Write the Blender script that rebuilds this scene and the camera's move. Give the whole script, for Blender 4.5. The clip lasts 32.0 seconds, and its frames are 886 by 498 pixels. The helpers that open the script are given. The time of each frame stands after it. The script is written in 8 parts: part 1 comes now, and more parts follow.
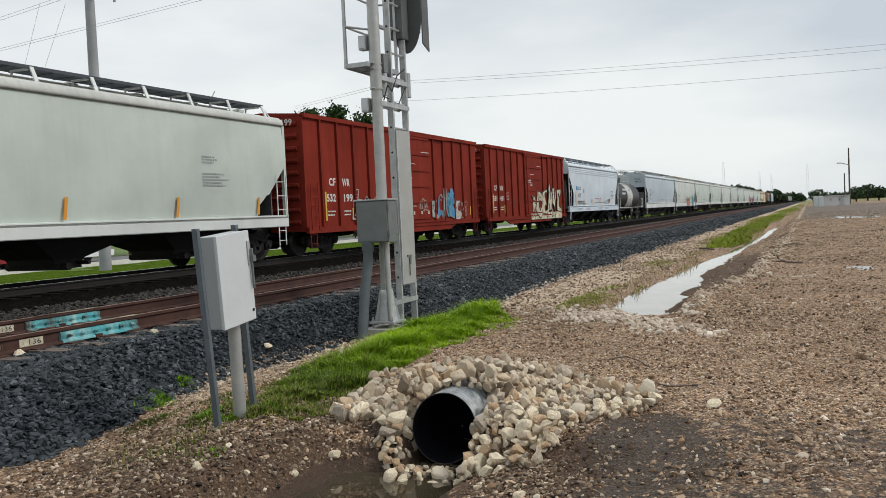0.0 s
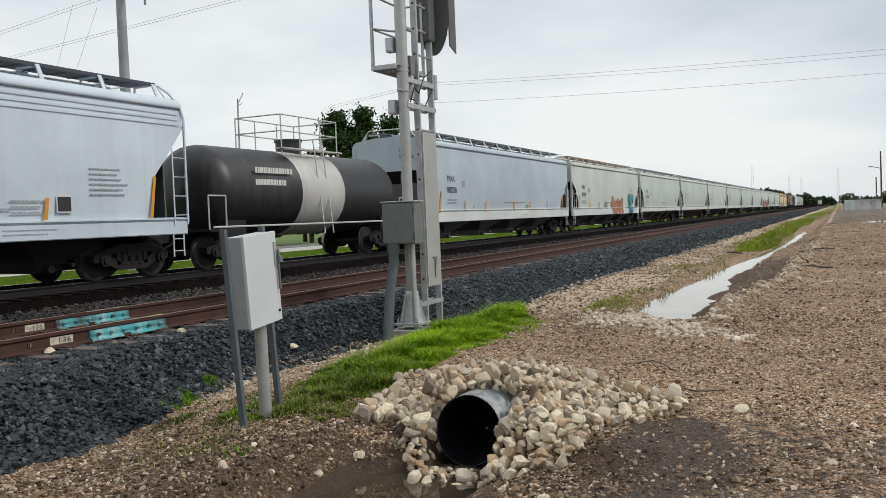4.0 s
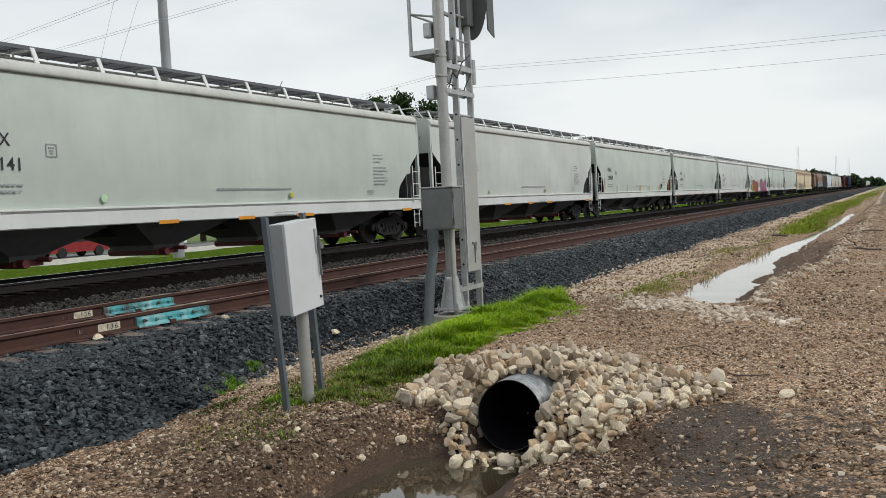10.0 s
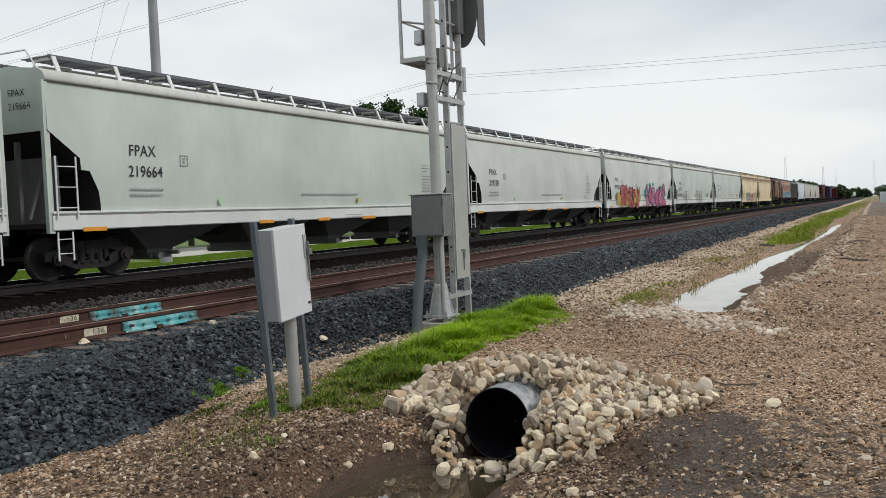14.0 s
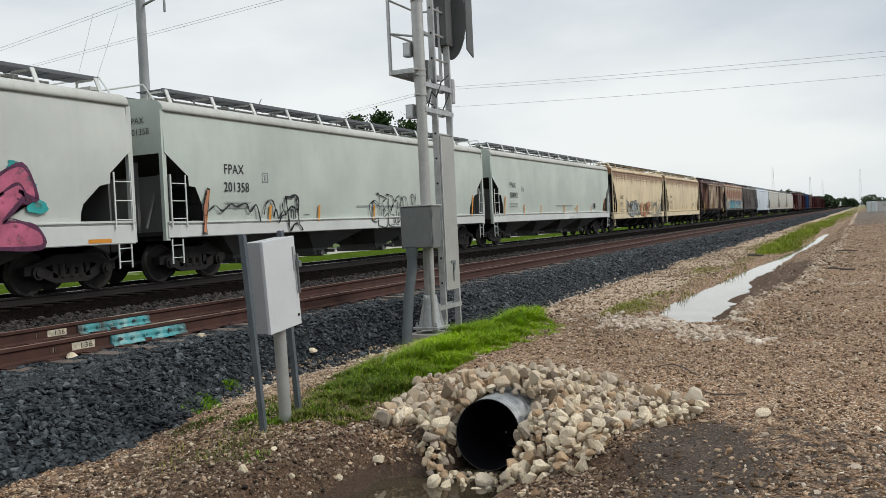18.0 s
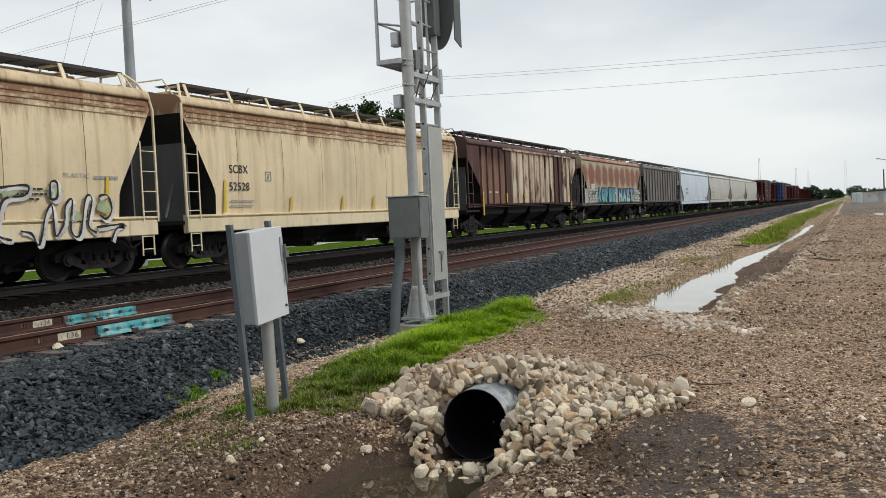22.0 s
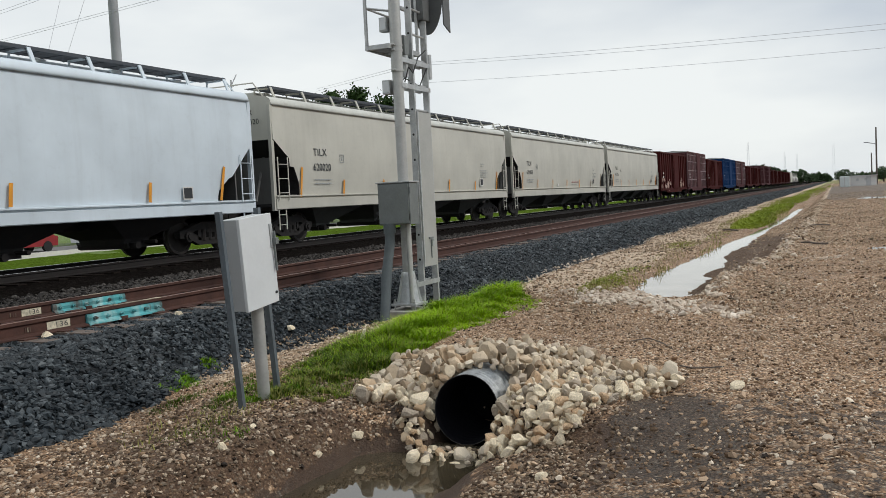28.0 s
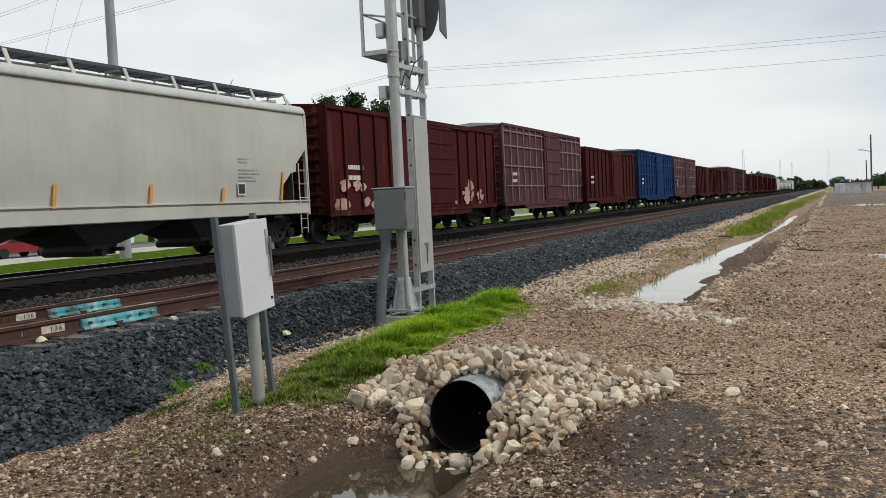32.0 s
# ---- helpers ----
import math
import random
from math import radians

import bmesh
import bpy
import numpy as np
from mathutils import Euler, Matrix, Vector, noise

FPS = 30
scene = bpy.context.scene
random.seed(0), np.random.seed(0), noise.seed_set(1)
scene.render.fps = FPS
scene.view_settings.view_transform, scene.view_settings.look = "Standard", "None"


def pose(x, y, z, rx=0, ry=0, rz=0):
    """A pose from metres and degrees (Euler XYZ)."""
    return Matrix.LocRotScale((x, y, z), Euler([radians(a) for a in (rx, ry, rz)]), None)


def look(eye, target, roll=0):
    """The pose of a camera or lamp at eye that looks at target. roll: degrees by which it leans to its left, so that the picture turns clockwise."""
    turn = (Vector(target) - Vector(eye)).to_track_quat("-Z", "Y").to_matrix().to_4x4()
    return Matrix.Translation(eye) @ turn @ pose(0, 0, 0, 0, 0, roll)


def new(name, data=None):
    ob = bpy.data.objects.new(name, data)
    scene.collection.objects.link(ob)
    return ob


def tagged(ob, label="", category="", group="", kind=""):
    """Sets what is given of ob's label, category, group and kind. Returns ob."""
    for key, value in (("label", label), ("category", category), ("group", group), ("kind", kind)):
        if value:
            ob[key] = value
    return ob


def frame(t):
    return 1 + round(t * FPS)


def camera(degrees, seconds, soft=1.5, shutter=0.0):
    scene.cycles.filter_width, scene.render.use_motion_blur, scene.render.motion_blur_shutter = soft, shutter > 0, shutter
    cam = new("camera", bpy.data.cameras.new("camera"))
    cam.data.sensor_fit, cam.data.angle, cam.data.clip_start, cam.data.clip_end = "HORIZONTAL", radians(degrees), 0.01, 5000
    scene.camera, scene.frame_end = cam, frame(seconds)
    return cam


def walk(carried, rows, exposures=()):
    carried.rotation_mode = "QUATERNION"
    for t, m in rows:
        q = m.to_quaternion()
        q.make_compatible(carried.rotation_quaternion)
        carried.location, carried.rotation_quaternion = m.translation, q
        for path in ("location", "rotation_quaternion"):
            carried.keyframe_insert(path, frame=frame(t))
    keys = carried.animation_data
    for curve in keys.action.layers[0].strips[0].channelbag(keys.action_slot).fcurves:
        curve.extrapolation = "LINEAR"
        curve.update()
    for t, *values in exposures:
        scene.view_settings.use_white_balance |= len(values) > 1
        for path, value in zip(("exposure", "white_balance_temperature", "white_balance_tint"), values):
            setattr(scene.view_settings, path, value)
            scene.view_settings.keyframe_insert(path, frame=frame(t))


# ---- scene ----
cam = camera(53.96, 32.0, soft=0.6)
EYE = (0.0, 0.0, 1.08)
walk(cam, [
    (0, pose(*EYE, 87.86, 2.655, -67.208)),
    (0.5, pose(*EYE, 87.841, 2.764, -67.281)),
    (1, pose(*EYE, 87.9, 2.614, -67.162)),
    (1.5, pose(*EYE, 87.771, 2.561, -66.88)),
    (2, pose(*EYE, 87.773, 2.544, -66.538)),
    (2.5, pose(*EYE, 87.894, 2.464, -66.364)),
    (3, pose(*EYE, 87.875, 2.451, -66.223)),
    (3.5, pose(*EYE, 88.001, 2.368, -65.886)),
    (5.5, pose(*EYE, 87.721, 2.512, -64.661)),
    (6, pose(*EYE, 87.487, 2.637, -64.626)),
    (6.5, pose(*EYE, 87.44, 2.862, -64.516)),
    (7, pose(*EYE, 87.595, 3.043, -64.121)),
    (7.5, pose(*EYE, 87.788, 3.112, -63.556)),
    (8, pose(*EYE, 87.826, 2.91, -63.212)),
    (8.5, pose(*EYE, 87.644, 2.837, -63.024)),
    (9, pose(*EYE, 87.49, 2.86, -62.862)),
    (9.5, pose(*EYE, 87.234, 2.869, -62.892)),
    (10, pose(*EYE, 87.222, 2.915, -62.919)),
    (10.5, pose(*EYE, 87.455, 2.982, -62.948)),
    (11, pose(*EYE, 87.567, 2.985, -63.081)),
    (11.5, pose(*EYE, 87.744, 2.857, -63.196)),
    (12, pose(*EYE, 87.88, 2.661, -63.288)),
    (12.5, pose(*EYE, 88.044, 2.512, -63.419)),
    (13, pose(*EYE, 88.106, 2.456, -63.525)),
    (13.5, pose(*EYE, 87.816, 2.438, -63.59)),
    (14, pose(*EYE, 87.652, 2.404, -63.623)),
    (14.5, pose(*EYE, 87.77, 2.421, -63.649)),
    (16.5, pose(*EYE, 87.887, 2.585, -63.973)),
    (17, pose(*EYE, 88.227, 2.587, -64.194)),
    (17.5, pose(*EYE, 88.391, 2.589, -64.286)),
    (18, pose(*EYE, 88.374, 2.654, -64.314)),
    (18.5, pose(*EYE, 88.39, 2.724, -64.408)),
    (19, pose(*EYE, 88.219, 2.835, -64.523)),
    (19.5, pose(*EYE, 87.882, 2.766, -64.646)),
    (20, pose(*EYE, 87.755, 2.691, -64.811)),
    (20.5, pose(*EYE, 87.755, 2.632, -64.929)),
    (21, pose(*EYE, 87.549, 2.598, -64.927)),
    (21.5, pose(*EYE, 87.559, 2.626, -65.013)),
    (22, pose(*EYE, 87.71, 2.594, -65.121)),
    (22.5, pose(*EYE, 87.886, 2.535, -65.209)),
    (23, pose(*EYE, 87.94, 2.524, -65.251)),
    (23.5, pose(*EYE, 87.812, 2.484, -65.328)),
    (24, pose(*EYE, 87.689, 2.553, -65.464)),
    (24.5, pose(*EYE, 87.681, 2.88, -65.52)),
    (25, pose(*EYE, 87.537, 3.033, -65.535)),
    (25.5, pose(*EYE, 87.412, 2.913, -65.533)),
    (27.5, pose(*EYE, 86.955, 2.7, -65.689)),
    (28, pose(*EYE, 86.75, 2.907, -65.793)),
    (28.5, pose(*EYE, 86.687, 3.066, -65.923)),
    (29, pose(*EYE, 86.966, 2.992, -65.981)),
    (29.5, pose(*EYE, 87.163, 2.794, -65.885)),
    (30, pose(*EYE, 87.012, 2.597, -65.813)),
    (30.5, pose(*EYE, 86.935, 2.533, -65.836)),
    (31, pose(*EYE, 86.837, 2.591, -65.956)),
    (31.5, pose(*EYE, 86.879, 2.667, -66.056)),
    (32, pose(*EYE, 87.114, 2.711, -66.058)),
])

# ---- light: bright overcast sky, soft high sun ----
def make_world():
    world = bpy.data.worlds.new("world")
    scene.world = world
    world.use_nodes = True
    nt = world.node_tree
    nt.nodes.clear()
    out = nt.nodes.new("ShaderNodeOutputWorld")
    back = nt.nodes.new("ShaderNodeBackground")
    sky = nt.nodes.new("ShaderNodeTexSky")
    sky.sky_type, sky.sun_disc = "NISHITA", False
    sky.sun_elevation, sky.sun_rotation = radians(43), radians(-163)
    gain = nt.nodes.new("ShaderNodeVectorMath")
    gain.operation = "SCALE"
    gain.inputs["Scale"].default_value = 0.10
    coord = nt.nodes.new("ShaderNodeTexCoord")
    stretch = nt.nodes.new("ShaderNodeMapping")
    stretch.inputs["Scale"].default_value = (1.0, 1.0, 3.2)
    stretch.inputs["Location"].default_value = (0.35, 0.1, 0.2)
    clouds = nt.nodes.new("ShaderNodeTexNoise")
    clouds.inputs["Scale"].default_value = 1.7
    clouds.inputs["Detail"].default_value = 5.0
    clouds.inputs["Roughness"].default_value = 0.5
    ramp = nt.nodes.new("ShaderNodeValToRGB")
    ramp.color_ramp.elements[0].position, ramp.color_ramp.elements[0].color = 0.43, (0.605, 0.66, 0.72, 1)
    ramp.color_ramp.elements[1].position, ramp.color_ramp.elements[1].color = 0.70, (0.905, 0.935, 0.93, 1)
    mix = nt.nodes.new("ShaderNodeMix")
    mix.data_type = "RGBA"
    mix.inputs["Factor"].default_value = 0.93
    nt.links.new(sky.outputs["Color"], gain.inputs[0])
    nt.links.new(coord.outputs["Generated"], stretch.inputs["Vector"])
    nt.links.new(stretch.outputs["Vector"], clouds.inputs["Vector"])
    # the cloud cover thins towards the train's side
    axes = nt.nodes.new("ShaderNodeSeparateXYZ")
    tilt = nt.nodes.new("ShaderNodeMath")
    tilt.operation = "MULTIPLY_ADD"
    tilt.inputs[1].default_value = 0.34
    nt.links.new(coord.outputs["Generated"], axes.inputs["Vector"])
    nt.links.new(axes.outputs["Y"], tilt.inputs[0])
    nt.links.new(clouds.outputs["Fac"], tilt.inputs[2])
    nt.links.new(tilt.outputs["Value"], ramp.inputs["Fac"])
    nt.links.new(gain.outputs["Vector"], mix.inputs["A"])
    nt.links.new(ramp.outputs["Color"], mix.inputs["B"])
    # an overcast dome is brightest overhead
    dome = nt.nodes.new("ShaderNodeMapRange")
    dome.interpolation_type = "SMOOTHSTEP"
    for name, value in (("From Min", 0.30), ("From Max", 1.0), ("To Min", 1.0), ("To Max", 1.25)):
        dome.inputs[name].default_value = value
    nt.links.new(axes.outputs["Z"], dome.inputs["Value"])
    lift = nt.nodes.new("ShaderNodeVectorMath")
    lift.operation = "SCALE"
    nt.links.new(mix.outputs["Result"], lift.inputs[0])
    nt.links.new(dome.outputs["Result"], lift.inputs["Scale"])
    nt.links.new(lift.outputs["Vector"], back.inputs["Color"])
    nt.links.new(back.outputs["Background"], out.inputs["Surface"])
    back.inputs["Strength"].default_value = 1.0


make_world()
sun_data = bpy.data.lights.new("sun", "SUN")
sun_data.energy, sun_data.angle, sun_data.color = 1.75, radians(14), (1.0, 0.97, 0.92)
sun = new("sun", sun_data)
sun.matrix_basis = look((14, -46, 45), (0, 0, 0))
scene.view_settings.exposure = 0.0


# ---- materials ----
def nodes_of(name):
    m = bpy.data.materials.new(name)
    m.use_nodes = True
    return m, m.node_tree.nodes, m.node_tree.links, m.node_tree.nodes["Principled BSDF"]


def noise_node(nodes, links, vec, scale, detail=3.0, rough=0.55):
    n = nodes.new("ShaderNodeTexNoise")
    n.inputs["Scale"].default_value, n.inputs["Detail"].default_value, n.inputs["Roughness"].default_value = scale, detail, rough
    links.new(vec, n.inputs["Vector"])
    return n.outputs["Fac"]


def ramp_node(nodes, links, fac, lo, hi, c0=(0, 0, 0), c1=(1, 1, 1)):
    r = nodes.new("ShaderNodeValToRGB")
    r.color_ramp.elements[0].position, r.color_ramp.elements[0].color = lo, (*c0, 1)
    r.color_ramp.elements[1].position, r.color_ramp.elements[1].color = hi, (*c1, 1)
    links.new(fac, r.inputs["Fac"])
    return r.outputs["Color"]


def mix_node(nodes, links, fac, a, b, blend="MIX"):
    m = nodes.new("ShaderNodeMix")
    m.data_type, m.blend_type = "RGBA", blend
    for value, socket in ((fac, m.inputs["Factor"]), (a, m.inputs["A"]), (b, m.inputs["B"])):
        if isinstance(value, (int, float)):
            socket.default_value = value
        elif isinstance(value, tuple):
            socket.default_value = (*value, 1)
        else:
            links.new(value, socket)
    return m.outputs["Result"]


def bump_node(nodes, links, height, strength, distance, bsdf):
    b = nodes.new("ShaderNodeBump")
    b.inputs["Strength"].default_value, b.inputs["Distance"].default_value = strength, distance
    links.new(height, b.inputs["Height"])
    links.new(b.outputs["Normal"], bsdf.inputs["Normal"])


def shifted(nodes, links, scale=(1, 1, 1), by_object=True):
    """Object coordinates, scaled, and moved by the object's random number."""
    co = nodes.new("ShaderNodeTexCoord")
    mp = nodes.new("ShaderNodeMapping")
    mp.inputs["Scale"].default_value = scale
    links.new(co.outputs["Object"], mp.inputs["Vector"])
    if by_object:
        info = nodes.new("ShaderNodeObjectInfo")
        mul = nodes.new("ShaderNodeMath")
        mul.operation, mul.inputs[1].default_value = "MULTIPLY", 40.0
        links.new(info.outputs["Random"], mul.inputs[0])
        links.new(mul.outputs["Value"], mp.inputs["Location"])
    return mp.outputs["Vector"]


def plain(name, base, rough=0.6, metal=0.0, vary=0.25, scale=3.0, bump=0.0, fine=40.0, spec=0.5):
    """A surface of one colour, clouded at two scales."""
    m, nodes, links, bsdf = nodes_of(name)
    vec = shifted(nodes, links)
    big, small = noise_node(nodes, links, vec, scale), noise_node(nodes, links, vec, fine, 2.0)
    lo, hi = tuple(c * (1 - vary) for c in base), tuple(min(1, c * (1 + vary)) for c in base)
    c = ramp_node(nodes, links, big, 0.3, 0.7, lo, hi)
    c = mix_node(nodes, links, 0.35, c, ramp_node(nodes, links, small, 0.3, 0.7, lo, hi))
    links.new(c, bsdf.inputs["Base Color"])
    bsdf.inputs["Roughness"].default_value, bsdf.inputs["Metallic"].default_value = rough, metal
    bsdf.inputs["Specular IOR Level"].default_value = spec
    if bump:
        bump_node(nodes, links, small, 0.6, bump, bsdf)
    return m


def paint(name, base, grime=(0.12, 0.10, 0.08), dirt=0.3, rust=0.0, rust_colour=(0.16, 0.06, 0.03), rough=0.5, streak=0.5, fade=0.0, bleed=0.0, blotch=0.0):
    """Weathered car paint: clouded colour, grime streaks that run down, patches of rust."""
    m, nodes, links, bsdf = nodes_of(name)
    vec = shifted(nodes, links)
    down = shifted(nodes, links, (3.0, 3.0, 0.16))
    cloud = noise_node(nodes, links, vec, 0.55, 4.0)
    c = mix_node(nodes, links, ramp_node(nodes, links, cloud, 0.3, 0.7), tuple(v * 0.88 for v in base), tuple(min(1, v * (1.1 + fade)) for v in base))
    runs = ramp_node(nodes, links, noise_node(nodes, links, down, 1.3, 5.0, 0.6), 0.48, 0.78)
    amount = nodes.new("ShaderNodeMath")
    amount.operation, amount.inputs[1].default_value = "MULTIPLY", dirt * streak * 2
    links.new(runs, amount.inputs[0])
    c = mix_node(nodes, links, amount.outputs["Value"], c, grime)
    spots = ramp_node(nodes, links, noise_node(nodes, links, vec, 5.0, 6.0, 0.65), 0.56, 0.80)
    spot_amount = nodes.new("ShaderNodeMath")
    spot_amount.operation, spot_amount.inputs[1].default_value = "MULTIPLY", dirt
    links.new(spots, spot_amount.inputs[0])
    c = mix_node(nodes, links, spot_amount.outputs["Value"], c, grime)
    if rust > 0:
        patch = noise_node(nodes, links, down, 0.8, 6.0, 0.7)
        c = mix_node(nodes, links, ramp_node(nodes, links, patch, 0.62 - 0.3 * rust, 0.78 - 0.3 * rust), c, rust_colour)
    if blotch:
        # ragged dark blotches with a rusty fringe
        rag = noise_node(nodes, links, shifted(nodes, links, (1.3, 1.0, 0.55)), 0.75, 7.0, 0.62)
        c = mix_node(nodes, links, ramp_node(nodes, links, rag, 0.60 - 0.2 * blotch, 0.72 - 0.2 * blotch), c, rust_colour)
        c = mix_node(nodes, links, ramp_node(nodes, links, rag, 0.66 - 0.2 * blotch, 0.74 - 0.2 * blotch), c, grime)
    if bleed:
        # ragged rust runs that start at the roof seam, bleed metres up, and reach down unevenly
        place = nodes.new("ShaderNodeSeparateXYZ")
        links.new(nodes.new("ShaderNodeTexCoord").outputs["Object"], place.inputs["Vector"])
        runs_down = noise_node(nodes, links, shifted(nodes, links, (1.0, 1.0, 0.10)), 2.6, 6.0, 0.75)
        level = nodes.new("ShaderNodeMath")
        level.operation, level.inputs[1].default_value, level.inputs[2].default_value = "MULTIPLY_ADD", 0.42, -0.42 * bleed
        links.new(place.outputs["Z"], level.inputs[0])
        total = nodes.new("ShaderNodeMath")
        total.operation = "ADD"
        links.new(level.outputs["Value"], total.inputs[0])
        links.new(runs_down, total.inputs[1])
        c = mix_node(nodes, links, ramp_node(nodes, links, total.outputs["Value"], 0.46, 0.68), c, tuple(v * 0.55 for v in rust_colour))
    links.new(c, bsdf.inputs["Base Color"])
    bsdf.inputs["Roughness"].default_value = rough
    bump_node(nodes, links, noise_node(nodes, links, vec, 2.2, 2.0), 0.25, 0.01, bsdf)
    return m


def pebbles(name, colours, scale, bump, rough=0.9, patch=None, island=False, spec=0.3, clods=False):
    """Loose stone: cells of several colours with relief; patch: a second soil laid over by the mesh's own 'soil' values."""
    m, nodes, links, bsdf = nodes_of(name)
    geo = nodes.new("ShaderNodeNewGeometry")
    vec = geo.outputs["Position"]
    vor = nodes.new("ShaderNodeTexVoronoi")
    vor.inputs["Scale"].default_value = scale
    links.new(vec, vor.inputs["Vector"])
    sep = nodes.new("ShaderNodeSeparateColor")
    links.new(vor.outputs["Color"], sep.inputs["Color"])
    r = nodes.new("ShaderNodeValToRGB")
    while len(r.color_ramp.elements) < len(colours):
        r.color_ramp.elements.new(0.5)
    for i, c in enumerate(colours):
        r.color_ramp.elements[i].position, r.color_ramp.elements[i].color = i / (len(colours) - 1), (*c, 1)
    links.new(geo.outputs["Random Per Island"] if island else sep.outputs["Red"], r.inputs["Fac"])
    c = r.outputs["Color"]
    if not island:
        # joints between the stones darkened: the shade of the gaps painted in
        c = mix_node(nodes, links, 0.75, c, ramp_node(nodes, links, vor.outputs["Distance"], 0.35, 0.75, (1, 1, 1), (0.16, 0.14, 0.125)), "MULTIPLY")
    big = noise_node(nodes, links, vec, 0.7, 4.0)
    c = mix_node(nodes, links, 0.6, c, ramp_node(nodes, links, big, 0.25, 0.75, (0.45, 0.42, 0.40), (1, 1, 1)), "MULTIPLY")
    fine = noise_node(nodes, links, vec, 90.0, 3.0)
    c = mix_node(nodes, links, 0.5, c, ramp_node(nodes, links, fine, 0.25, 0.75, (0.5, 0.5, 0.5), (1, 1, 1)), "MULTIPLY")
    if clods:
        # shade of crumbs and hollows painted as random blotches a few centimetres wide
        lump = noise_node(nodes, links, vec, 17.0, 4.0, 0.65)
        c = mix_node(nodes, links, 0.75, c, ramp_node(nodes, links, lump, 0.36, 0.58, (0.24, 0.205, 0.185), (1, 1, 1)), "MULTIPLY")
    wet = None
    if patch:
        for soil_name, colour in patch.items():
            att = nodes.new("ShaderNodeAttribute")
            att.attribute_name = soil_name
            grain = noise_node(nodes, links, vec, 7.0, 6.0, 0.7)
            add = nodes.new("ShaderNodeMath")
            add.operation = "ADD"
            links.new(att.outputs["Fac"], add.inputs[0])
            links.new(grain, add.inputs[1])
            edge = ramp_node(nodes, links, add.outputs["Value"], 0.85, 1.15)
            mixed = mix_node(nodes, links, ramp_node(nodes, links, fine, 0.3, 0.7), tuple(v * 0.7 for v in colour), tuple(v * 1.3 for v in colour))
            c = mix_node(nodes, links, edge, c, mix_node(nodes, links, 0.2 if soil_name in ("wet", "mud") else 0.35, mixed, c))
            if soil_name == "wet":
                wet = edge
    links.new(c, bsdf.inputs["Base Color"])
    if wet:
        links.new(ramp_node(nodes, links, wet, 0.0, 1.0, (rough,) * 3, (0.72,) * 3), bsdf.inputs["Roughness"])
    else:
        bsdf.inputs["Roughness"].default_value = rough
    bsdf.inputs["Specular IOR Level"].default_value = spec
    if bump:
        b = nodes.new("ShaderNodeBump")
        b.inputs["Strength"].default_value, b.inputs["Distance"].default_value, b.invert = 0.8, bump, True
        crumb = mix_node(nodes, links, 0.55, vor.outputs["Distance"], noise_node(nodes, links, vec, scale * 0.55, 6.0, 0.7))
        links.new(crumb, b.inputs["Height"])
        links.new(b.outputs["Normal"], bsdf.inputs["Normal"])
    return m


def leaf_material(name, dark, light, rough=0.6):
    m, nodes, links, bsdf = nodes_of(name)
    geo = nodes.new("ShaderNodeNewGeometry")
    c = ramp_node(nodes, links, geo.outputs["Random Per Island"], 0.0, 1.0, dark, light)
    big = noise_node(nodes, links, geo.outputs["Position"], 0.9, 3.0)
    c = mix_node(nodes, links, 0.5, c, ramp_node(nodes, links, big, 0.3, 0.7, dark, light))
    links.new(c, bsdf.inputs["Base Color"])
    bsdf.inputs["Roughness"].default_value = rough
    bsdf.inputs["Specular IOR Level"].default_value = 0.08
    return m


def water_material(name, base, ior=1.33, ripple=0.08):
    m, nodes, links, bsdf = nodes_of(name)
    geo = nodes.new("ShaderNodeNewGeometry")
    big = noise_node(nodes, links, geo.outputs["Position"], 1.5, 3.0)
    links.new(ramp_node(nodes, links, big, 0.3, 0.7, tuple(c * 0.7 for c in base), tuple(c * 1.3 for c in base)), bsdf.inputs["Base Color"])
    bsdf.inputs["Roughness"].default_value, bsdf.inputs["IOR"].default_value = 0.03, ior
    bump_node(nodes, links, noise_node(nodes, links, geo.outputs["Position"], 6.0, 2.0), ripple, 0.01, bsdf)
    return m


M_GROUND = pebbles("gravel_ground", [(0.045, 0.026, 0.015), (0.56, 0.345, 0.20), (0.76, 0.505, 0.315), (0.40, 0.238, 0.134), (0.86, 0.605, 0.385), (1.0, 0.87, 0.69)], 52.0, 0.03, clods=True,
                   patch={"wet": (0.024, 0.019, 0.016), "mud": (0.060, 0.035, 0.022), "slate": (0.105, 0.10, 0.095), "lime": (0.58, 0.47, 0.35), "turf": (0.1079, 0.1992, 0.0166)})
M_BALLAST = pebbles("ballast", [(0.003, 0.004, 0.005), (0.022, 0.029, 0.034), (0.010, 0.0135, 0.0165), (0.040, 0.048, 0.055)], 24.0, 0.04, 0.9)
M_BALLAST_STONE = pebbles("ballast_stone", [(0.004, 0.0055, 0.007), (0.030, 0.040, 0.047), (0.012, 0.016, 0.020), (0.050, 0.063, 0.072), (0.021, 0.028, 0.033), (0.14, 0.16, 0.17)], 30.0, 0.0, 0.55, island=True)
M_OLD_BALLAST = pebbles("old_ballast", [(0.0072, 0.0060, 0.0054), (0.0508, 0.0431, 0.0371), (0.0269, 0.0227, 0.0197), (0.0837, 0.0717, 0.0627)], 20.0, 0.04, 0.85)
M_OLD_STONE = pebbles("old_ballast_stone", [(0.0150, 0.0125, 0.0114), (0.0657, 0.0574, 0.0508), (0.0388, 0.0335, 0.0299), (0.1135, 0.1016, 0.0896)], 30.0, 0.0, 0.85, island=True)
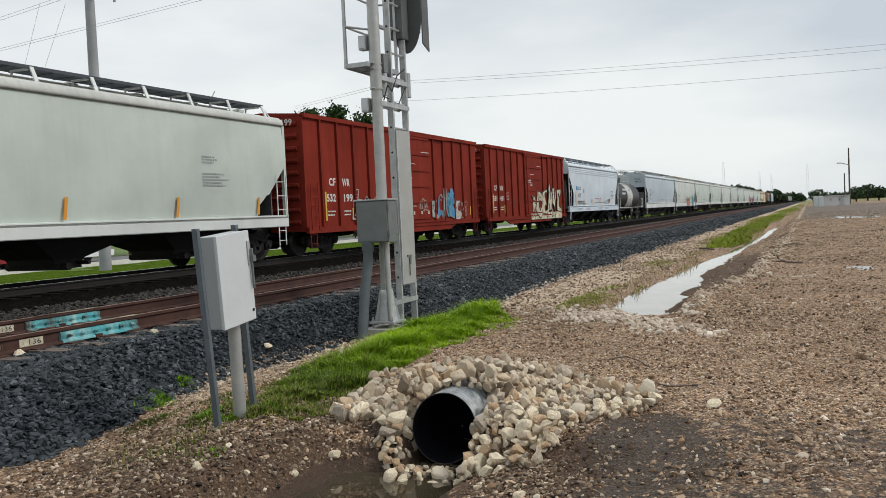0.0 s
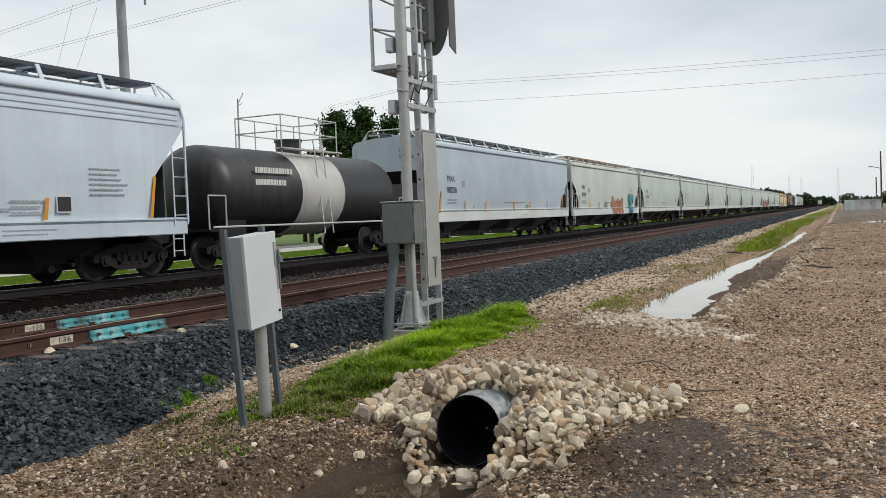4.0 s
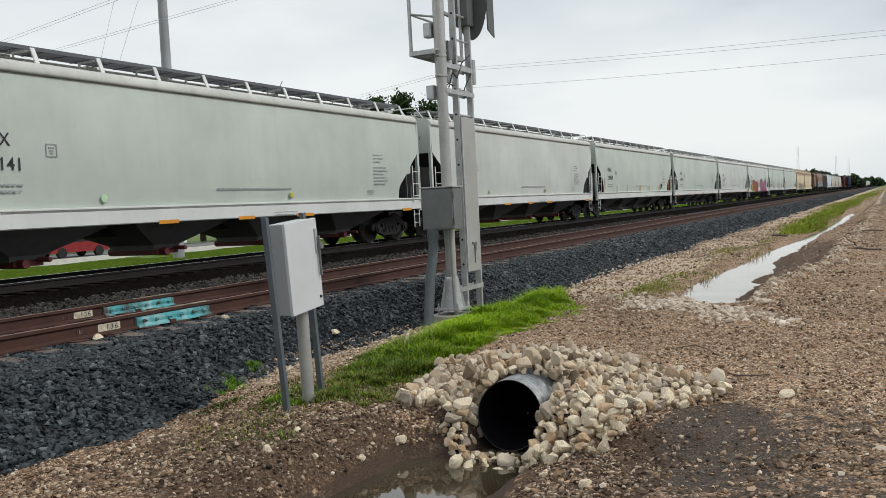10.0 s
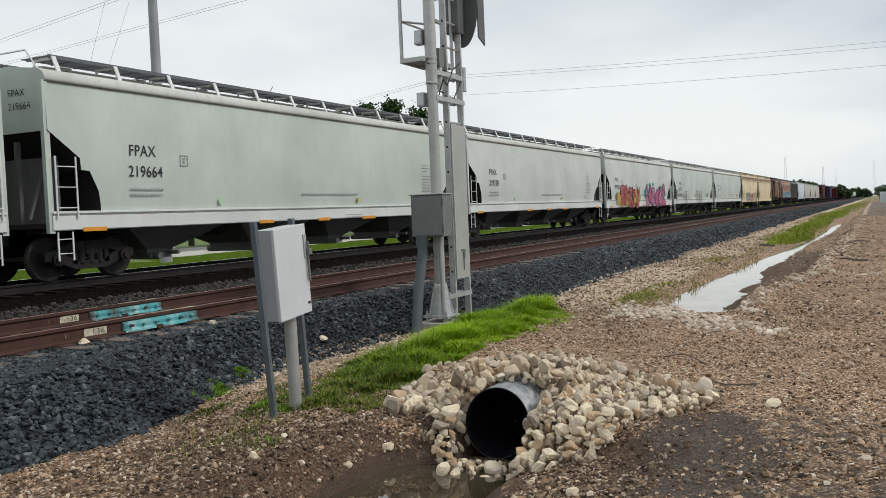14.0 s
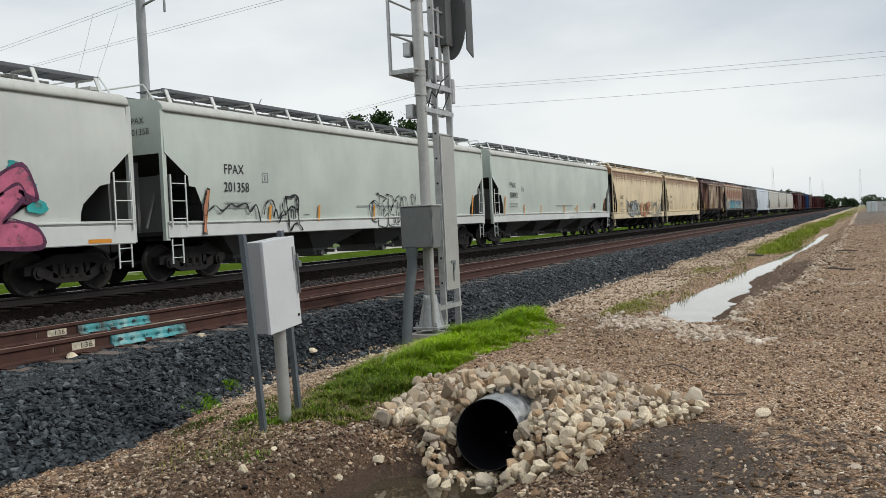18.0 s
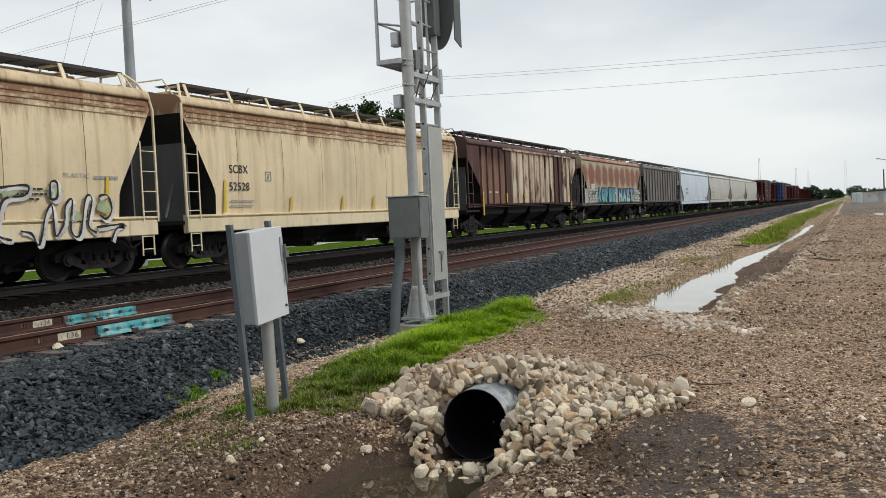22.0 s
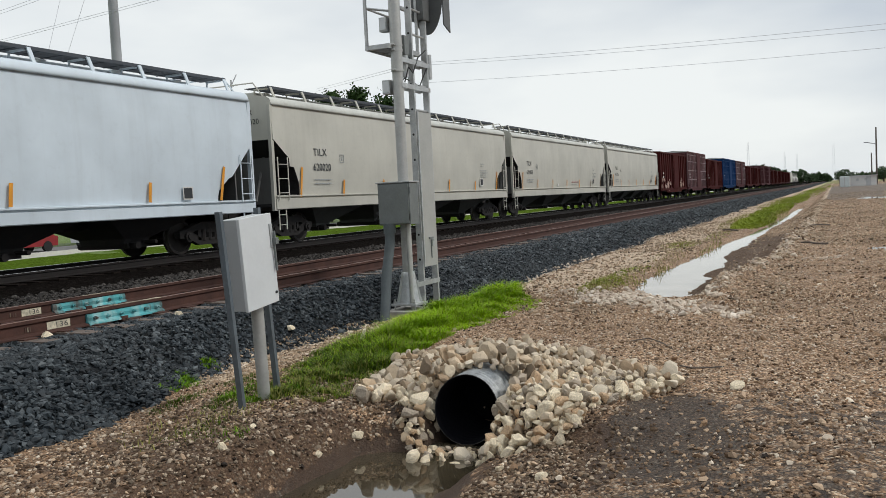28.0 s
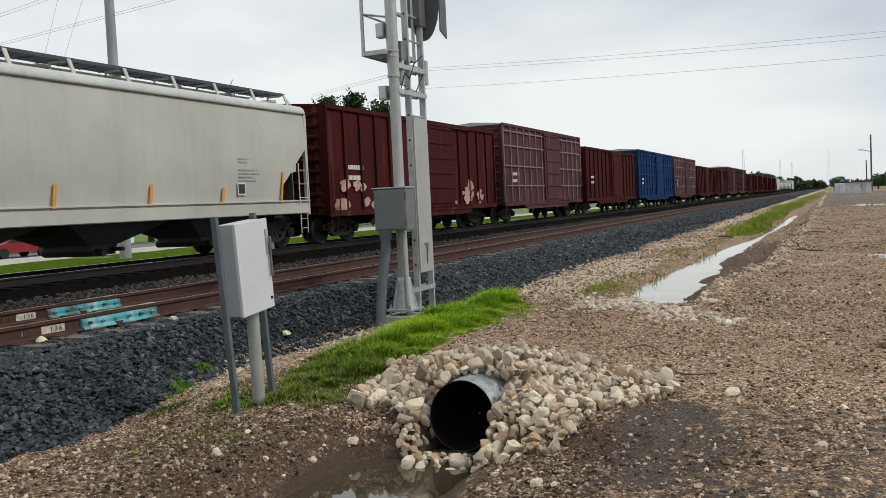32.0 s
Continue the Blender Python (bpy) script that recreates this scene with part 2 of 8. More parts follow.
M_PEBBLE = pebbles("loose_pebble", [(0.022, 0.015, 0.011), (0.44, 0.285, 0.17), (0.095, 0.054, 0.031), (0.72, 0.53, 0.36), (0.28, 0.175, 0.105), (0.92, 0.80, 0.64)], 60.0, 0.0, 0.85, island=True)
M_LIME_PEBBLE = pebbles("lime_pebble", [(0.42, 0.32, 0.24), (0.78, 0.67, 0.54), (0.60, 0.48, 0.37), (0.86, 0.77, 0.65)], 60.0, 0.0, 0.85, island=True)
M_RUBBLE = pebbles("tan_rubble", [(0.10, 0.07, 0.045), (0.52, 0.38, 0.255), (0.34, 0.235, 0.15), (0.72, 0.59, 0.43), (0.22, 0.16, 0.115)], 60.0, 0.0, 0.85, island=True)
M_TURF = pebbles("turf", [(0.07, 0.13, 0.012), (0.13, 0.21, 0.025), (0.095, 0.165, 0.018), (0.16, 0.24, 0.04)], 9.0, 0.03, 1.0, spec=0.0)
M_OLIVE_GRASS = leaf_material("olive_grass_blade", (0.075, 0.115, 0.010), (0.30, 0.36, 0.035))
M_ROAD = plain("asphalt_road", (0.1328, 0.1286, 0.1245), 0.9, vary=0.2, bump=0.004)
M_GRASS = leaf_material("grass_blade", (0.055, 0.15, 0.002), (0.42, 0.64, 0.010))
M_OLD_GRASS = leaf_material("old_grass_blade", (0.016, 0.038, 0.003), (0.085, 0.14, 0.012))
M_WEED = leaf_material("weed_leaf", (0.03, 0.09, 0.003), (0.19, 0.34, 0.02))
M_DRY_GRASS = leaf_material("dry_grass_blade", (0.14, 0.15, 0.035), (0.36, 0.33, 0.11))
M_LEAF = leaf_material("tree_leaf", (0.012, 0.03, 0.008), (0.05, 0.09, 0.025))
# paler than the near leaves: distance haze is put into the colour
M_HAZED_LEAF = leaf_material("hazed_leaf", (0.030, 0.055, 0.026), (0.085, 0.125, 0.065))
M_BARK = plain("bark", (0.0747, 0.0581, 0.0456), 0.9, vary=0.4, scale=6, bump=0.01)
M_WATER = water_material("still_water", (0.05, 0.04, 0.025), 1.9, 0.03)
# pale base colour stands in for the bright sky reflected in the ditch
M_PALE_WATER = water_material("sky_pale_water", (0.26, 0.235, 0.20))
M_BANK_STONE = pebbles("bank_stone", [(0.018, 0.012, 0.008), (0.20, 0.13, 0.08), (0.055, 0.033, 0.020), (0.62, 0.50, 0.37), (0.12, 0.075, 0.045), (0.36, 0.26, 0.17)], 60.0, 0.0, 0.9, island=True)
# far track's ties, rails and bed: near-black copies carry the train's shade
M_TIE_SHADED = plain("shaded_tie", (0.016, 0.012, 0.010), 0.95, 0, 0.5, 5.0, 0.006, spec=0.1)
M_RAIL = plain("rusty_rail", (0.060, 0.024, 0.016), 0.8, 0.1, 0.4, 4.0, 0.002)
M_RAIL_SHADED = plain("shaded_rail", (0.012, 0.009, 0.008), 0.85, 0.1, 0.4, 4.0, 0.002)
M_POLISHED = plain("polished_railhead", (0.62, 0.62, 0.62), 0.28, 1.0, 0.1, 3.0)
M_RAILHEAD = plain("worn_railhead", (0.17, 0.085, 0.058), 0.55, 0.3, 0.25, 6.0)
M_BED_SHADED = pebbles("shaded_ballast", [(0.004, 0.0035, 0.003), (0.016, 0.013, 0.011), (0.009, 0.0075, 0.0065), (0.028, 0.023, 0.020)], 20.0, 0.04, 1.0, spec=0.02)
M_TIE = plain("weathered_tie", (0.12, 0.092, 0.075), 0.95, 0, 0.5, 5.0, 0.006)
M_TEAL = paint("teal_paint", (0.075, 0.35, 0.37), (0.50, 0.56, 0.52), 0.9, 0.60, (0.06, 0.035, 0.025), 0.7, 0.5)
M_CHIPPED = paint("chipped_cream", (0.40, 0.35, 0.25), (0.06, 0.035, 0.025), 0.9, 0.75, (0.07, 0.035, 0.025), 0.8, 0.4)
M_CREAM = plain("cream_chalk", (0.5146, 0.4648, 0.3486), 0.8, vary=0.35, scale=20)
M_GALV = plain("galvanised_steel", (0.43, 0.43, 0.41), 0.48, 0.5, 0.14, 6.0, 0.001)
M_ALU = plain("cast_aluminium", (0.44, 0.45, 0.445), 0.42, 0.45, 0.24, 9.0, 0.001)
M_GUARD = plain("dull_sheet_steel", (0.3901, 0.3901, 0.3652), 0.5, 0.25, 0.12, 3.0)
M_GRATE_ALU = plain("deck_grating", (0.3154, 0.3237, 0.3237), 0.6, 0.4, 0.2)
M_ROCK_MIX = pebbles("mixed_limestone", [(0.40, 0.31, 0.21), (0.80, 0.67, 0.49), (0.54, 0.45, 0.35), (0.86, 0.75, 0.58), (0.60, 0.43, 0.27), (0.18, 0.14, 0.10)], 9.0, 0.0, 0.9, island=True)
M_CAST = plain("grey_case", (0.166, 0.1784, 0.1743), 0.6, 0.3, 0.15, 5.0, 0.001)
M_STRUT = plain("weathered_strut", (0.1411, 0.166, 0.1867), 0.5, 0.5, 0.2, 8.0)
M_PVC = plain("grey_conduit", (0.078, 0.092, 0.098), 0.6, 0, 0.2, 5.0)
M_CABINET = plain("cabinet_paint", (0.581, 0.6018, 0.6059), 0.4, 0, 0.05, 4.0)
# darker copy of the cabinet's paint: the sides' shade is put into the colour
M_CABINET_SHADED = plain("cabinet_shaded_paint", (0.3818, 0.3942, 0.3942), 0.45, 0, 0.06, 4.0)
M_BLACK = plain("black_rubber", (0.01, 0.01, 0.01), 0.6)
M_SIGNAL = plain("signal_grey", (0.0996, 0.1037, 0.1037), 0.6, 0.1, 0.2)
M_CONCRETE = plain("concrete", (0.332, 0.3154, 0.2905), 0.9, 0, 0.2, 5.0, 0.003)
M_ROCK = plain("limestone", (0.80, 0.655, 0.475), 0.9, 0, 0.32, 5.0, 0.012, 25.0)
M_ROCK_GREY = plain("grey_limestone", (0.36, 0.30, 0.23), 0.9, 0, 0.4, 5.0, 0.012, 25.0)
M_ROCK_TAN = plain("rusty_limestone", (0.52, 0.36, 0.22), 0.9, 0, 0.35, 5.0, 0.012, 25.0)
M_PIPE = plain("corrugated_zinc", (0.30, 0.31, 0.31), 0.55, 0.35, 0.4, 9.0, 0.002)
M_PIPE_EDGE = plain("rusty_zinc_edge", (0.06, 0.055, 0.05), 0.85, 0.1, 0.4, 9.0, 0.002)
# near-black zinc: the shade inside the pipe is put into the colour
M_PIPE_INSIDE = plain("shaded_bore", (0.005, 0.005, 0.0066), 1.0, spec=0.05)
M_POLE = plain("steel_pole", (0.32, 0.325, 0.335), 0.7, 0.1, 0.2, 1.0)
M_WOOD_POLE = plain("wood_pole", (0.0913, 0.0747, 0.0622), 0.9, 0, 0.3, 3.0)
M_WIRE = plain("wire", (0.48, 0.49, 0.54), 0.6)
# this near-black also stands in for shade on sloped ends and chutes
M_UNDER = paint("underframe_shade_black", (0.011, 0.0105, 0.0105), (0.03, 0.023, 0.018), 0.5, 0.0, rough=0.85)
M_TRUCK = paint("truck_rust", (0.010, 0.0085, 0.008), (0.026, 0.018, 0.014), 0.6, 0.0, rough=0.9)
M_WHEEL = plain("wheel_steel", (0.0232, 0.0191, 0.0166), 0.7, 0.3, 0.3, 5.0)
M_TREAD = plain("wheel_tread", (0.249, 0.2324, 0.2158), 0.4, 0.8, 0.2, 5.0)
M_GRATING_PALE = paint("galvanised_grating", (0.105, 0.115, 0.125), (0.08, 0.075, 0.07), 0.4, 0.0, rough=0.6)
M_CHUTE_GREY = paint("grey_chute", (0.055, 0.06, 0.055), (0.03, 0.026, 0.022), 0.6, 0.0, rough=0.8)
M_GRATING = paint("grating", (0.05, 0.058, 0.07), (0.06, 0.055, 0.05), 0.4, 0.0, rough=0.7)
M_ORANGE = plain("orange_reflector", (0.66, 0.27, 0.02), 0.5, 0, 0.15)
M_YELLOW = plain("yellow_reflector", (0.62, 0.44, 0.03), 0.5, 0, 0.15)
M_INK = plain("black_lettering", (0.0249, 0.0266, 0.0291), 0.7, 0, 0.2)
M_FADED = plain("faded_lettering", (0.31, 0.325, 0.32), 0.7, 0, 0.15)
M_WHITE = plain("white_lettering", (0.5976, 0.581, 0.5478), 0.7, 0, 0.12)
M_RED = plain("red_enamel", (0.249, 0.0208, 0.0249), 0.4, 0, 0.2)


# ---- mesh helpers ----
class Shape:
    """Collects the vertices and faces of one mesh."""

    def __init__(self):
        self.v, self.f, self.k = [], [], []

    def add(self, verts, faces, k=0):
        n = len(self.v)
        self.v += [tuple(p) for p in verts]
        self.f += [tuple(i + n for i in f) for f in faces]
        self.k += [k] * len(faces)
        return self

    def box(self, c, s, k=0, m=None, taper=1.0):
        x, y, z = (a / 2 for a in s)
        pts = [Vector((sx * x * (taper if sz > 0 else 1), sy * y * (taper if sz > 0 else 1), sz * z)) for sz in (-1, 1) for sx, sy in ((-1, -1), (1, -1), (1, 1), (-1, 1))]
        if m:
            pts = [m @ p for p in pts]
        pts = [p + Vector(c) for p in pts]
        return self.add(pts, [(3, 2, 1, 0), (4, 5, 6, 7), (0, 1, 5, 4), (1, 2, 6, 5), (2, 3, 7, 6), (3, 0, 4, 7)], k)

    def tube(self, p, q, r, n=8, k=0, r2=None, cap=True):
        p, q = Vector(p), Vector(q)
        a = (q - p).normalized()
        u = a.orthogonal().normalized()
        w = a.cross(u)
        r2 = r if r2 is None else r2
        ring = [(u * math.cos(2 * math.pi * i / n) + w * math.sin(2 * math.pi * i / n)) for i in range(n)]
        pts = [p + d * r for d in ring] + [q + d * r2 for d in ring]
        faces = [(i, (i + 1) % n, n + (i + 1) % n, n + i) for i in range(n)]
        self.add(pts, faces, k)
        if cap:
            self.add(pts[:n], [tuple(reversed(range(n)))], k)
            self.add(pts[n:], [tuple(range(n))], k)
        return self

    def path(self, pts, r, n=6, k=0):
        """One bent tube through the points."""
        pts = [Vector(p) for p in pts]
        rings, u = [], None
        for i, p in enumerate(pts):
            a = (pts[min(i + 1, len(pts) - 1)] - pts[max(i - 1, 0)]).normalized()
            u = a.orthogonal().normalized() if u is None else (u - a * u.dot(a)).normalized()
            w = a.cross(u)
            rings.append([p + (u * math.cos(2 * math.pi * j / n) + w * math.sin(2 * math.pi * j / n)) * r for j in range(n)])
        return self.loft(rings, k)

    def loft(self, rings, k=0, caps=(True, True), closed=True, cap_k=None):
        n = len(rings[0])
        pts = [p for ring in rings for p in ring]
        faces = []
        for j in range(len(rings) - 1):
            for i in range(n if closed else n - 1):
                faces.append((j * n + i, j * n + (i + 1) % n, (j + 1) * n + (i + 1) % n, (j + 1) * n + i))
        self.add(pts, faces, k)
        for on, ring in zip(caps, (list(reversed(rings[0])), list(rings[-1]))):
            if on:
                self.add(ring, [tuple(range(n))], k if cap_k is None else cap_k)
        return self

    def mesh(self, name, mats, smooth=False):
        me = bpy.data.meshes.new(name)
        me.from_pydata(self.v, [], self.f)
        for m in mats if isinstance(mats, (list, tuple)) else [mats]:
            me.materials.append(m)
        me.polygons.foreach_set("material_index", self.k)
        if smooth:
            me.polygons.foreach_set("use_smooth", [len(f) <= 4 for f in self.f])
        me.update()
        return me


def part(name, mesh, parent, label="", at=None):
    ob = new(name, mesh)
    ob.parent = parent
    if at is not None:
        ob.matrix_basis = at
    return tagged(ob, label) if label else ob


def thing(name, label, category, group="", kind="", at=None, mesh=None):
    ob = new(name, mesh)
    if at is not None:
        ob.matrix_basis = at
    return tagged(ob, label, category, group, kind)


def softened_box(size, width, mat, name):
    """A box with rounded edges, its centre at the origin."""
    bm = bmesh.new()
    bmesh.ops.create_cube(bm, size=1.0)
    bmesh.ops.scale(bm, vec=size, verts=bm.verts)
    bmesh.ops.bevel(bm, geom=bm.edges[:], offset=width, segments=2, affect="EDGES", profile=0.7)
    me = bpy.data.meshes.new(name)
    bm.to_mesh(me)
    bm.free()
    me.materials.append(mat)
    return me


ICO = (1 + 5 ** 0.5) / 2
ICO_V = np.array([(-1, ICO, 0), (1, ICO, 0), (-1, -ICO, 0), (1, -ICO, 0), (0, -1, ICO), (0, 1, ICO), (0, -1, -ICO), (0, 1, -ICO), (ICO, 0, -1), (ICO, 0, 1), (-ICO, 0, -1), (-ICO, 0, 1)]) / 1.9
ICO_F = np.array([(0, 11, 5), (0, 5, 1), (0, 1, 7), (0, 7, 10), (0, 10, 11), (1, 5, 9), (5, 11, 4), (11, 10, 2), (10, 7, 6), (7, 1, 8), (3, 9, 4), (3, 4, 2), (3, 2, 6), (3, 6, 8), (3, 8, 9), (4, 9, 5), (2, 4, 11), (6, 2, 10), (8, 6, 7), (9, 8, 1)])


def raw_mesh(name, verts, faces, mat):
    """A mesh from arrays; all faces have the same number of corners."""
    me = bpy.data.meshes.new(name)
    n, k = faces.shape
    me.vertices.add(len(verts))
    me.vertices.foreach_set("co", verts.astype(np.float32).ravel())
    me.loops.add(n * k)
    me.loops.foreach_set("vertex_index", faces.astype(np.int32).ravel())
    me.polygons.add(n)
    me.polygons.foreach_set("loop_start", np.arange(0, n * k, k, dtype=np.int32))
    me.polygons.foreach_set("use_smooth", [False] * n)
    me.materials.append(mat)
    me.update(calc_edges=True)
    return me


def stones_mesh(name, places, sizes, mat, rng, flat=0.75, jag=0.42):
    """Many loose stones joined into one mesh."""
    n = len(places)
    shape = ICO_V[None] * (1 + rng.uniform(-jag, jag, (n, 12, 1))) * rng.uniform(0.55, 1.3, (n, 1, 3))
    a, b = rng.uniform(0, 2 * np.pi, n), rng.uniform(-0.7, 0.7, n)
    x, y, z = shape[..., 0], shape[..., 1], shape[..., 2] * flat
    y, z = y * np.cos(b)[:, None] - z * np.sin(b)[:, None], y * np.sin(b)[:, None] + z * np.cos(b)[:, None]
    x, y = x * np.cos(a)[:, None] - y * np.sin(a)[:, None], x * np.sin(a)[:, None] + y * np.cos(a)[:, None]
    v = np.stack([x, y, z], -1) * sizes[:, None, None] + places[:, None, :]
    f = ICO_F[None] + 12 * np.arange(n)[:, None, None]
    return raw_mesh(name, v.reshape(-1, 3), f.reshape(-1, 3), mat)


def smooth(a, b, x):
    t = np.clip((x - a) / (b - a), 0, 1)
    return t * t * (3 - 2 * t)


WAVES = [(random.uniform(0, 6.28), random.uniform(0.4, 1.0), random.uniform(0, 6.28)) for _ in range(28)]


def rough(x, y, size, height, first=0):
    """Uneven ground: a few crossing waves about size metres long."""
    z = 0 * x
    for a, s, p in WAVES[first:first + 7]:
        z = z + np.sin((x * math.cos(a) + y * math.sin(a)) * 6.28 / (size * s) + p)
    return z * height / 2.6


# ---- the plan: x along the tracks, y across them, z from the top of the rails ----
NEAR_TRACK, FAR_TRACK = 8.78, 16.25
POND_Z, DITCH_Z = -1.03, -0.76
PIPE_X, PIPE_Y, PIPE_Z, PIPE_R = 6.80, 2.94, -0.735, 0.288
DITCH_AT = ((13.9, 14.3, 14.9, 15.6, 16.5, 18.0, 18.9, 19.5, 20.5, 22.0, 24.4, 27.0, 30.0, 33.0, 37.5, 46.0, 54.0, 64.0), (2.26, 2.34, 2.56, 2.78, 2.89, 2.95, 3.06, 2.90, 2.88, 2.95, 2.99, 2.84, 2.79, 2.66, 2.53, 2.30, 2.2, 2.1), (0.04, 0.20, 0.40, 0.52, 0.60, 0.62, 0.45, 0.62, 0.58, 0.46, 0.32, 0.38, 0.34, 0.25, 0.18, 0.16, 0.15, 0.1))
SPOIL_AT = ((12.5, 15.7, 18.0, 21.0, 30.0, 40.0), (1.75, 1.78, 1.5, 1.15, 0.95, 0.85))


def ditch_centre(x):
    return np.interp(x, DITCH_AT[0], DITCH_AT[1]) + 0.5 * smooth(10, 6, x)


def spoil_line(x):
    return np.interp(x, SPOIL_AT[0], SPOIL_AT[1])


def ground_z(x, y):
    z = -0.62 + 0.10 * smooth(1.2, -1.5, y) + 0.12 * smooth(10, 80, x) * smooth(2, -3, y)
    z = z - 0.06 * smooth(2.5, 5.5, y) + rough(x, y, 2.2, 0.022) + rough(x, y, 0.6, 0.010, 7) + rough(x, y, 9.0, 0.035, 14)
    # ground made up round the mast
    z = z + 0.12 * blob(x, y, 12.3, 6.0, 1.0, 0.6)
    # fill heaped over the pipe
    z = z + 0.08 * blob(x, y, 8.1, 2.9, 0.8, 1.15)
    # the pool before the pipe
    shore = 0.72 + 0.30 * smooth(5.6, 3, x) + 0.07 * rough(x, y, 1.3, 1.0, 7)
    pool = smooth(7.0, 6.35, x + 0.35 * np.abs(y - PIPE_Y)) * np.where(y > 3.1, np.exp(-(np.abs((y - 3.1) / shore) ** 4)), np.exp(-(np.abs((y - 3.1) / 1.14) ** 1.2)) * smooth(0.6, 1.5, y))
    z = z - 0.56 * pool * smooth(-11.5, -9.0, x)
    # the cut in which the pipe's mouth lies
    slot = smooth(7.50, 7.43, x) * smooth(0.40, 0.30, np.abs(y - PIPE_Y)) * smooth(5.4, 6.2, x)
    z = z * (1 - slot) - 1.12 * slot
    # the wet ditch behind the crossing, with shelving banks
    d, half = np.abs(y - ditch_centre(x)) + 0.07 * rough(x, y, 0.8, 1.0, 7), np.interp(x, DITCH_AT[0], DITCH_AT[2])
    bank = np.where(d < half, DITCH_Z - 0.16 * (1 - d / half), DITCH_Z + 0.30 * (d - half))
    z = np.where((x > 13.0) & (x < 66), np.minimum(z, bank + 0.35 * smooth(13.9, 13.2, x)), z)
    # spoil thrown up along the ditch
    z = z + 0.13 * np.exp(-(((y - spoil_line(x)) / 0.42) ** 2)) * smooth(13.2, 15.5, x) * (1 + rough(x, y, 1.1, 0.5, 7))
    # low foot of the stone bank, and the wide verge beyond the tracks
    z = z - 0.12 * smooth(5.6, 6.6, y) * (1 - smooth(19, 24, y))
    return z - 0.22 * smooth(19, 26, y) - 0.25 * smooth(26, 42, y)


TOE_AT = ((3.5, 5.2, 6.1, 6.8, 7.3, 8.5, 10.2, 11.9, 13.5, 14.5, 17.0, 20.0, 50.0), (5.45, 5.42, 5.55, 6.0, 6.3, 6.72, 6.85, 6.5, 6.2, 5.98, 5.85, 6.0, 5.95))


def toe(x):
    """Where the foot of the track bed meets the ground."""
    return np.interp(x, TOE_AT[0], TOE_AT[1]) + rough(x, 0 * x, 1.6, 0.05)


def ballast_z(x, y):
    """The bed of both tracks."""
    foot = toe(x)
    top = 7.10 + 0.35 * np.clip(foot - 6.0, -0.6, 1.0)
    z = -0.21 - 0.56 * smooth(top, foot - 0.25, y) - 0.10 * np.clip((top - 0.1 - y) / (top - foot + 0.1), 0, 1)
    z = z - 0.012 * smooth(top - 0.1, top + 0.25, y) * (y < 9.6)
    z = z - 0.10 * smooth(10.3, 11.6, y) * (1 - smooth(13.2, 14.3, y))
    z = z - 0.75 * smooth(17.9, 19.6, y)
    return z + rough(x, y, 0.5, 0.012, 7)


def grid_mesh(name, xs, ys, height, mat, soils=None):
    gx, gy = np.meshgrid(xs, ys, indexing="ij")
    v = np.stack([gx, gy, height(gx, gy)], -1).reshape(-1, 3)
    nx, ny = len(xs), len(ys)
    i = (np.arange(nx - 1)[:, None] * ny + np.arange(ny - 1)[None]).ravel()
    me = raw_mesh(name, v, np.stack([i, i + ny, i + ny + 1, i + 1], 1), mat)
    for soil, values in (soils or {}).items():
        me.attributes.new(soil, "FLOAT", "POINT").data.foreach_set("value", values(gx, gy).astype(np.float32).ravel())
    me.polygons.foreach_set("use_smooth", [True] * len(me.polygons))
    return me


def spaced(*spans):
    out = []
    for a, b, step in spans:
        out += list(np.arange(a, b, step))
    return np.array(out + [spans[-1][1]])


def blob(x, y, cx, cy, rx, ry):
    return np.exp(-((x - cx) / rx) ** 2 - ((y - cy) / ry) ** 2)


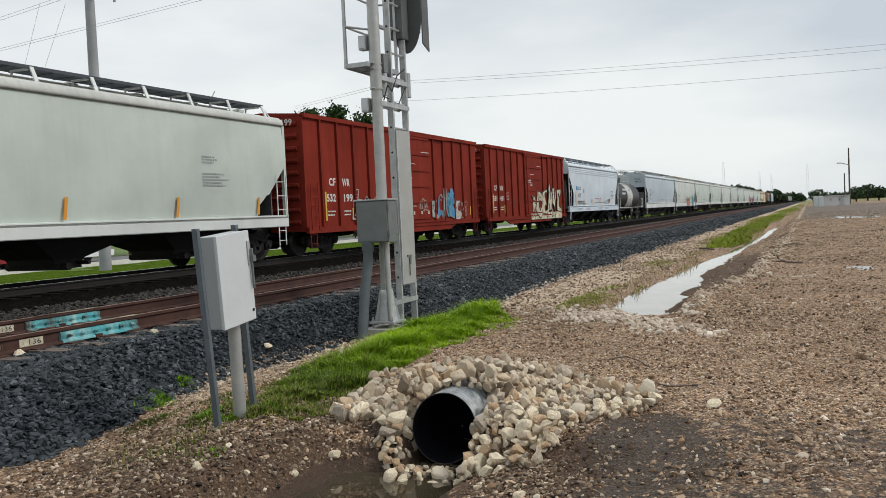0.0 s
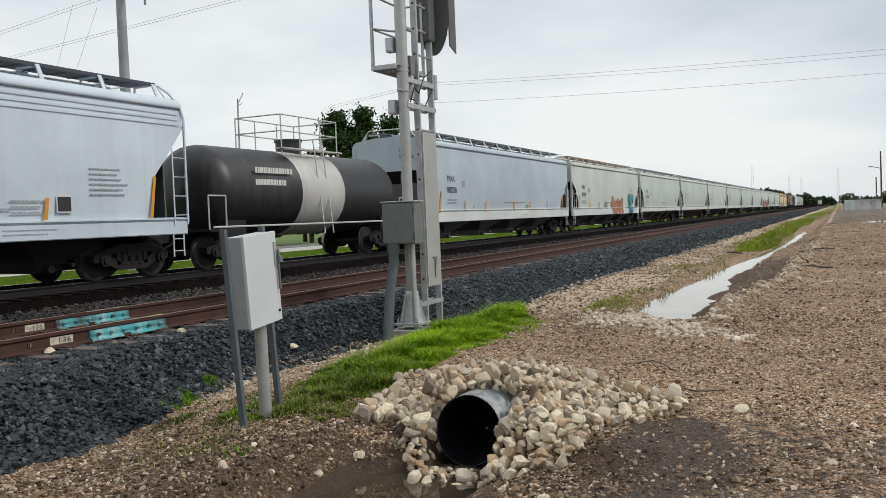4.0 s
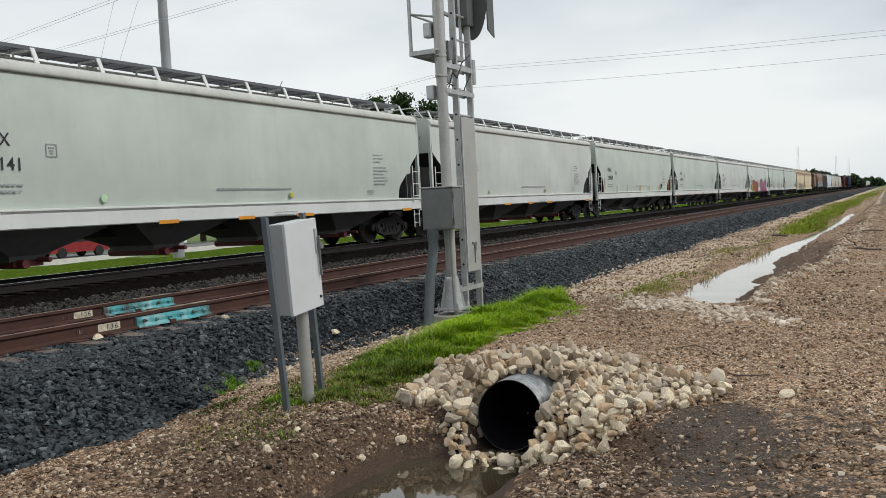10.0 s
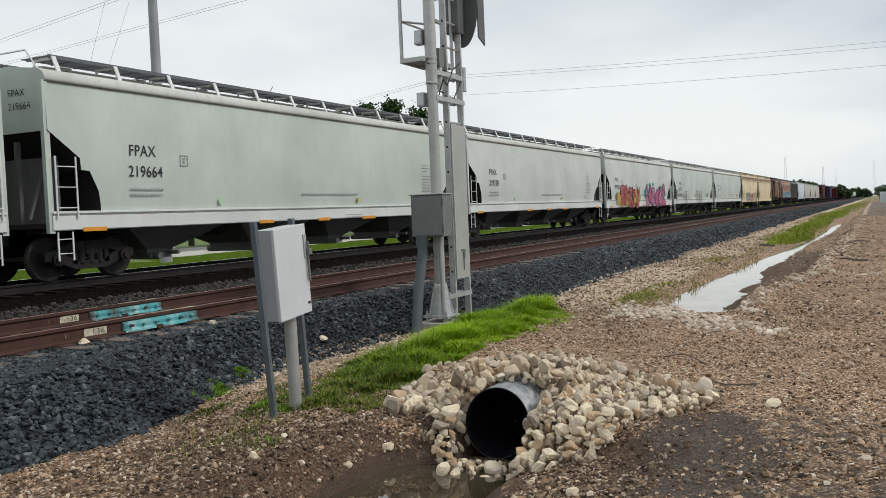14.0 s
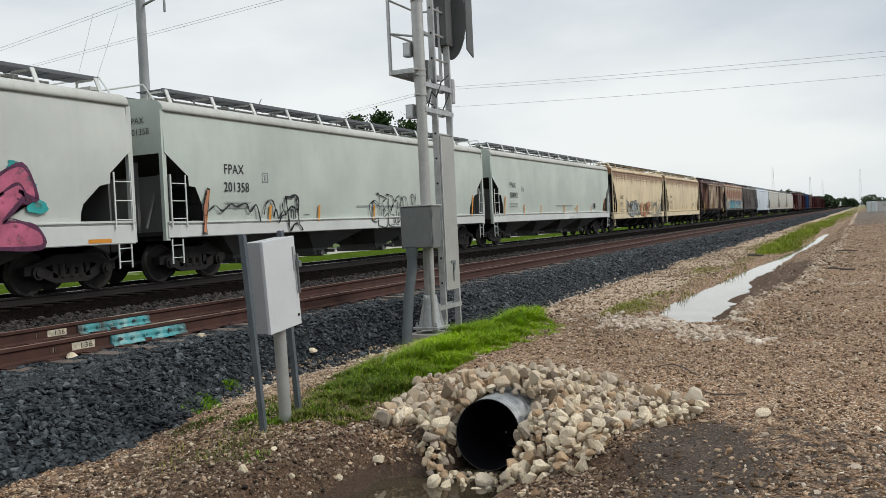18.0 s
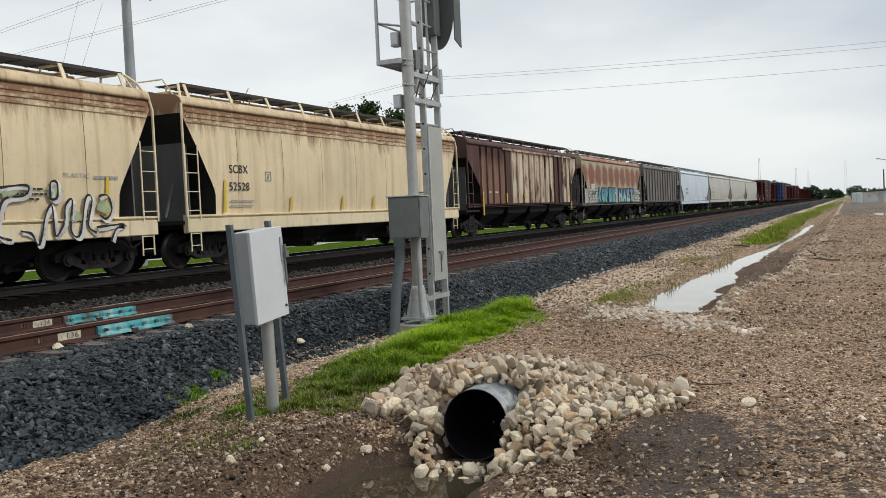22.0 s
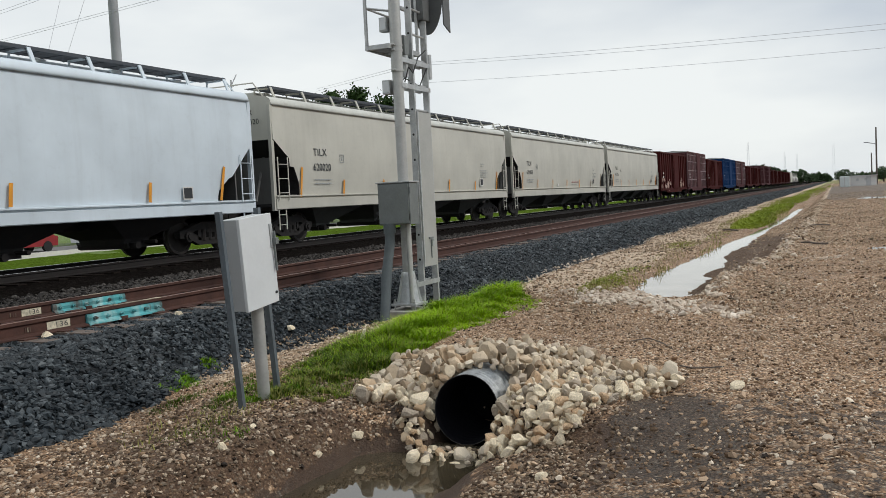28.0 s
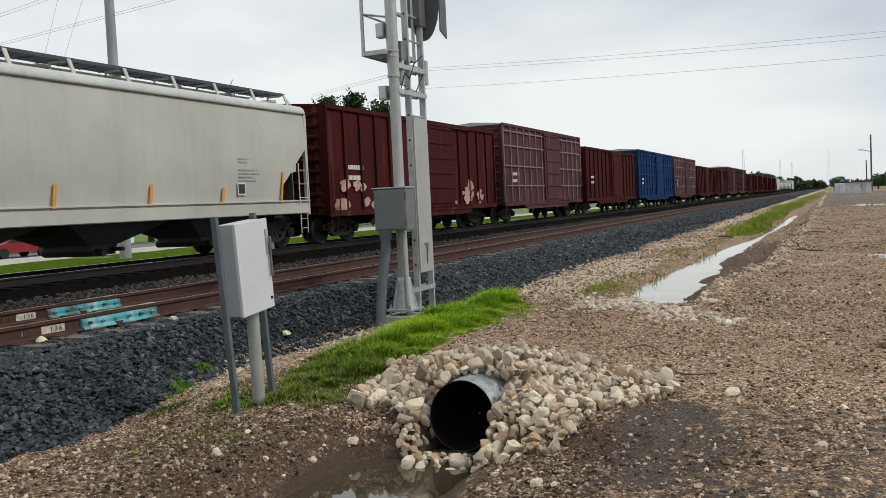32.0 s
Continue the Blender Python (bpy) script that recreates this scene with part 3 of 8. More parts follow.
def lay_ground():
    xs = spaced((-3000, -200, 400), (-200, -12, 12), (-12, 2.5, 0.5), (2.5, 16, 0.09), (16, 40, 0.25), (40, 120, 1.5), (120, 400, 14), (400, 4200, 380))
    ys = spaced((-3000, -200, 400), (-200, -14, 12), (-14, -4, 0.5), (-4, 7, 0.09), (7, 26, 1.0), (26, 90, 6), (90, 400, 31), (400, 3000, 325))
    soils = {
        # last blob darkens the heap's floor, shade between its stones painted as wet soil
        "wet": lambda x, y: np.maximum.reduce([1.25 * blob(x, y, 5.9, 1.05, 0.75, 0.55), 0.22 * blob(x, y, 11.0, 0.2, 1.6, 1.0), 0.9 * smooth(-0.9, -1.0, ground_z(x, y)), 0.6 * blob(x, y, 4.4, 0.6, 1.6, 0.6), 0.42 * smooth(9.5, 6.5, x) * smooth(2.2, 1.2, y), 1.5 * blob(x, y, 6.25, 1.2, 0.85, 0.36), 1.2 * blob(x, y, 7.3, 2.75, 0.9, 1.2)]),
        "mud": lambda x, y: np.maximum.reduce([0.9 * blob(x, y, 5.5, 1.8, 0.7, 0.6), 0.75 * blob(x, y, 5.8, 3.95, 0.9, 0.6), 0.5 * blob(x, y, 5.0, 4.9, 2.5, 1.3), 0.5 * smooth(-0.72, -0.85, ground_z(x, y)) * (x < 7.5), 0.8 * blob(x, y, 15.6, 2.1, 1.2, 0.16), 0.95 * (y < ditch_centre(x)) * smooth(spoil_line(x) + 0.1, spoil_line(x) + 0.35, y) * smooth(14.2, 15.0, x) * smooth(34, 26, x), 0.85 * blob(x, y, 23.0, 2.2, 4.0, 0.3), 0.9 * blob(x, y, 5.9, 1.75, 0.6, 0.3), 0.8 * blob(x, y, 4.9, 4.25, 1.2, 0.5)]),
        "lime": lambda x, y: np.maximum.reduce([1.0 * blob(x, y, 12.1 + 0.84 * (y - 1.4) + 0.2 * np.sin(5 * y), 2.75, 0.42, 1.25), 0.5 * smooth(6.4, 5.6, y) * smooth(3.4, 4.2, y) * smooth(12, 16, x), 0.5 * np.exp(-(((y - spoil_line(x)) / 0.35) ** 2)) * smooth(13.5, 15, x), 0.4 * blob(x, y, 20.8, 0.4, 0.9, 0.8), 0.24 * smooth(8.5, 11.5, x) * smooth(60, 30, x) * smooth(2.0, 1.2, y), 0.42 * blob(x, y, 10.5, 6.2, 3.0, 0.5), 0.75 * smooth(6.9, 7.6, x) * smooth(13.2, 12.2, x) * smooth(5.75, 5.95, y) * smooth(7.2, 7.0, y)]),
        "slate": lambda x, y: 0.75 * smooth(62, 85, x) * smooth(260, 200, x) * smooth(1.4, 0.2, y) * smooth(-40, -25, y),
        "turf": lambda x, y: np.maximum.reduce([0.8 * smooth(18.6, 20.5, y), 0.8 * blob(x, y, 9.2, 5.1, 1.5, 0.7), 0.8 * blob(x, y, 7.5, 4.7, 0.8, 0.5), 0.7 * blob(x, y, 12.8, 5.3, 2.0, 0.6), 0.35 * blob(x, y, 16.5, 4.1, 2.5, 0.7), 0.45 * smooth(220, 420, x), 0.6 * smooth(60, 140, np.abs(y)), 0.55 * np.exp(-(((y - 3.5) / 0.8) ** 2)) * smooth(34, 42, x)]),
    }
    me = grid_mesh("ground", xs, ys, ground_z, M_GROUND, soils)
    thing("ground", "brown crushed-stone lot with wet patches and a ditch", "ground", kind="structure", mesh=me)
    # bed of the two tracks
    bx = spaced((-300, -10, 10), (-10, 2, 1), (2, 22, 0.14), (22, 60, 0.8), (60, 200, 5), (200, 2200, 100))
    me = grid_mesh("ballast_bed", bx, spaced((5.1, 7.4, 0.12), (7.4, 10.6, 0.8), (10.6, 14.2, 0.4), (14.2, 20.6, 0.8)), ballast_z, M_BALLAST)
    me.materials.append(M_OLD_BALLAST)
    # bed past y 13.2 is coloured near-black for the shade beneath the train
    me.materials.append(M_BED_SHADED)
    centres = np.zeros(len(me.polygons) * 3)
    me.polygons.foreach_get("center", centres)
    me.polygons.foreach_set("material_index", (centres.reshape(-1, 3)[:, 1] > 9.9).astype(np.int32) + (centres.reshape(-1, 3)[:, 1] > 13.2).astype(np.int32))
    verge = grid_mesh("verge", spaced((-60, 10, 10), (10, 90, 2), (90, 900, 60)), spaced((19.3, 30, 0.6), (30, 42, 3)), lambda x, y: np.maximum(ground_z(x, y), ballast_z(x, y) * (y < 20.5) - 3.0 * (y >= 20.5)) + 0.07, M_TURF)
    thing("verge", "bright green mown grass verge beyond the tracks", "grass", kind="structure", mesh=verge)
    thing("ballast_bed", "dark grey crushed-stone track bed sloping to the verge", "ballast", kind="structure", mesh=me)


def water_sheets():
    def sheet(name, label, x0, x1, half, z, mat):
        xs = np.arange(x0, x1 + 0.01, 0.25)
        rings = [[(x, float(ditch_centre(x)) - half, z), (x, float(ditch_centre(x)) + half, z)] for x in xs]
        s = Shape().loft(rings, caps=(False, False), closed=False)
        thing(name, label, "water", kind="structure", mesh=s.mesh(name, mat))
    sheet("water_pool", "shallow brown pool before a drain pipe", -11.0, 6.95, 1.7, POND_Z, M_WATER)
    sheet("water_ditch", "narrow ditch of still rainwater mirroring the sky", 13.45, 64.0, 1.0, DITCH_Z, M_PALE_WATER)


def puddle(x, y, rx, ry, z, seed):
    rng = np.random.default_rng(seed)
    n = 28
    k = 1 + 0.25 * np.sin(np.arange(n) * 0.9 + seed) + rng.uniform(-0.12, 0.12, n)
    pts = [(rx * k[i] * math.cos(2 * math.pi * i / n), ry * k[i] * math.sin(2 * math.pi * i / n), 0) for i in range(n)]
    s = Shape().add(pts, [tuple(range(n))])
    thing("puddle", "thin rain puddle on the gravel lot", "puddle", "puddles on the lot", "structure", pose(x, y, z), s.mesh("puddle", M_WATER))


def loose_stones():
    rng = np.random.default_rng(5)

    def scatter(name, label, n, x0, x1, y0, y1, size, height, mat, keep=None, power=1.0, lift=0.25, flat=0.75):
        x = x0 + (x1 - x0) * rng.uniform(0, 1, n) ** power
        y = rng.uniform(y0, y1, n)
        if keep is not None:
            ok = rng.uniform(0, 1, n) < keep(x, y)
            x, y = x[ok], y[ok]
        s = rng.uniform(size[0], size[1], len(x)) * rng.uniform(0.6, 1.0, len(x))
        z = height(x, y) + s * lift
        thing(name, label, "stones", kind="stuff", mesh=stones_mesh(name, np.stack([x, y, z], 1), s, mat, rng, flat))

    on_slope = lambda x, y: (ballast_z(x, y) > ground_z(x, y) - 0.06) * 1.0
    scatter("ballast_stones", "dark blue-grey crushed stones on the bank", 54000, 2.6, 24, 5.2, 7.9, (0.023, 0.047), ballast_z, M_BALLAST_STONE, on_slope, 1.35)
    scatter("ballast_stones", "dark blue-grey crushed stones farther along", 15000, 24, 62, 5.5, 7.9, (0.04, 0.07), ballast_z, M_BALLAST_STONE, on_slope, 1.3)
    scatter("ballast_stones", "dark crushed stones far down the line", 9000, 60, 190, 5.5, 7.9, (0.06, 0.11), ballast_z, M_BALLAST_STONE, on_slope, 1.5)
    scatter("ballast_stones", "dark stones between the rails", 7000, 6, 34, 7.9, 9.7, (0.03, 0.055), lambda x, y: ballast_z(x, y) - 0.02, M_BALLAST_STONE, None, 1.3)
    scatter("old_ballast_stones", "brownish stones between the two tracks", 16000, 8, 60, 9.8, 13.5, (0.03, 0.065), ballast_z, M_OLD_STONE, None, 1.5)
    muddy = lambda x, y: 1.0 * (y < ditch_centre(x)) * (y > spoil_line(x) + 0.2) * (x > 14.3) * (x < 34)
    dry = lambda x, y: (1 - 0.9 * muddy(x, y)) * (ground_z(x, y) > -0.98) * (1 - 0.92 * blob(x, y, 6.35, 1.25, 1.0, 0.48)) * (1 - 0.75 * blob(x, y, 4.9, 4.15, 1.5, 0.8)) * (1 - 0.8 * blob(x, y, 8.2, 4.95, 1.6, 0.7)) * (ballast_z(x, y) < ground_z(x, y) + 0.05) * (0.35 + 0.65 * (rough(x, y, 1.6, 1.0, 14) > -0.3))
    scatter("gravel_pebbles", "small brown and grey pebbles on the lot", 60000, 3.4, 15, -3.5, 6.6, (0.006, 0.022), ground_z, M_PEBBLE, dry, 1.3, 0.3)
    scatter("gravel_pebbles", "scattered larger pebbles on the lot", 2600, 3.4, 22, -3.5, 6.4, (0.018, 0.05), ground_z, M_PEBBLE, dry, 1.3, 0.2, 0.6)
    scatter("gravel_pebbles", "brown pebbles farther along the lot", 16000, 13, 45, -6, 6.0, (0.010, 0.034), ground_z, M_PEBBLE, dry, 1.4)
    strip = lambda x, y: (1 - 0.85 * muddy(x, y)) * (np.abs(y - ditch_centre(x)) > 0.75) * (ballast_z(x, y) < ground_z(x, y) + 0.05) * smooth(11.8, 13.0, x)
    scatter("rubble", "tan rubble along the ditch", 9000, 12, 48, 0.7, 6.3, (0.014, 0.045), ground_z, M_RUBBLE, strip, 1.6)
    bank = lambda x, y: np.maximum(blob(x, y, 5.6, 4.3, 1.5, 1.0), blob(x, y, 5.6, 1.9, 0.9, 0.5)) * (ground_z(x, y) > -1.0) * (ballast_z(x, y) < ground_z(x, y) + 0.05)
    scatter("bank_stones", "dark brown dirt and pebbles on the pool's banks", 34000, 3.4, 7.4, 1.2, 6.0, (0.006, 0.024), ground_z, M_BANK_STONE, bank, 1.1, 0.2)
    lot = lambda x, y: (1 - 0.85 * muddy(x, y)) * (np.abs(y - ditch_centre(x)) > 0.6) * (ballast_z(x, y) < ground_z(x, y) + 0.05)
    scatter("rubble", "coarse tan rubble far along the lot and the ditch", 15000, 24, 110, -9.0, 6.2, (0.016, 0.055), ground_z, M_RUBBLE, lot, 1.5, 0.2)
    scatter("gravel_pebbles", "dark stones far along the lot", 2500, 24, 110, -9.0, 6.2, (0.016, 0.05), ground_z, M_BANK_STONE, lot, 1.5, 0.2)
    scatter("rubble", "fine tan rubble on the ditch's outer bank", 7000, 26, 75, 0.3, 2.4, (0.012, 0.042), ground_z, M_RUBBLE, lot, 1.3, 0.2)
    edge = lambda x, y: 1.0 * (np.abs(ballast_z(x, y) - ground_z(x, y)) < 0.07)
    scatter("rubble", "pale rubble along the foot of the ballast", 5000, 8, 60, 5.5, 6.6, (0.014, 0.04), ground_z, M_LIME_PEBBLE, edge, 1.5)
    scatter("lime_pebbles", "pale broken limestone spilled on the crossing", 9500, 11.6, 14.8, 0.4, 4.9, (0.018, 0.066), ground_z, M_LIME_PEBBLE, lambda x, y: blob(x, y, 12.1 + 0.84 * (y - 1.4) + 0.2 * np.sin(5 * y), 2.75, 0.42, 1.2))
    strip_gravel = lambda x, y: smooth(6.8, 7.4, x) * smooth(5.7, 5.95, y) * (y < toe(x) + 0.05) * 1.0
    scatter("gravel_pebbles", "pale tan gravel between the grass and the ballast", 9000, 6.8, 13.2, 5.7, 7.0, (0.012, 0.032), lambda x, y: np.maximum(ground_z(x, y), ballast_z(x, y)), M_RUBBLE, strip_gravel)
    scatter("lime_pebbles", "line of pale chips along the ballast foot", 5200, 17.5, 75, 5.5, 6.4, (0.02, 0.055), lambda x, y: np.maximum(ground_z(x, y), ballast_z(x, y)), M_LIME_PEBBLE, lambda x, y: np.exp(-((y - toe(x) - 0.12) / 0.09) ** 2), 1.4)
    scatter("lime_pebbles", "pale rubble along the spoil ridge", 5200, 13.6, 40, -0.3, 2.3, (0.016, 0.062), ground_z, M_LIME_PEBBLE, lambda x, y: np.maximum(np.exp(-(((y - spoil_line(x)) / 0.2) ** 2)), 0.5 * blob(x, y, 20.8, 0.4, 0.7, 0.7)) * (0.25 + 0.75 * (rough(x, y, 1.3, 1.0, 7) > -0.2)), 1.5)


def blades(name, label, mat, x, y, height, tall, lean, rng, width=0.006):
    """Grass: one bent three-cornered blade each."""
    n = len(x)
    z = height(x, y) - 0.01
    h = tall * rng.uniform(0.45, 1.0, n)
    a = rng.uniform(0, 2 * np.pi, n)
    out = h * rng.uniform(0.1, lean, n)
    w = width * rng.uniform(0.6, 1.3, n)
    dx, dy = np.cos(a), np.sin(a)
    base = np.stack([x, y, z], 1)
    side = np.stack([-dy * w, dx * w, 0 * w], 1)
    mid = base + np.stack([dx * out * 0.35, dy * out * 0.35, h * 0.6], 1)
    tip = base + np.stack([dx * out, dy * out, h], 1)
    v = np.stack([base - side, base + side, mid + side * 0.7, mid - side * 0.7, tip], 1).reshape(-1, 3)
    o = 5 * np.arange(n)[:, None]
    f = np.concatenate([o + [0, 1, 2], o + [0, 2, 3], o + [3, 2, 4]])
    thing(name, label, "grass", kind="stuff", mesh=raw_mesh(name, v, f, mat))


def inside(x, y, ring):
    """Which points lie inside a closed outline."""
    hit = np.zeros(len(x), bool)
    for (ax, ay), (bx, by) in zip(ring, ring[1:] + ring[:1]):
        cross = (ay > y) != (by > y)
        hit ^= cross & (x < (bx - ax) * (y - ay) / (by - ay + 1e-9) + ax)
    return hit


LAWN = [(6.5, 4.2), (6.3, 4.7), (6.5, 5.05), (7.4, 5.38), (8.0, 5.65), (9.1, 5.92), (9.7, 5.92), (10.6, 5.82), (11.65, 5.95), (12.6, 5.95), (13.8, 5.95), (15.2, 5.95), (15.2, 5.45), (14.2, 4.9), (13.6, 4.4), (12.7, 4.25), (11.8, 4.4), (10.7, 4.5), (9.7, 4.42), (8.8, 4.42), (8.3, 4.36), (7.5, 4.12), (6.85, 4.05)]


def grow_grass():
    rng = np.random.default_rng(11)
    height = lambda p, q: np.maximum(ground_z(p, q), ballast_z(p, q) - 0.5 * (q < 5.6))

    def patch(name, label, mat, spots, tall, lean=0.8, width=0.006):
        xs, ys, hs = [], [], []
        for n, cx, cy, rx, ry in spots:
            r, a = np.sqrt(rng.uniform(0, 1, n)), rng.uniform(0, 2 * np.pi, n)
            xs.append(cx + rx * r * np.cos(a)), ys.append(cy + ry * r * np.sin(a))
            hs.append(tall * (1.0 - 0.55 * r ** 2))
        x, y = np.concatenate(xs), np.concatenate(ys)
        clump = 0.6 + 0.4 * (rough(x, y, 0.5, 1.0, 7) > -0.2)
        blades(name, label, mat, x, y, height, np.concatenate(hs) * clump, lean, rng, width)

    x, y = rng.uniform(6.2, 15.8, 300000), rng.uniform(3.8, 6.4, 300000)
    x, y = x + 0.10 * rough(x, y, 0.7, 1.0, 7), y + 0.08 * rough(x, y, 0.6, 1.0, 14)
    ok = inside(x, y, LAWN)
    x, y = x[ok], y[ok]
    core = np.clip(1.25 - np.abs(y - np.interp(x, (6.8, 9.5, 12, 15.5), (4.5, 5.2, 5.25, 5.5))) / np.interp(x, (6.8, 8, 9.5, 12, 15.5), (0.5, 0.8, 0.85, 0.7, 0.5)), 0.25, 1)
    tall = (0.11 + 0.13 * smooth(7.2, 9.0, x)) * core * (0.75 + 0.35 * np.clip(rough(x, y, 0.8, 1.0, 7), -1, 1))
    keep = rng.uniform(0, 1, len(x)) < (0.3 + 0.7 * core) * (0.5 + 0.5 * smooth(6.6, 7.8, x)) * (0.65 + 0.35 * (rough(x, y, 0.9, 1.0, 14) > -0.4))
    old = rng.uniform(0, 1, len(x)) < 0.80 * smooth(10.2, 8.2, x - 0.9 * (y - 5.0)) + 0.06
    for name, label, mat, pick in (("grass_patch", "lush bright green grass beside the signal mast", M_GRASS, keep & ~old), ("olive_grass", "shorter olive grass beside the stones", M_OLD_GRASS, keep & old)):
        blades(name, label, mat, x[pick], y[pick], height, tall[pick], 1.9, rng, 0.0036)
    thin = rng.uniform(0, 1, len(x)) < 0.07 + 0.16 * smooth(8.6, 7.0, x)
    blades("dry_grass", "yellowed stalks in the green grass", M_DRY_GRASS, x[thin], y[thin], height, tall[thin] * 1.1, 1.1, rng, 0.004)
    patch("grass_tuft", "small green weeds at the foot of the stones", M_WEED,
          [(800, 7.26, 6.40, 0.16, 0.12), (260, 7.0, 6.2, 0.25, 0.18), (260, 7.95, 6.62, 0.16, 0.08), (160, 6.66, 6.12, 0.16, 0.1), (120, 6.9, 5.3, 0.3, 0.15), (220, 6.51, 5.21, 0.14, 0.1), (160, 6.31, 4.83, 0.12, 0.1), (60, 5.25, 4.2, 0.2, 0.12), (160, 6.75, 4.62, 0.12, 0.08)], 0.10, 1.6, 0.006)
    patch("weeds", "thin olive weeds round the cabinet's posts", M_OLD_GRASS,
          [(1500, 6.8, 5.1, 0.5, 0.4), (1000, 6.3, 5.0, 0.4, 0.35), (500, 5.4, 4.6, 0.5, 0.3), (500, 6.3, 5.62, 0.5, 0.14), (500, 7.3, 5.6, 0.5, 0.2)], 0.065, 1.5, 0.0045)
    patch("weeds", "sparse dry weeds between ballast and ditch", M_DRY_GRASS,
          [(900, 16.4, 3.9, 1.4, 0.4), (350, 6.6, 4.75, 0.9, 0.5), (900, 14.8, 3.8, 0.8, 0.4), (300, 22.0, 3.9, 3.0, 0.4), (200, 5.4, 4.8, 0.6, 0.5), (900, 27.0, 4.3, 2.5, 0.5)], 0.12, 1.0, 0.005)
    patch("reeds", "olive grass along the far ditch", M_OLIVE_GRASS, [(10000, 43.0, 3.4, 8.0, 0.8), (9000, 60.0, 3.55, 16.0, 0.95), (8000, 90.0, 3.6, 28.0, 1.3), (7000, 150.0, 3.2, 60.0, 1.9), (2500, 38.5, 3.45, 3.0, 0.4), (3000, 230.0, 2.6, 80.0, 2.4)], 0.24, 1.6, 0.011)
    patch("reeds", "dry stalks in the wet ditch", M_DRY_GRASS, [(30, 17.0, 3.5, 0.6, 0.1), (60, 19.5, 3.5, 1.2, 0.08), (90, 26.0, 3.3, 3.0, 0.1), (900, 50.0, 2.8, 12.0, 0.35), (900, 46.0, 4.2, 10.0, 0.6), (1800, 85.0, 4.6, 25.0, 0.8)], 0.3, 0.8, 0.007)
    patch("weeds", "low green weeds beside the ditch", M_OLIVE_GRASS, [(900, 16.0, 3.95, 1.3, 0.3), (500, 18.5, 4.0, 1.6, 0.3), (500, 31.0, 3.7, 3.0, 0.35), (500, 26.5, 4.1, 2.0, 0.4)], 0.10, 1.2, 0.006)


lay_ground()
water_sheets()
puddle(22.3, -1.15, 0.75, 0.42, float(ground_z(np.array(22.3), np.array(-1.15))) + 0.012, 3)
puddle(72.5, -3.2, 4.2, 1.6, -0.375, 5)
loose_stones()
grow_grass()


# ---- tracks ----


def rail_section(y, z=0.0):
    half = [(0.036, z), (0.036, z - 0.035), (0.010, z - 0.052), (0.010, z - 0.145), (0.072, z - 0.165), (0.072, z - 0.18)]
    return [(y + a, b) for a, b in half] + [(y - a, b) for a, b in reversed(half)]


def lay_rail(y, x0, x1, label, side_mat):
    ring = rail_section(y)
    s = Shape().loft([[(x0, a, b) for a, b in ring], [(x1, a, b) for a, b in ring]])
    s.k = [1 if i in (0, 11) else 0 for i in range(len(s.f))]
    return thing("rail", label, "rail", "rails", "structure", mesh=s.mesh("rail", [side_mat, M_RAILHEAD if side_mat is M_RAIL else M_POLISHED]))


def lay_tracks():
    rng = random.Random(3)
    for centre, label in ((NEAR_TRACK, "rusty steel rail of the empty track"), (FAR_TRACK, "rusty steel rail under the train, darkened for its shade")):
        for side in (-0.7535, 0.7535):
            lay_rail(centre + side, -300.0, 2200.0, label, M_RAIL if centre == NEAR_TRACK else M_RAIL_SHADED)
    tie = softened_box((0.23, 2.66, 0.18), 0.012, M_TIE, "tie")
    plate = Shape().box((0, 0, 0), (0.19, 0.36, 0.016)).mesh("tie_plate", M_RAIL)
    track = thing("track_ties", "weathered wooden ties of the empty track", "railroad ties", kind="structure")
    for i in range(150):
        x = 3.0 + i * 0.51 + rng.uniform(-0.03, 0.03)
        t = part("tie", tie, track, at=pose(x, NEAR_TRACK + rng.uniform(-0.05, 0.05), -0.277 + rng.uniform(-0.012, 0.012), rng.uniform(-0.5, 0.5), 0, rng.uniform(-1.2, 1.2)))
        for side in (-0.7535, 0.7535):
            part("tie_plate", plate, t, at=Matrix.Translation((0, NEAR_TRACK + side - t.matrix_basis.translation.y, 0.096)))
    rest, shaded = Shape(), Shape()
    for i in range(500):
        rest.box((79.6 + i * 0.51, NEAR_TRACK, -0.277), (0.23, 2.6, 0.18))
    for i in range(700):
        shaded.box((-60 + i * 0.51, FAR_TRACK, -0.277), (0.23, 2.6, 0.18))
    thing("far_ties", "wooden ties farther along the empty track", "railroad ties", kind="stuff", mesh=rest.mesh("far_ties", M_TIE))
    thing("oily_ties", "wooden ties under the train, their shade painted in", "railroad ties", kind="stuff", mesh=shaded.mesh("oily_ties", M_TIE_SHADED))


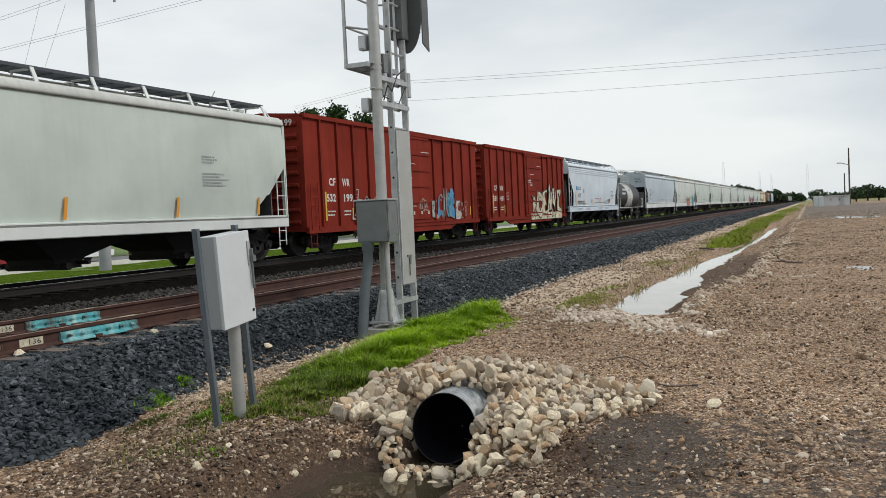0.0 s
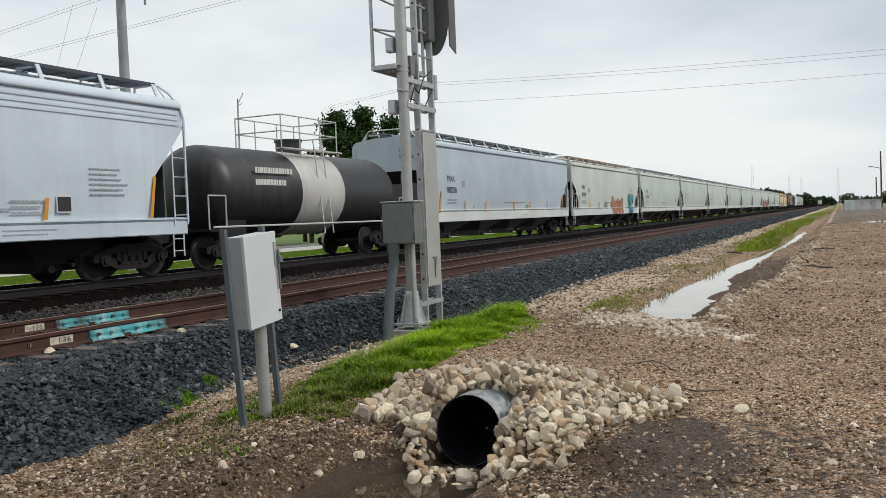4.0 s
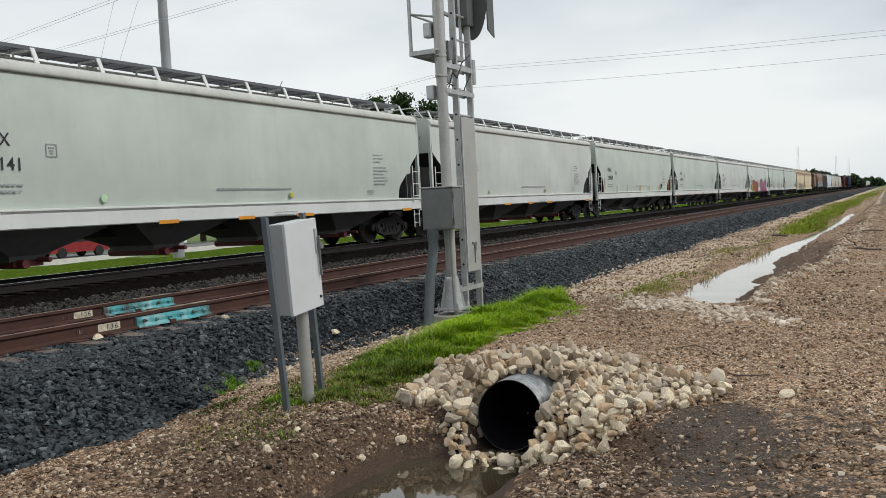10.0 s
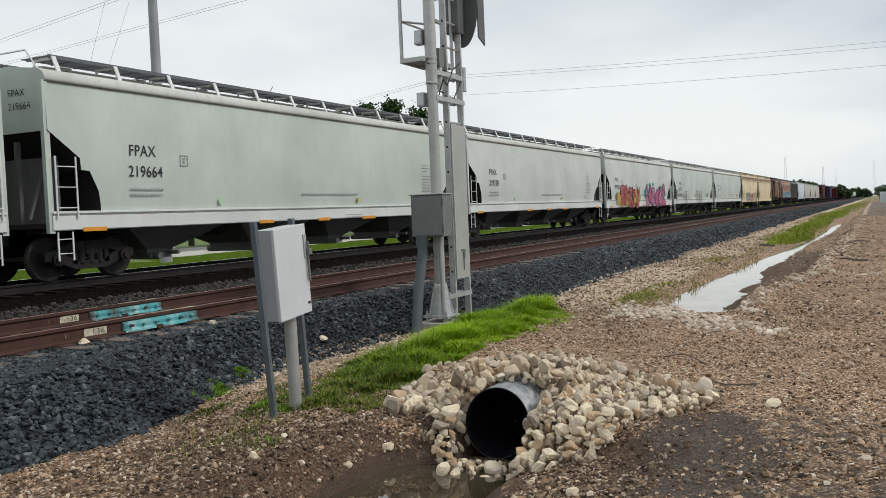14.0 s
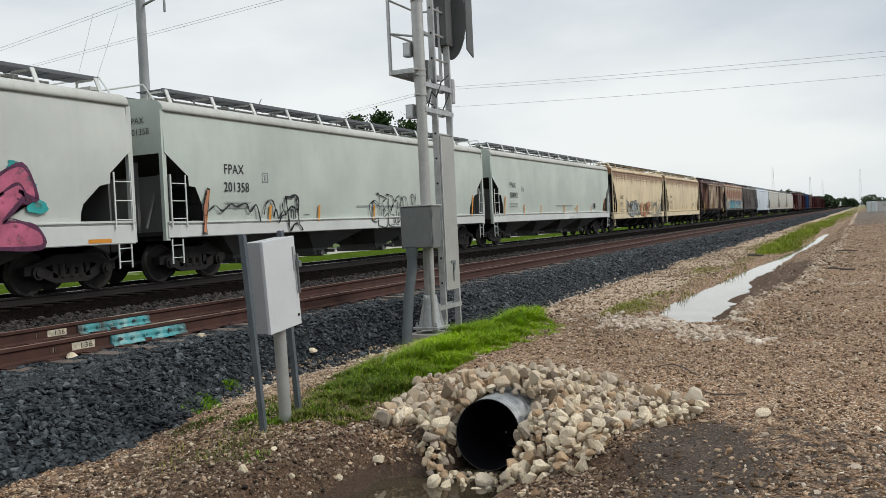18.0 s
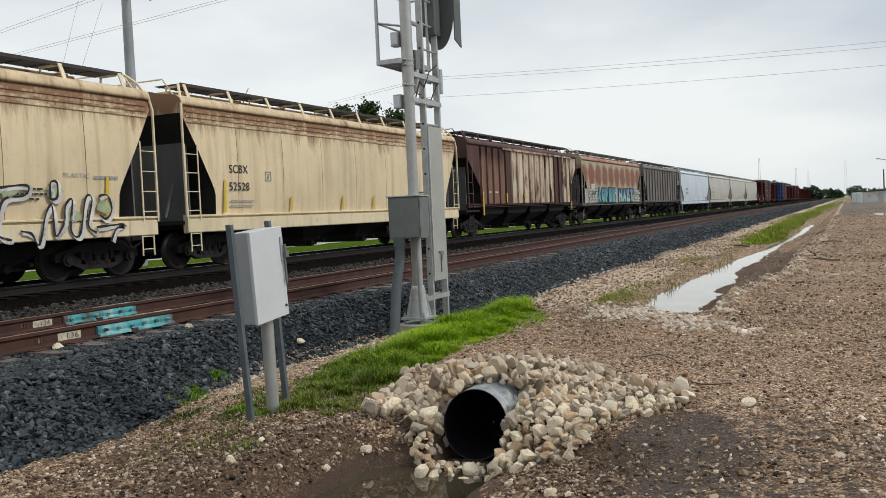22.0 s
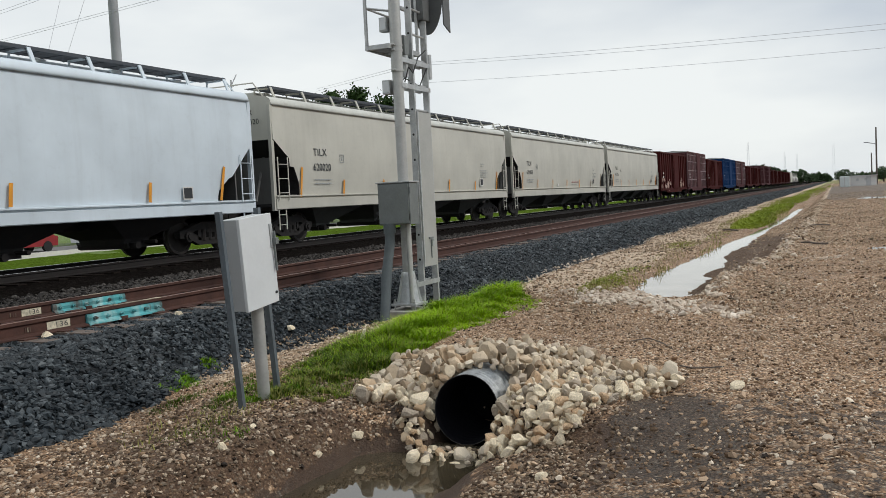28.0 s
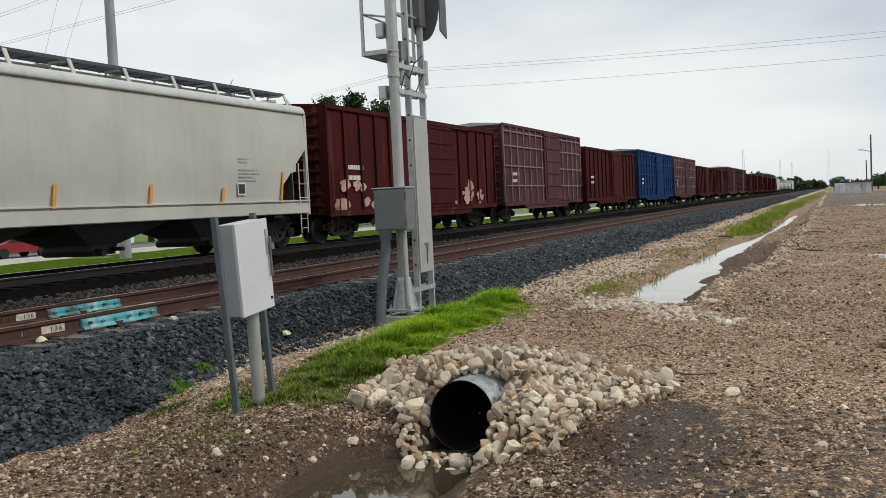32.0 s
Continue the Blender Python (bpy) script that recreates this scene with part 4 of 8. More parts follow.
def joint_bar(x0, x1, y, label):
    """A painted insulated joint: shaped bar, bolts and nuts on the rail's near side."""
    ob = thing("joint_bar", label, "joint bar", "insulated rail joints", at=pose((x0 + x1) / 2, y, 0))
    half = (x1 - x0) / 2
    ring = [(-0.012, -0.048), (-0.038, -0.055), (-0.046, -0.09), (-0.040, -0.13), (-0.075, -0.158), (-0.078, -0.176), (-0.012, -0.15)]
    part("bar", Shape().loft([[(-half, a, b) for a, b in ring], [(half, a, b) for a, b in ring]]).mesh("bar", M_TEAL), ob)
    part("head_cover", Shape().box((0.1, -0.005, 0.003), (2 * half - 0.2, 0.07, 0.006)).mesh("head_cover", M_CHIPPED), ob, "chipped cream paint on the rail head")
    bolt = Shape().tube((0, 0, 0), (0, -0.03, 0), 0.022, 6).tube((0, -0.03, 0), (0, -0.055, 0), 0.012, 6).mesh("bolt", M_TEAL)
    for i in range(6):
        part("bolt", bolt, ob, at=pose(-half + half * (2 * i + 1) / 6, -0.045, -0.10))
    gap = Shape().box((0.0, -0.05, -0.165), (0.10, 0.07, 0.05)).mesh("clip", M_RAIL)
    part("clip", gap, ob, "rusty rail clip", at=pose(-0.12 * half, 0, 0))
    return ob


def rail_mark(x0, x1, y, cream=True):
    """Chalked mark on the rail's web: a pale patch with dark bars for its writing."""
    ob = thing("rail_mark", "pale paint patch with dark marks on the rail web", "painted mark", "rail marks", at=pose(x0, y, 0))
    w = x1 - x0
    if cream:
        part("patch", Shape().box((w / 2, -0.013, -0.10), (w, 0.004, 0.085)).mesh("patch", M_CREAM), ob)
        lettering(ob, "136", 0.062, 0.32 * w, -0.128, M_INK, y=-0.017, width=0.5 * w)
        return
    for i in range(3):
        part("stroke", Shape().box((w * (0.45 + 0.14 * i), -0.017, -0.10), (0.016, 0.004, 0.05)).mesh("stroke", M_CHIPPED), ob)


lay_tracks()
joint_bar(7.48, 8.72, NEAR_TRACK - 0.7535, "teal-painted insulated joint bar on the near rail")
joint_bar(8.33, 9.62, NEAR_TRACK + 0.7535, "teal-painted insulated joint bar on the second rail")


# ---- things beside the track ----
def rock_mesh(rng, mat, detail=2):
    """One broken stone with flat, sharp-edged faces."""
    bm = bmesh.new()
    bmesh.ops.create_icosphere(bm, subdivisions=detail, radius=1.0)
    stretch = Vector(rng.uniform(0.7, 1.25, 3))
    planes = [(Vector(rng.normal(size=3)).normalized(), rng.uniform(0.42, 0.72)) for _ in range(11)]
    for v in bm.verts:
        for n, d in planes:
            over = v.co.dot(n) - d
            if over > 0:
                v.co -= n * over
        v.co += Vector(rng.normal(size=3)) * 0.015
        v.co = Vector((v.co.x * stretch.x, v.co.y * stretch.y, v.co.z * stretch.z)) * 1.25
    me = bpy.data.meshes.new("stone")
    bm.to_mesh(me)
    bm.free()
    me.materials.append(mat)
    return me


def rock_meshes(kinds, mat, seed, detail=2):
    rng = np.random.default_rng(seed)
    return [rock_mesh(rng, mat, detail) for _ in range(kinds)]


HEAP = [(6.6, 3.85), (6.78, 4.0), (7.3, 4.12), (7.7, 4.1), (8.15, 4.35), (8.35, 4.3), (8.4, 3.9), (8.45, 3.5), (8.45, 3.0), (8.4, 2.6), (8.15, 2.2), (7.9, 1.92), (7.8, 1.5), (7.5, 1.22), (7.2, 1.25), (6.95, 1.5), (6.75, 1.68), (6.3, 1.8), (6.05, 1.98), (6.0, 2.2), (6.15, 2.5), (6.28, 2.75), (6.18, 2.95), (6.2, 3.18), (6.47, 3.4), (6.75, 3.6)]


def stone_pile():
    rng = random.Random(21)
    pale, grey, tan = rock_meshes(14, M_ROCK, 1), rock_meshes(6, M_ROCK_GREY, 2), rock_meshes(6, M_ROCK_TAN, 3)
    pile = thing("stone_pile", "heap of pale broken limestone round the drain pipe", "stone pile")
    singles, joined, cells = 0, [], {}

    def free(x, y, z, r):
        """Whether a stone has room here; if so it takes the place."""
        i, j = int(x / 0.12), int(y / 0.12)
        for di in (-1, 0, 1):
            for dj in (-1, 0, 1):
                for a, b, c, q in cells.get((i + di, j + dj), ()):
                    if (x - a) ** 2 + (y - b) ** 2 + (1.6 * (z - c)) ** 2 < (0.80 * (r + q)) ** 2:
                        return False
        cells.setdefault((i, j), []).append((x, y, z, r))
        return True

    ring = [(a, b) for a, b in HEAP]
    tries = 0
    while tries < 16000:
        tries += 1
        x, y = rng.uniform(6.1, 8.9), rng.uniform(1.2, 4.5)
        if not inside(np.array([x]), np.array([y]), ring)[0]:
            continue
        thin = max(0.0, min(1.0, (9.0 - x) / 0.8)) * (0.8 if y < 1.6 or y > 4.1 else 1.0)
        if rng.random() > 0.25 + 0.75 * thin:
            continue
        r = rng.choice((0.030, 0.038, 0.046, 0.056, 0.066, 0.078)) * rng.uniform(0.85, 1.15)
        if x > 7.3 or y < 1.9:
            r *= 0.80
        z = float(ground_z(np.array(x), np.array(y))) + rng.uniform(-0.01, 0.09)
        off = abs(y - PIPE_Y)
        if 6.60 < x < 7.6 and off < PIPE_R + r:
            if x < PIPE_X + 0.30 - 0.4 * (y - PIPE_Y):
                continue
            z = PIPE_Z + math.sqrt(max(0.0, (PIPE_R + 1.2 * r) ** 2 - off ** 2)) + rng.uniform(0, 0.03)
        elif 5.9 < x < 6.75 and off < 0.30:
            if rng.random() < (0.2 if x > 6.42 else 0.8):
                continue
            z, r = PIPE_Z - PIPE_R + rng.uniform(-0.03, 0.015), r * 0.8
        if not free(x, y, z, r):
            continue
        m = pose(x, y, z, rng.uniform(0, 360), rng.uniform(0, 360), rng.uniform(0, 360)) @ Matrix.Diagonal((r, r, r, 1))
        mesh = rng.choice(rng.choices((pale, grey, tan), (0.54, 0.22, 0.24))[0])
        if x < 6.85 + 0.5 * (y < 2.5) and singles < 300:
            part("stone", mesh, pile, at=m)
            singles += 1
        else:
            joined.append((x, y, z, r))
    # stones banked up against the pipe's sides
    for i in range(420):
        side, a = rng.choice((-1, 1)), rng.uniform(-0.7, 1.2)
        x, r = PIPE_X + rng.uniform(0.02, 0.5), rng.choice((0.036, 0.046, 0.058, 0.070))
        d = PIPE_R + r * 1.5 + rng.uniform(0, 0.16)
        y, z = PIPE_Y + side * d * math.cos(a), PIPE_Z + d * math.sin(a)
        if x < PIPE_X + 0.34 and a > (0.85 if side > 0 else 0.15):
            continue
        if free(x, y, z, r):
            joined.append((x, y, z, r))
    small = rock_meshes(8, M_ROCK, 5, 2)
    verts, faces, off = [], [], 0
    for i, (x, y, z, r) in enumerate(joined):
        me = small[i % len(small)]
        m = pose(x, y, z, rng.uniform(0, 360), rng.uniform(0, 360), rng.uniform(0, 360)) @ Matrix.Diagonal((r, r, r, 1))
        verts += [tuple(m @ v.co) for v in me.vertices]
        faces += [tuple(j + off for j in p.vertices) for p in me.polygons]
        off += len(me.vertices)
    rest = bpy.data.meshes.new("stones")
    rest.from_pydata(verts, [], faces)
    rest.materials.append(M_ROCK_MIX)
    part("rubble", rest, pile)["kind"] = "stuff"
    for x, y, r in ((5.75, 2.25, 0.04), (5.9, 3.55, 0.04), (5.3, 3.9, 0.03), (5.0, 4.1, 0.035), (6.32, 3.75, 0.05), (4.75, 2.1, 0.04), (5.5, 4.2, 0.03), (5.35, 1.8, 0.045), (7.3, 0.75, 0.06), (6.1, 3.65, 0.03), (5.8, 3.8, 0.03)):
        z = max(float(ground_z(np.array(x), np.array(y))), POND_Z - 0.05)
        part("stone", rng.choice(pale), pile, at=pose(x, y, z + r * 0.3, 20, 30, rng.uniform(0, 360)) @ Matrix.Diagonal((r, r, r, 1)))


def lone_stone(x, y, z, r, label, seed):
    me = rock_meshes(1, M_ROCK, seed)[0]
    thing("stone", label, "stone", "single pale stones", at=pose(x, y, z, 10, 5, 40 * seed) @ Matrix.Diagonal((r, r, r * 0.8, 1)), mesh=me)


def drain_pipe():
    ob = thing("drain_pipe", "corrugated zinc drain pipe with a dark mouth, half buried", "pipe", at=pose(PIPE_X, PIPE_Y, PIPE_Z, 0, 0, 0))
    n, rings, inner = 40, [], []
    for i in range(0, 62):
        x = i * 0.0107
        r = PIPE_R + 0.010 * math.cos(x * 2 * math.pi / 0.068)
        # the mouth is cut a little aslant
        cut = [0.05 * (math.sin(2 * math.pi * j / n)) * max(0.0, 1 - x / 0.4) for j in range(n)]
        rings.append([(x + cut[j], r * math.cos(2 * math.pi * j / n), r * math.sin(2 * math.pi * j / n)) for j in range(n)])
        inner.append([(x + cut[j], (r - 0.006) * math.cos(2 * math.pi * j / n), (r - 0.006) * math.sin(2 * math.pi * j / n)) for j in range(n)])
    s = Shape().loft(rings, caps=(False, False))
    part("wall", s.mesh("wall", M_PIPE, True), ob)
    # black inner skin and end cap where the pipe holds only shade
    s = Shape().loft(list(reversed(inner)), caps=(True, False))
    part("lining", s.mesh("lining", M_PIPE_INSIDE, True), ob, "inside coloured black for its shade")
    lip = Shape().loft([rings[0], inner[0]], caps=(False, False))
    part("lip", lip.mesh("lip", M_PIPE_EDGE), ob)


MAST_X, MAST_Y, MAST_G = 12.3, 6.2, -0.60


def signal_mast():
    ob = thing("signal_mast", "tall galvanised railroad signal mast with ladder and platform", "signal mast", at=pose(MAST_X, MAST_Y, 0))
    part("foundation", softened_box((0.62, 0.62, 0.5), 0.02, M_CONCRETE, "foundation"), ob, "concrete foundation block", at=pose(0.0, 0, MAST_G - 0.275))
    part("base_plate", softened_box((0.44, 0.44, 0.035), 0.005, M_ALU, "base_plate"), ob, at=pose(0, 0, MAST_G + 0.06))
    bolt = Shape().tube((0, 0, -0.10), (0, 0, 0.07), 0.014, 6).tube((0, 0, 0), (0, 0, 0.03), 0.026, 6).mesh("anchor_bolt", M_GALV)
    for sx in (-0.17, 0.17):
        for sy in (-0.17, 0.17):
            part("anchor_bolt", bolt, ob, at=pose(sx, sy, MAST_G + 0.08))
    cone = [[(r * math.cos(2 * math.pi * i / 20), r * math.sin(2 * math.pi * i / 20), z) for i in range(20)] for r, z in ((0.17, MAST_G + 0.07), (0.155, MAST_G + 0.12), (0.105, MAST_G + 0.50), (0.10, MAST_G + 0.56), (0.085, MAST_G + 0.57))]
    part("base_casting", Shape().loft(cone).mesh("base_casting", M_ALU, True), ob, "tapered cast aluminium base")
    for i in range(4):
        a = math.pi / 4 + i * math.pi / 2
        s = Shape().loft([[(0.08, -0.011, 0.0), (0.215, -0.011, 0.0), (0.10, -0.011, 0.52)], [(0.08, 0.011, 0.0), (0.215, 0.011, 0.0), (0.10, 0.011, 0.52)]])
        part("rib", s.mesh("rib", M_ALU), ob, at=pose(0, 0, MAST_G + 0.07) @ Matrix.Rotation(a, 4, "Z"))
    part("pole", Shape().tube((0, 0, MAST_G + 0.5), (0, 0, 3.12), 0.084, 20).mesh("pole", M_GALV, True), ob)
    part("upper_pole", Shape().tube((0, 0, 3.12), (0, 0, 6.4), 0.092, 20).mesh("upper_pole", M_GALV, True), ob, "wider upper tube")
    band = Shape().tube((0, 0, -0.016), (0, 0, 0.016), 0.100, 20).tube((-0.1, -0.03, 0), (-0.1, 0.03, 0), 0.02, 6).mesh("band", M_GALV, True)
    for z in (3.13, 3.44, 3.52, 4.6):
        part("band", band, ob, at=pose(0, 0, z))
    # ladder in the line of the track beside the mast; a sheet guard closes its lower part
    l0, l1, ly, top = 0.43, 0.97, -0.02, 6.3
    for x in (l0, l1):
        ring = [(-0.012, -0.05), (0.035, -0.05), (0.035, -0.043), (-0.005, -0.043), (-0.005, 0.043), (0.035, 0.043), (0.035, 0.05), (-0.012, 0.05)]
        part("stile", Shape().loft([[(a, b, MAST_G - 0.02) for a, b in ring], [(a, b, top) for a, b in ring]]).mesh("stile", M_ALU), ob, at=pose(x, ly, 0))
    rung = Shape().tube((l0, 0, 0), (l1, 0, 0), 0.019, 8).mesh("rung", M_ALU)
    # solid black discs drawn for the shaded hollows of the rung tubes
    rung_hole = Shape().tube((-0.0135, 0, 0), (-0.016, 0, 0), 0.019, 10).mesh("rung_end", M_BLACK)
    for i in range(16):
        r = part("rung", rung, ob, at=pose(0, ly, -0.28 + i * 0.405))
        part("rung_end", rung_hole, r, at=pose(l0, 0, 0))
    guard = part("climbing_guard", Shape().box((0, 0, 0), (l1 - l0 - 0.02, 0.008, 2.52)).box((0, 0.02, 1.255), (l1 - l0 - 0.02, 0.05, 0.01)).mesh("climbing_guard", M_GUARD), ob, "pale sheet-metal climbing guard", at=pose((l0 + l1) / 2 + 0.015, ly - 0.052, 1.26))
    part("hinge_rail", Shape().box((0, 0, 0), (0.035, 0.02, 2.52)).mesh("hinge_rail", M_ALU), guard, at=pose(-(l1 - l0) / 2 + 0.02, -0.012, 0))
    part("padlock", Shape().box((0, 0, 0), (0.06, 0.03, 0.07)).tube((-0.018, 0, 0.03), (-0.018, 0, 0.09), 0.008).tube((0.018, 0, 0.03), (0.018, 0, 0.09), 0.008).mesh("padlock", M_ALU), guard, at=pose(0.06, -0.03, -0.90))
    part("hasp", Shape().box((0, 0, 0), (0.16, 0.015, 0.03)).box((0.0, 0, -0.18), (0.012, 0.012, 0.3)).mesh("hasp", M_CAST), guard, at=pose(0.03, -0.015, -0.80))
    part("label_plate", Shape().box((0, 0, 0), (0.004, 0.055, 0.30)).mesh("label_plate", M_WHITE), ob, "narrow white label strip", at=pose(l0 - 0.016, ly, 0.98))
    for z in (MAST_G + 0.34, 2.90, 3.30):
        for sy in (-0.085, 0.085):
            part("ladder_bracket", Shape().box(((l1 + 0.0) / 2, sy, 0), (l1 + 0.06, 0.010, 0.075)).mesh("ladder_bracket", M_ALU), ob, at=pose(0, 0, z))
        part("bracket_end", Shape().box((l1 + 0.02, 0, 0), (0.012, 0.19, 0.05)).mesh("bracket_end", M_ALU), ob, at=pose(0, 0, z))
    # maintenance platform: frame, grating, rails
    deck = part("platform", Shape().box((0.38, 0.19, 0), (0.03, 0.36, 0.04)).mesh("platform", M_GRATE_ALU), ob, "open grating deck", at=pose(-0.02, 0.05, 3.50))
    for i in range(9):
        part("deck_bar", Shape().box((0.38, 0.03 + 0.04 * i, 0), (1.0, 0.012, 0.035)).mesh("deck_bar", M_GRATE_ALU), deck)
    for y in (0.0, 0.38):
        part("deck_frame", Shape().box((0.38, y, 0), (1.09, 0.045, 0.075)).mesh("deck_frame", M_ALU), deck)
    for x in (-0.14, 0.9):
        part("deck_frame", Shape().box((x, 0.19, 0), (0.045, 0.33, 0.07)).mesh("deck_frame", M_ALU), deck)
    for x, y in ((-0.14, 0.38), (0.9, 0.38), (0.9, 0.0)):
        part("rail_post", Shape().box((x, y, 0.615), (0.042, 0.042, 1.15)).mesh("rail_post", M_ALU), deck)
    for p, q in (((-0.14, 0.38, 1.15), (0.9, 0.38, 1.15)), ((-0.14, 0.38, 0.62), (0.9, 0.38, 0.62)), ((-0.14, 0.38, 0.62), (0.02, 0.02, 0.56)), ((0.9, 0.38, 1.15), (0.9, 0.0, 1.15))):
        part("rail_bar", Shape().tube(p, q, 0.018, 8).mesh("rail_bar", M_ALU), deck)
    # small terminal boxes on the pole
    for z in (3.85, 2.88):
        b = part("terminal_box", softened_box((0.14, 0.13, 0.22), 0.008, M_ALU, "terminal_box"), ob, at=pose(-0.03, 0.165, z))
        part("lid", softened_box((0.012, 0.10, 0.17), 0.004, M_CABINET, "lid"), b, at=pose(-0.075, 0, 0))
    # relay case
    case = part("relay_case", softened_box((0.30, 0.55, 0.65), 0.012, M_CAST, "relay_case"), ob, "dark grey aluminium relay case", at=pose(-0.17, 0.02, 1.05))
    part("case_door", softened_box((0.025, 0.52, 0.61), 0.006, M_CAST, "case_door"), case, at=pose(-0.16, 0.0, 0))
    part("case_roof", softened_box((0.36, 0.59, 0.02), 0.006, M_ALU, "case_roof"), case, at=pose(0, 0, 0.335))
    for z in (-0.2, 0.2):
        part("hinge", Shape().tube((0, 0, -0.05), (0, 0, 0.05), 0.016).mesh("hinge", M_CAST), case, at=pose(-0.15, -0.28, z))
    part("hasp", Shape().box((0, 0, 0), (0.03, 0.05, 0.05)).tube((0, 0.0, -0.03), (0, 0.03, -0.10), 0.012).mesh("hasp", M_BLACK), case, at=pose(-0.14, 0.29, -0.14))
    part("conduit", Shape().path([(-0.32, 0.12, 0.74), (-0.33, 0.12, 0.45), (-0.45, 0.14, 0.0), (-0.72, 0.10, MAST_G - 0.35)], 0.078, 16).mesh("conduit", M_PVC, True), ob, "thick grey plastic conduit")
    part("collar", Shape().tube((-0.32, 0.12, 0.60), (-0.32, 0.12, 0.74), 0.095, 16).mesh("collar", M_PVC, True), ob)
    part("side_conduit", Shape().path([(-0.13, -0.10, 0.74), (-0.13, -0.10, 0.2), (-0.13, -0.12, MAST_G - 0.1)], 0.036, 12).mesh("side_conduit", M_GALV, True), ob)
    stock_mount = Shape().box((-0.35, 0.1, 0), (0.6, 0.05, 0.05)).mesh("mount", M_ALU)
    # signal heads facing along the track: housing, round backing plate, hoods
    for y, z in ((-0.14, 4.55), (-0.14, 5.8)):
        head = part("signal_head", softened_box((0.26, 0.24, 1.0), 0.03, M_SIGNAL, "signal_head"), ob, "dark grey signal housing", at=pose(1.00, y + 0.17, z))
        disc = Shape()
        oval = [(0.29 * math.cos(2 * math.pi * i / 36), 0.70 * math.sin(2 * math.pi * i / 36)) for i in range(36)]
        disc.loft([[(-0.012, a, b) for a, b in oval], [(0.012, a, b) for a, b in oval]])
        part("backing_plate", disc.mesh("backing_plate", M_SIGNAL), head, "rounded dark backing plate", at=pose(0.16, -0.06, 0))
        for dz in (-0.30, 0.0, 0.30):
            hood = [[(x, 0.13 * math.cos(a), 0.13 * math.sin(a) - (0.0 if x < 0.3 else 0.02)) for a in [math.pi * (i / 12) for i in range(13)]] for x in (0.17, 0.46)]
            part("hood", Shape().loft(hood, caps=(False, False), closed=False).mesh("hood", M_SIGNAL), head, at=pose(0, -0.06, dz))
        side = Shape().loft([[(0.16, -0.36, -0.56), (0.42, -0.36, -0.66), (0.42, -0.36, 0.6), (0.16, -0.36, 0.6)], [(0.16, -0.34, -0.56), (0.42, -0.34, -0.66), (0.42, -0.34, 0.6), (0.16, -0.34, 0.6)]])
        part("side_shade", side.mesh("side_shade", M_SIGNAL), head)
        for dz in (-0.35, 0.3):
            part("mount", stock_mount, head, at=pose(0, 0, dz))
    part("control_box", softened_box((0.16, 0.14, 0.30), 0.01, M_CAST, "control_box"), ob, at=pose(0.24, 0.0, 3.55))
    part("junction", Shape().tube((0.24, -0.02, 3.05), (0.24, -0.02, 3.4), 0.05, 10).mesh("junction", M_ALU), ob)
    part("junction", Shape().tube((1.06, -0.05, 3.1), (1.06, -0.05, 3.5), 0.055, 10).mesh("junction", M_ALU), ob)
    part("cable", Shape().path([(0.08, -0.08, 2.95), (0.2, -0.1, 3.2), (0.35, -0.1, 3.12), (0.6, -0.08, 3.4), (0.9, -0.08, 3.55)], 0.011).mesh("cable", M_BLACK), ob)
    part("cable", Shape().path([(0.1, 0.06, 2.9), (0.3, 0.03, 3.05), (0.7, -0.04, 2.95), (0.95, -0.08, 3.3)], 0.010).mesh("cable", M_BLACK), ob)


def field_cabinet():
    # box and front strut lean; the pipe stands nearly upright
    ob = thing("field_cabinet", "white metal field cabinet on a pipe and two struts", "cabinet", at=pose(6.40, 4.76, -0.68, 0, 0, 4))
    lean = pose(0, 0, 0, 0, -4.6, 0)
    body = part("body", softened_box((0.50, 0.165, 0.80), 0.006, M_CABINET_SHADED, "body"), ob, at=lean @ pose(0.01, 0.0, 1.30))
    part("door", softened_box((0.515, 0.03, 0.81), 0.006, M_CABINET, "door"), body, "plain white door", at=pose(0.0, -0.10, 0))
    part("latch", Shape().box((0, 0, 0), (0.04, 0.014, 0.22)).mesh("latch", M_CABINET_SHADED), body, at=pose(0.222, -0.12, 0.20))
    part("handle", Shape().box((0, 0, -0.10), (0.014, 0.02, 0.30)).box((0.012, -0.01, 0.02), (0.05, 0.035, 0.055)).tube((0.0, -0.01, 0.05), (0.0, -0.01, 0.11), 0.012).mesh("handle", M_CAST), body, at=pose(0.235, -0.135, 0.13))
    part("lock", Shape().tube((0, 0, 0), (0, -0.012, 0), 0.013, 10).mesh("lock", M_BLACK), body, at=pose(0.215, -0.115, -0.315))
    part("pipe", Shape().tube((0.03, 0.0, -0.2), (-0.01, 0.0, 0.95), 0.056, 18).mesh("pipe", M_GALV, True), ob, "grey steel pipe")
    ring = [(-0.023, -0.025), (-0.023, 0.025), (0.02, 0.025), (0.02, 0.018), (-0.016, 0.018), (-0.016, -0.018), (0.02, -0.018), (0.02, -0.025)]
    for x, y, top, tilt in ((-0.33, 0.0, 1.76, -5.6), (0.385, 0.08, 1.78, -5.4)):
        s = Shape().loft([[(a, b, -0.25) for a, b in ring], [(a, b, top) for a, b in ring]])
        part("strut", s.mesh("strut", M_STRUT), ob, "weathered steel channel", at=pose(x, y, 0, 0, tilt, 0))
    for z in (1.62, 1.02):
        part("clamp", Shape().box((0.03, 0, 0), (0.50, 0.03, 0.045)).mesh("clamp", M_STRUT), ob, at=lean @ pose(0.0, 0.10, z))


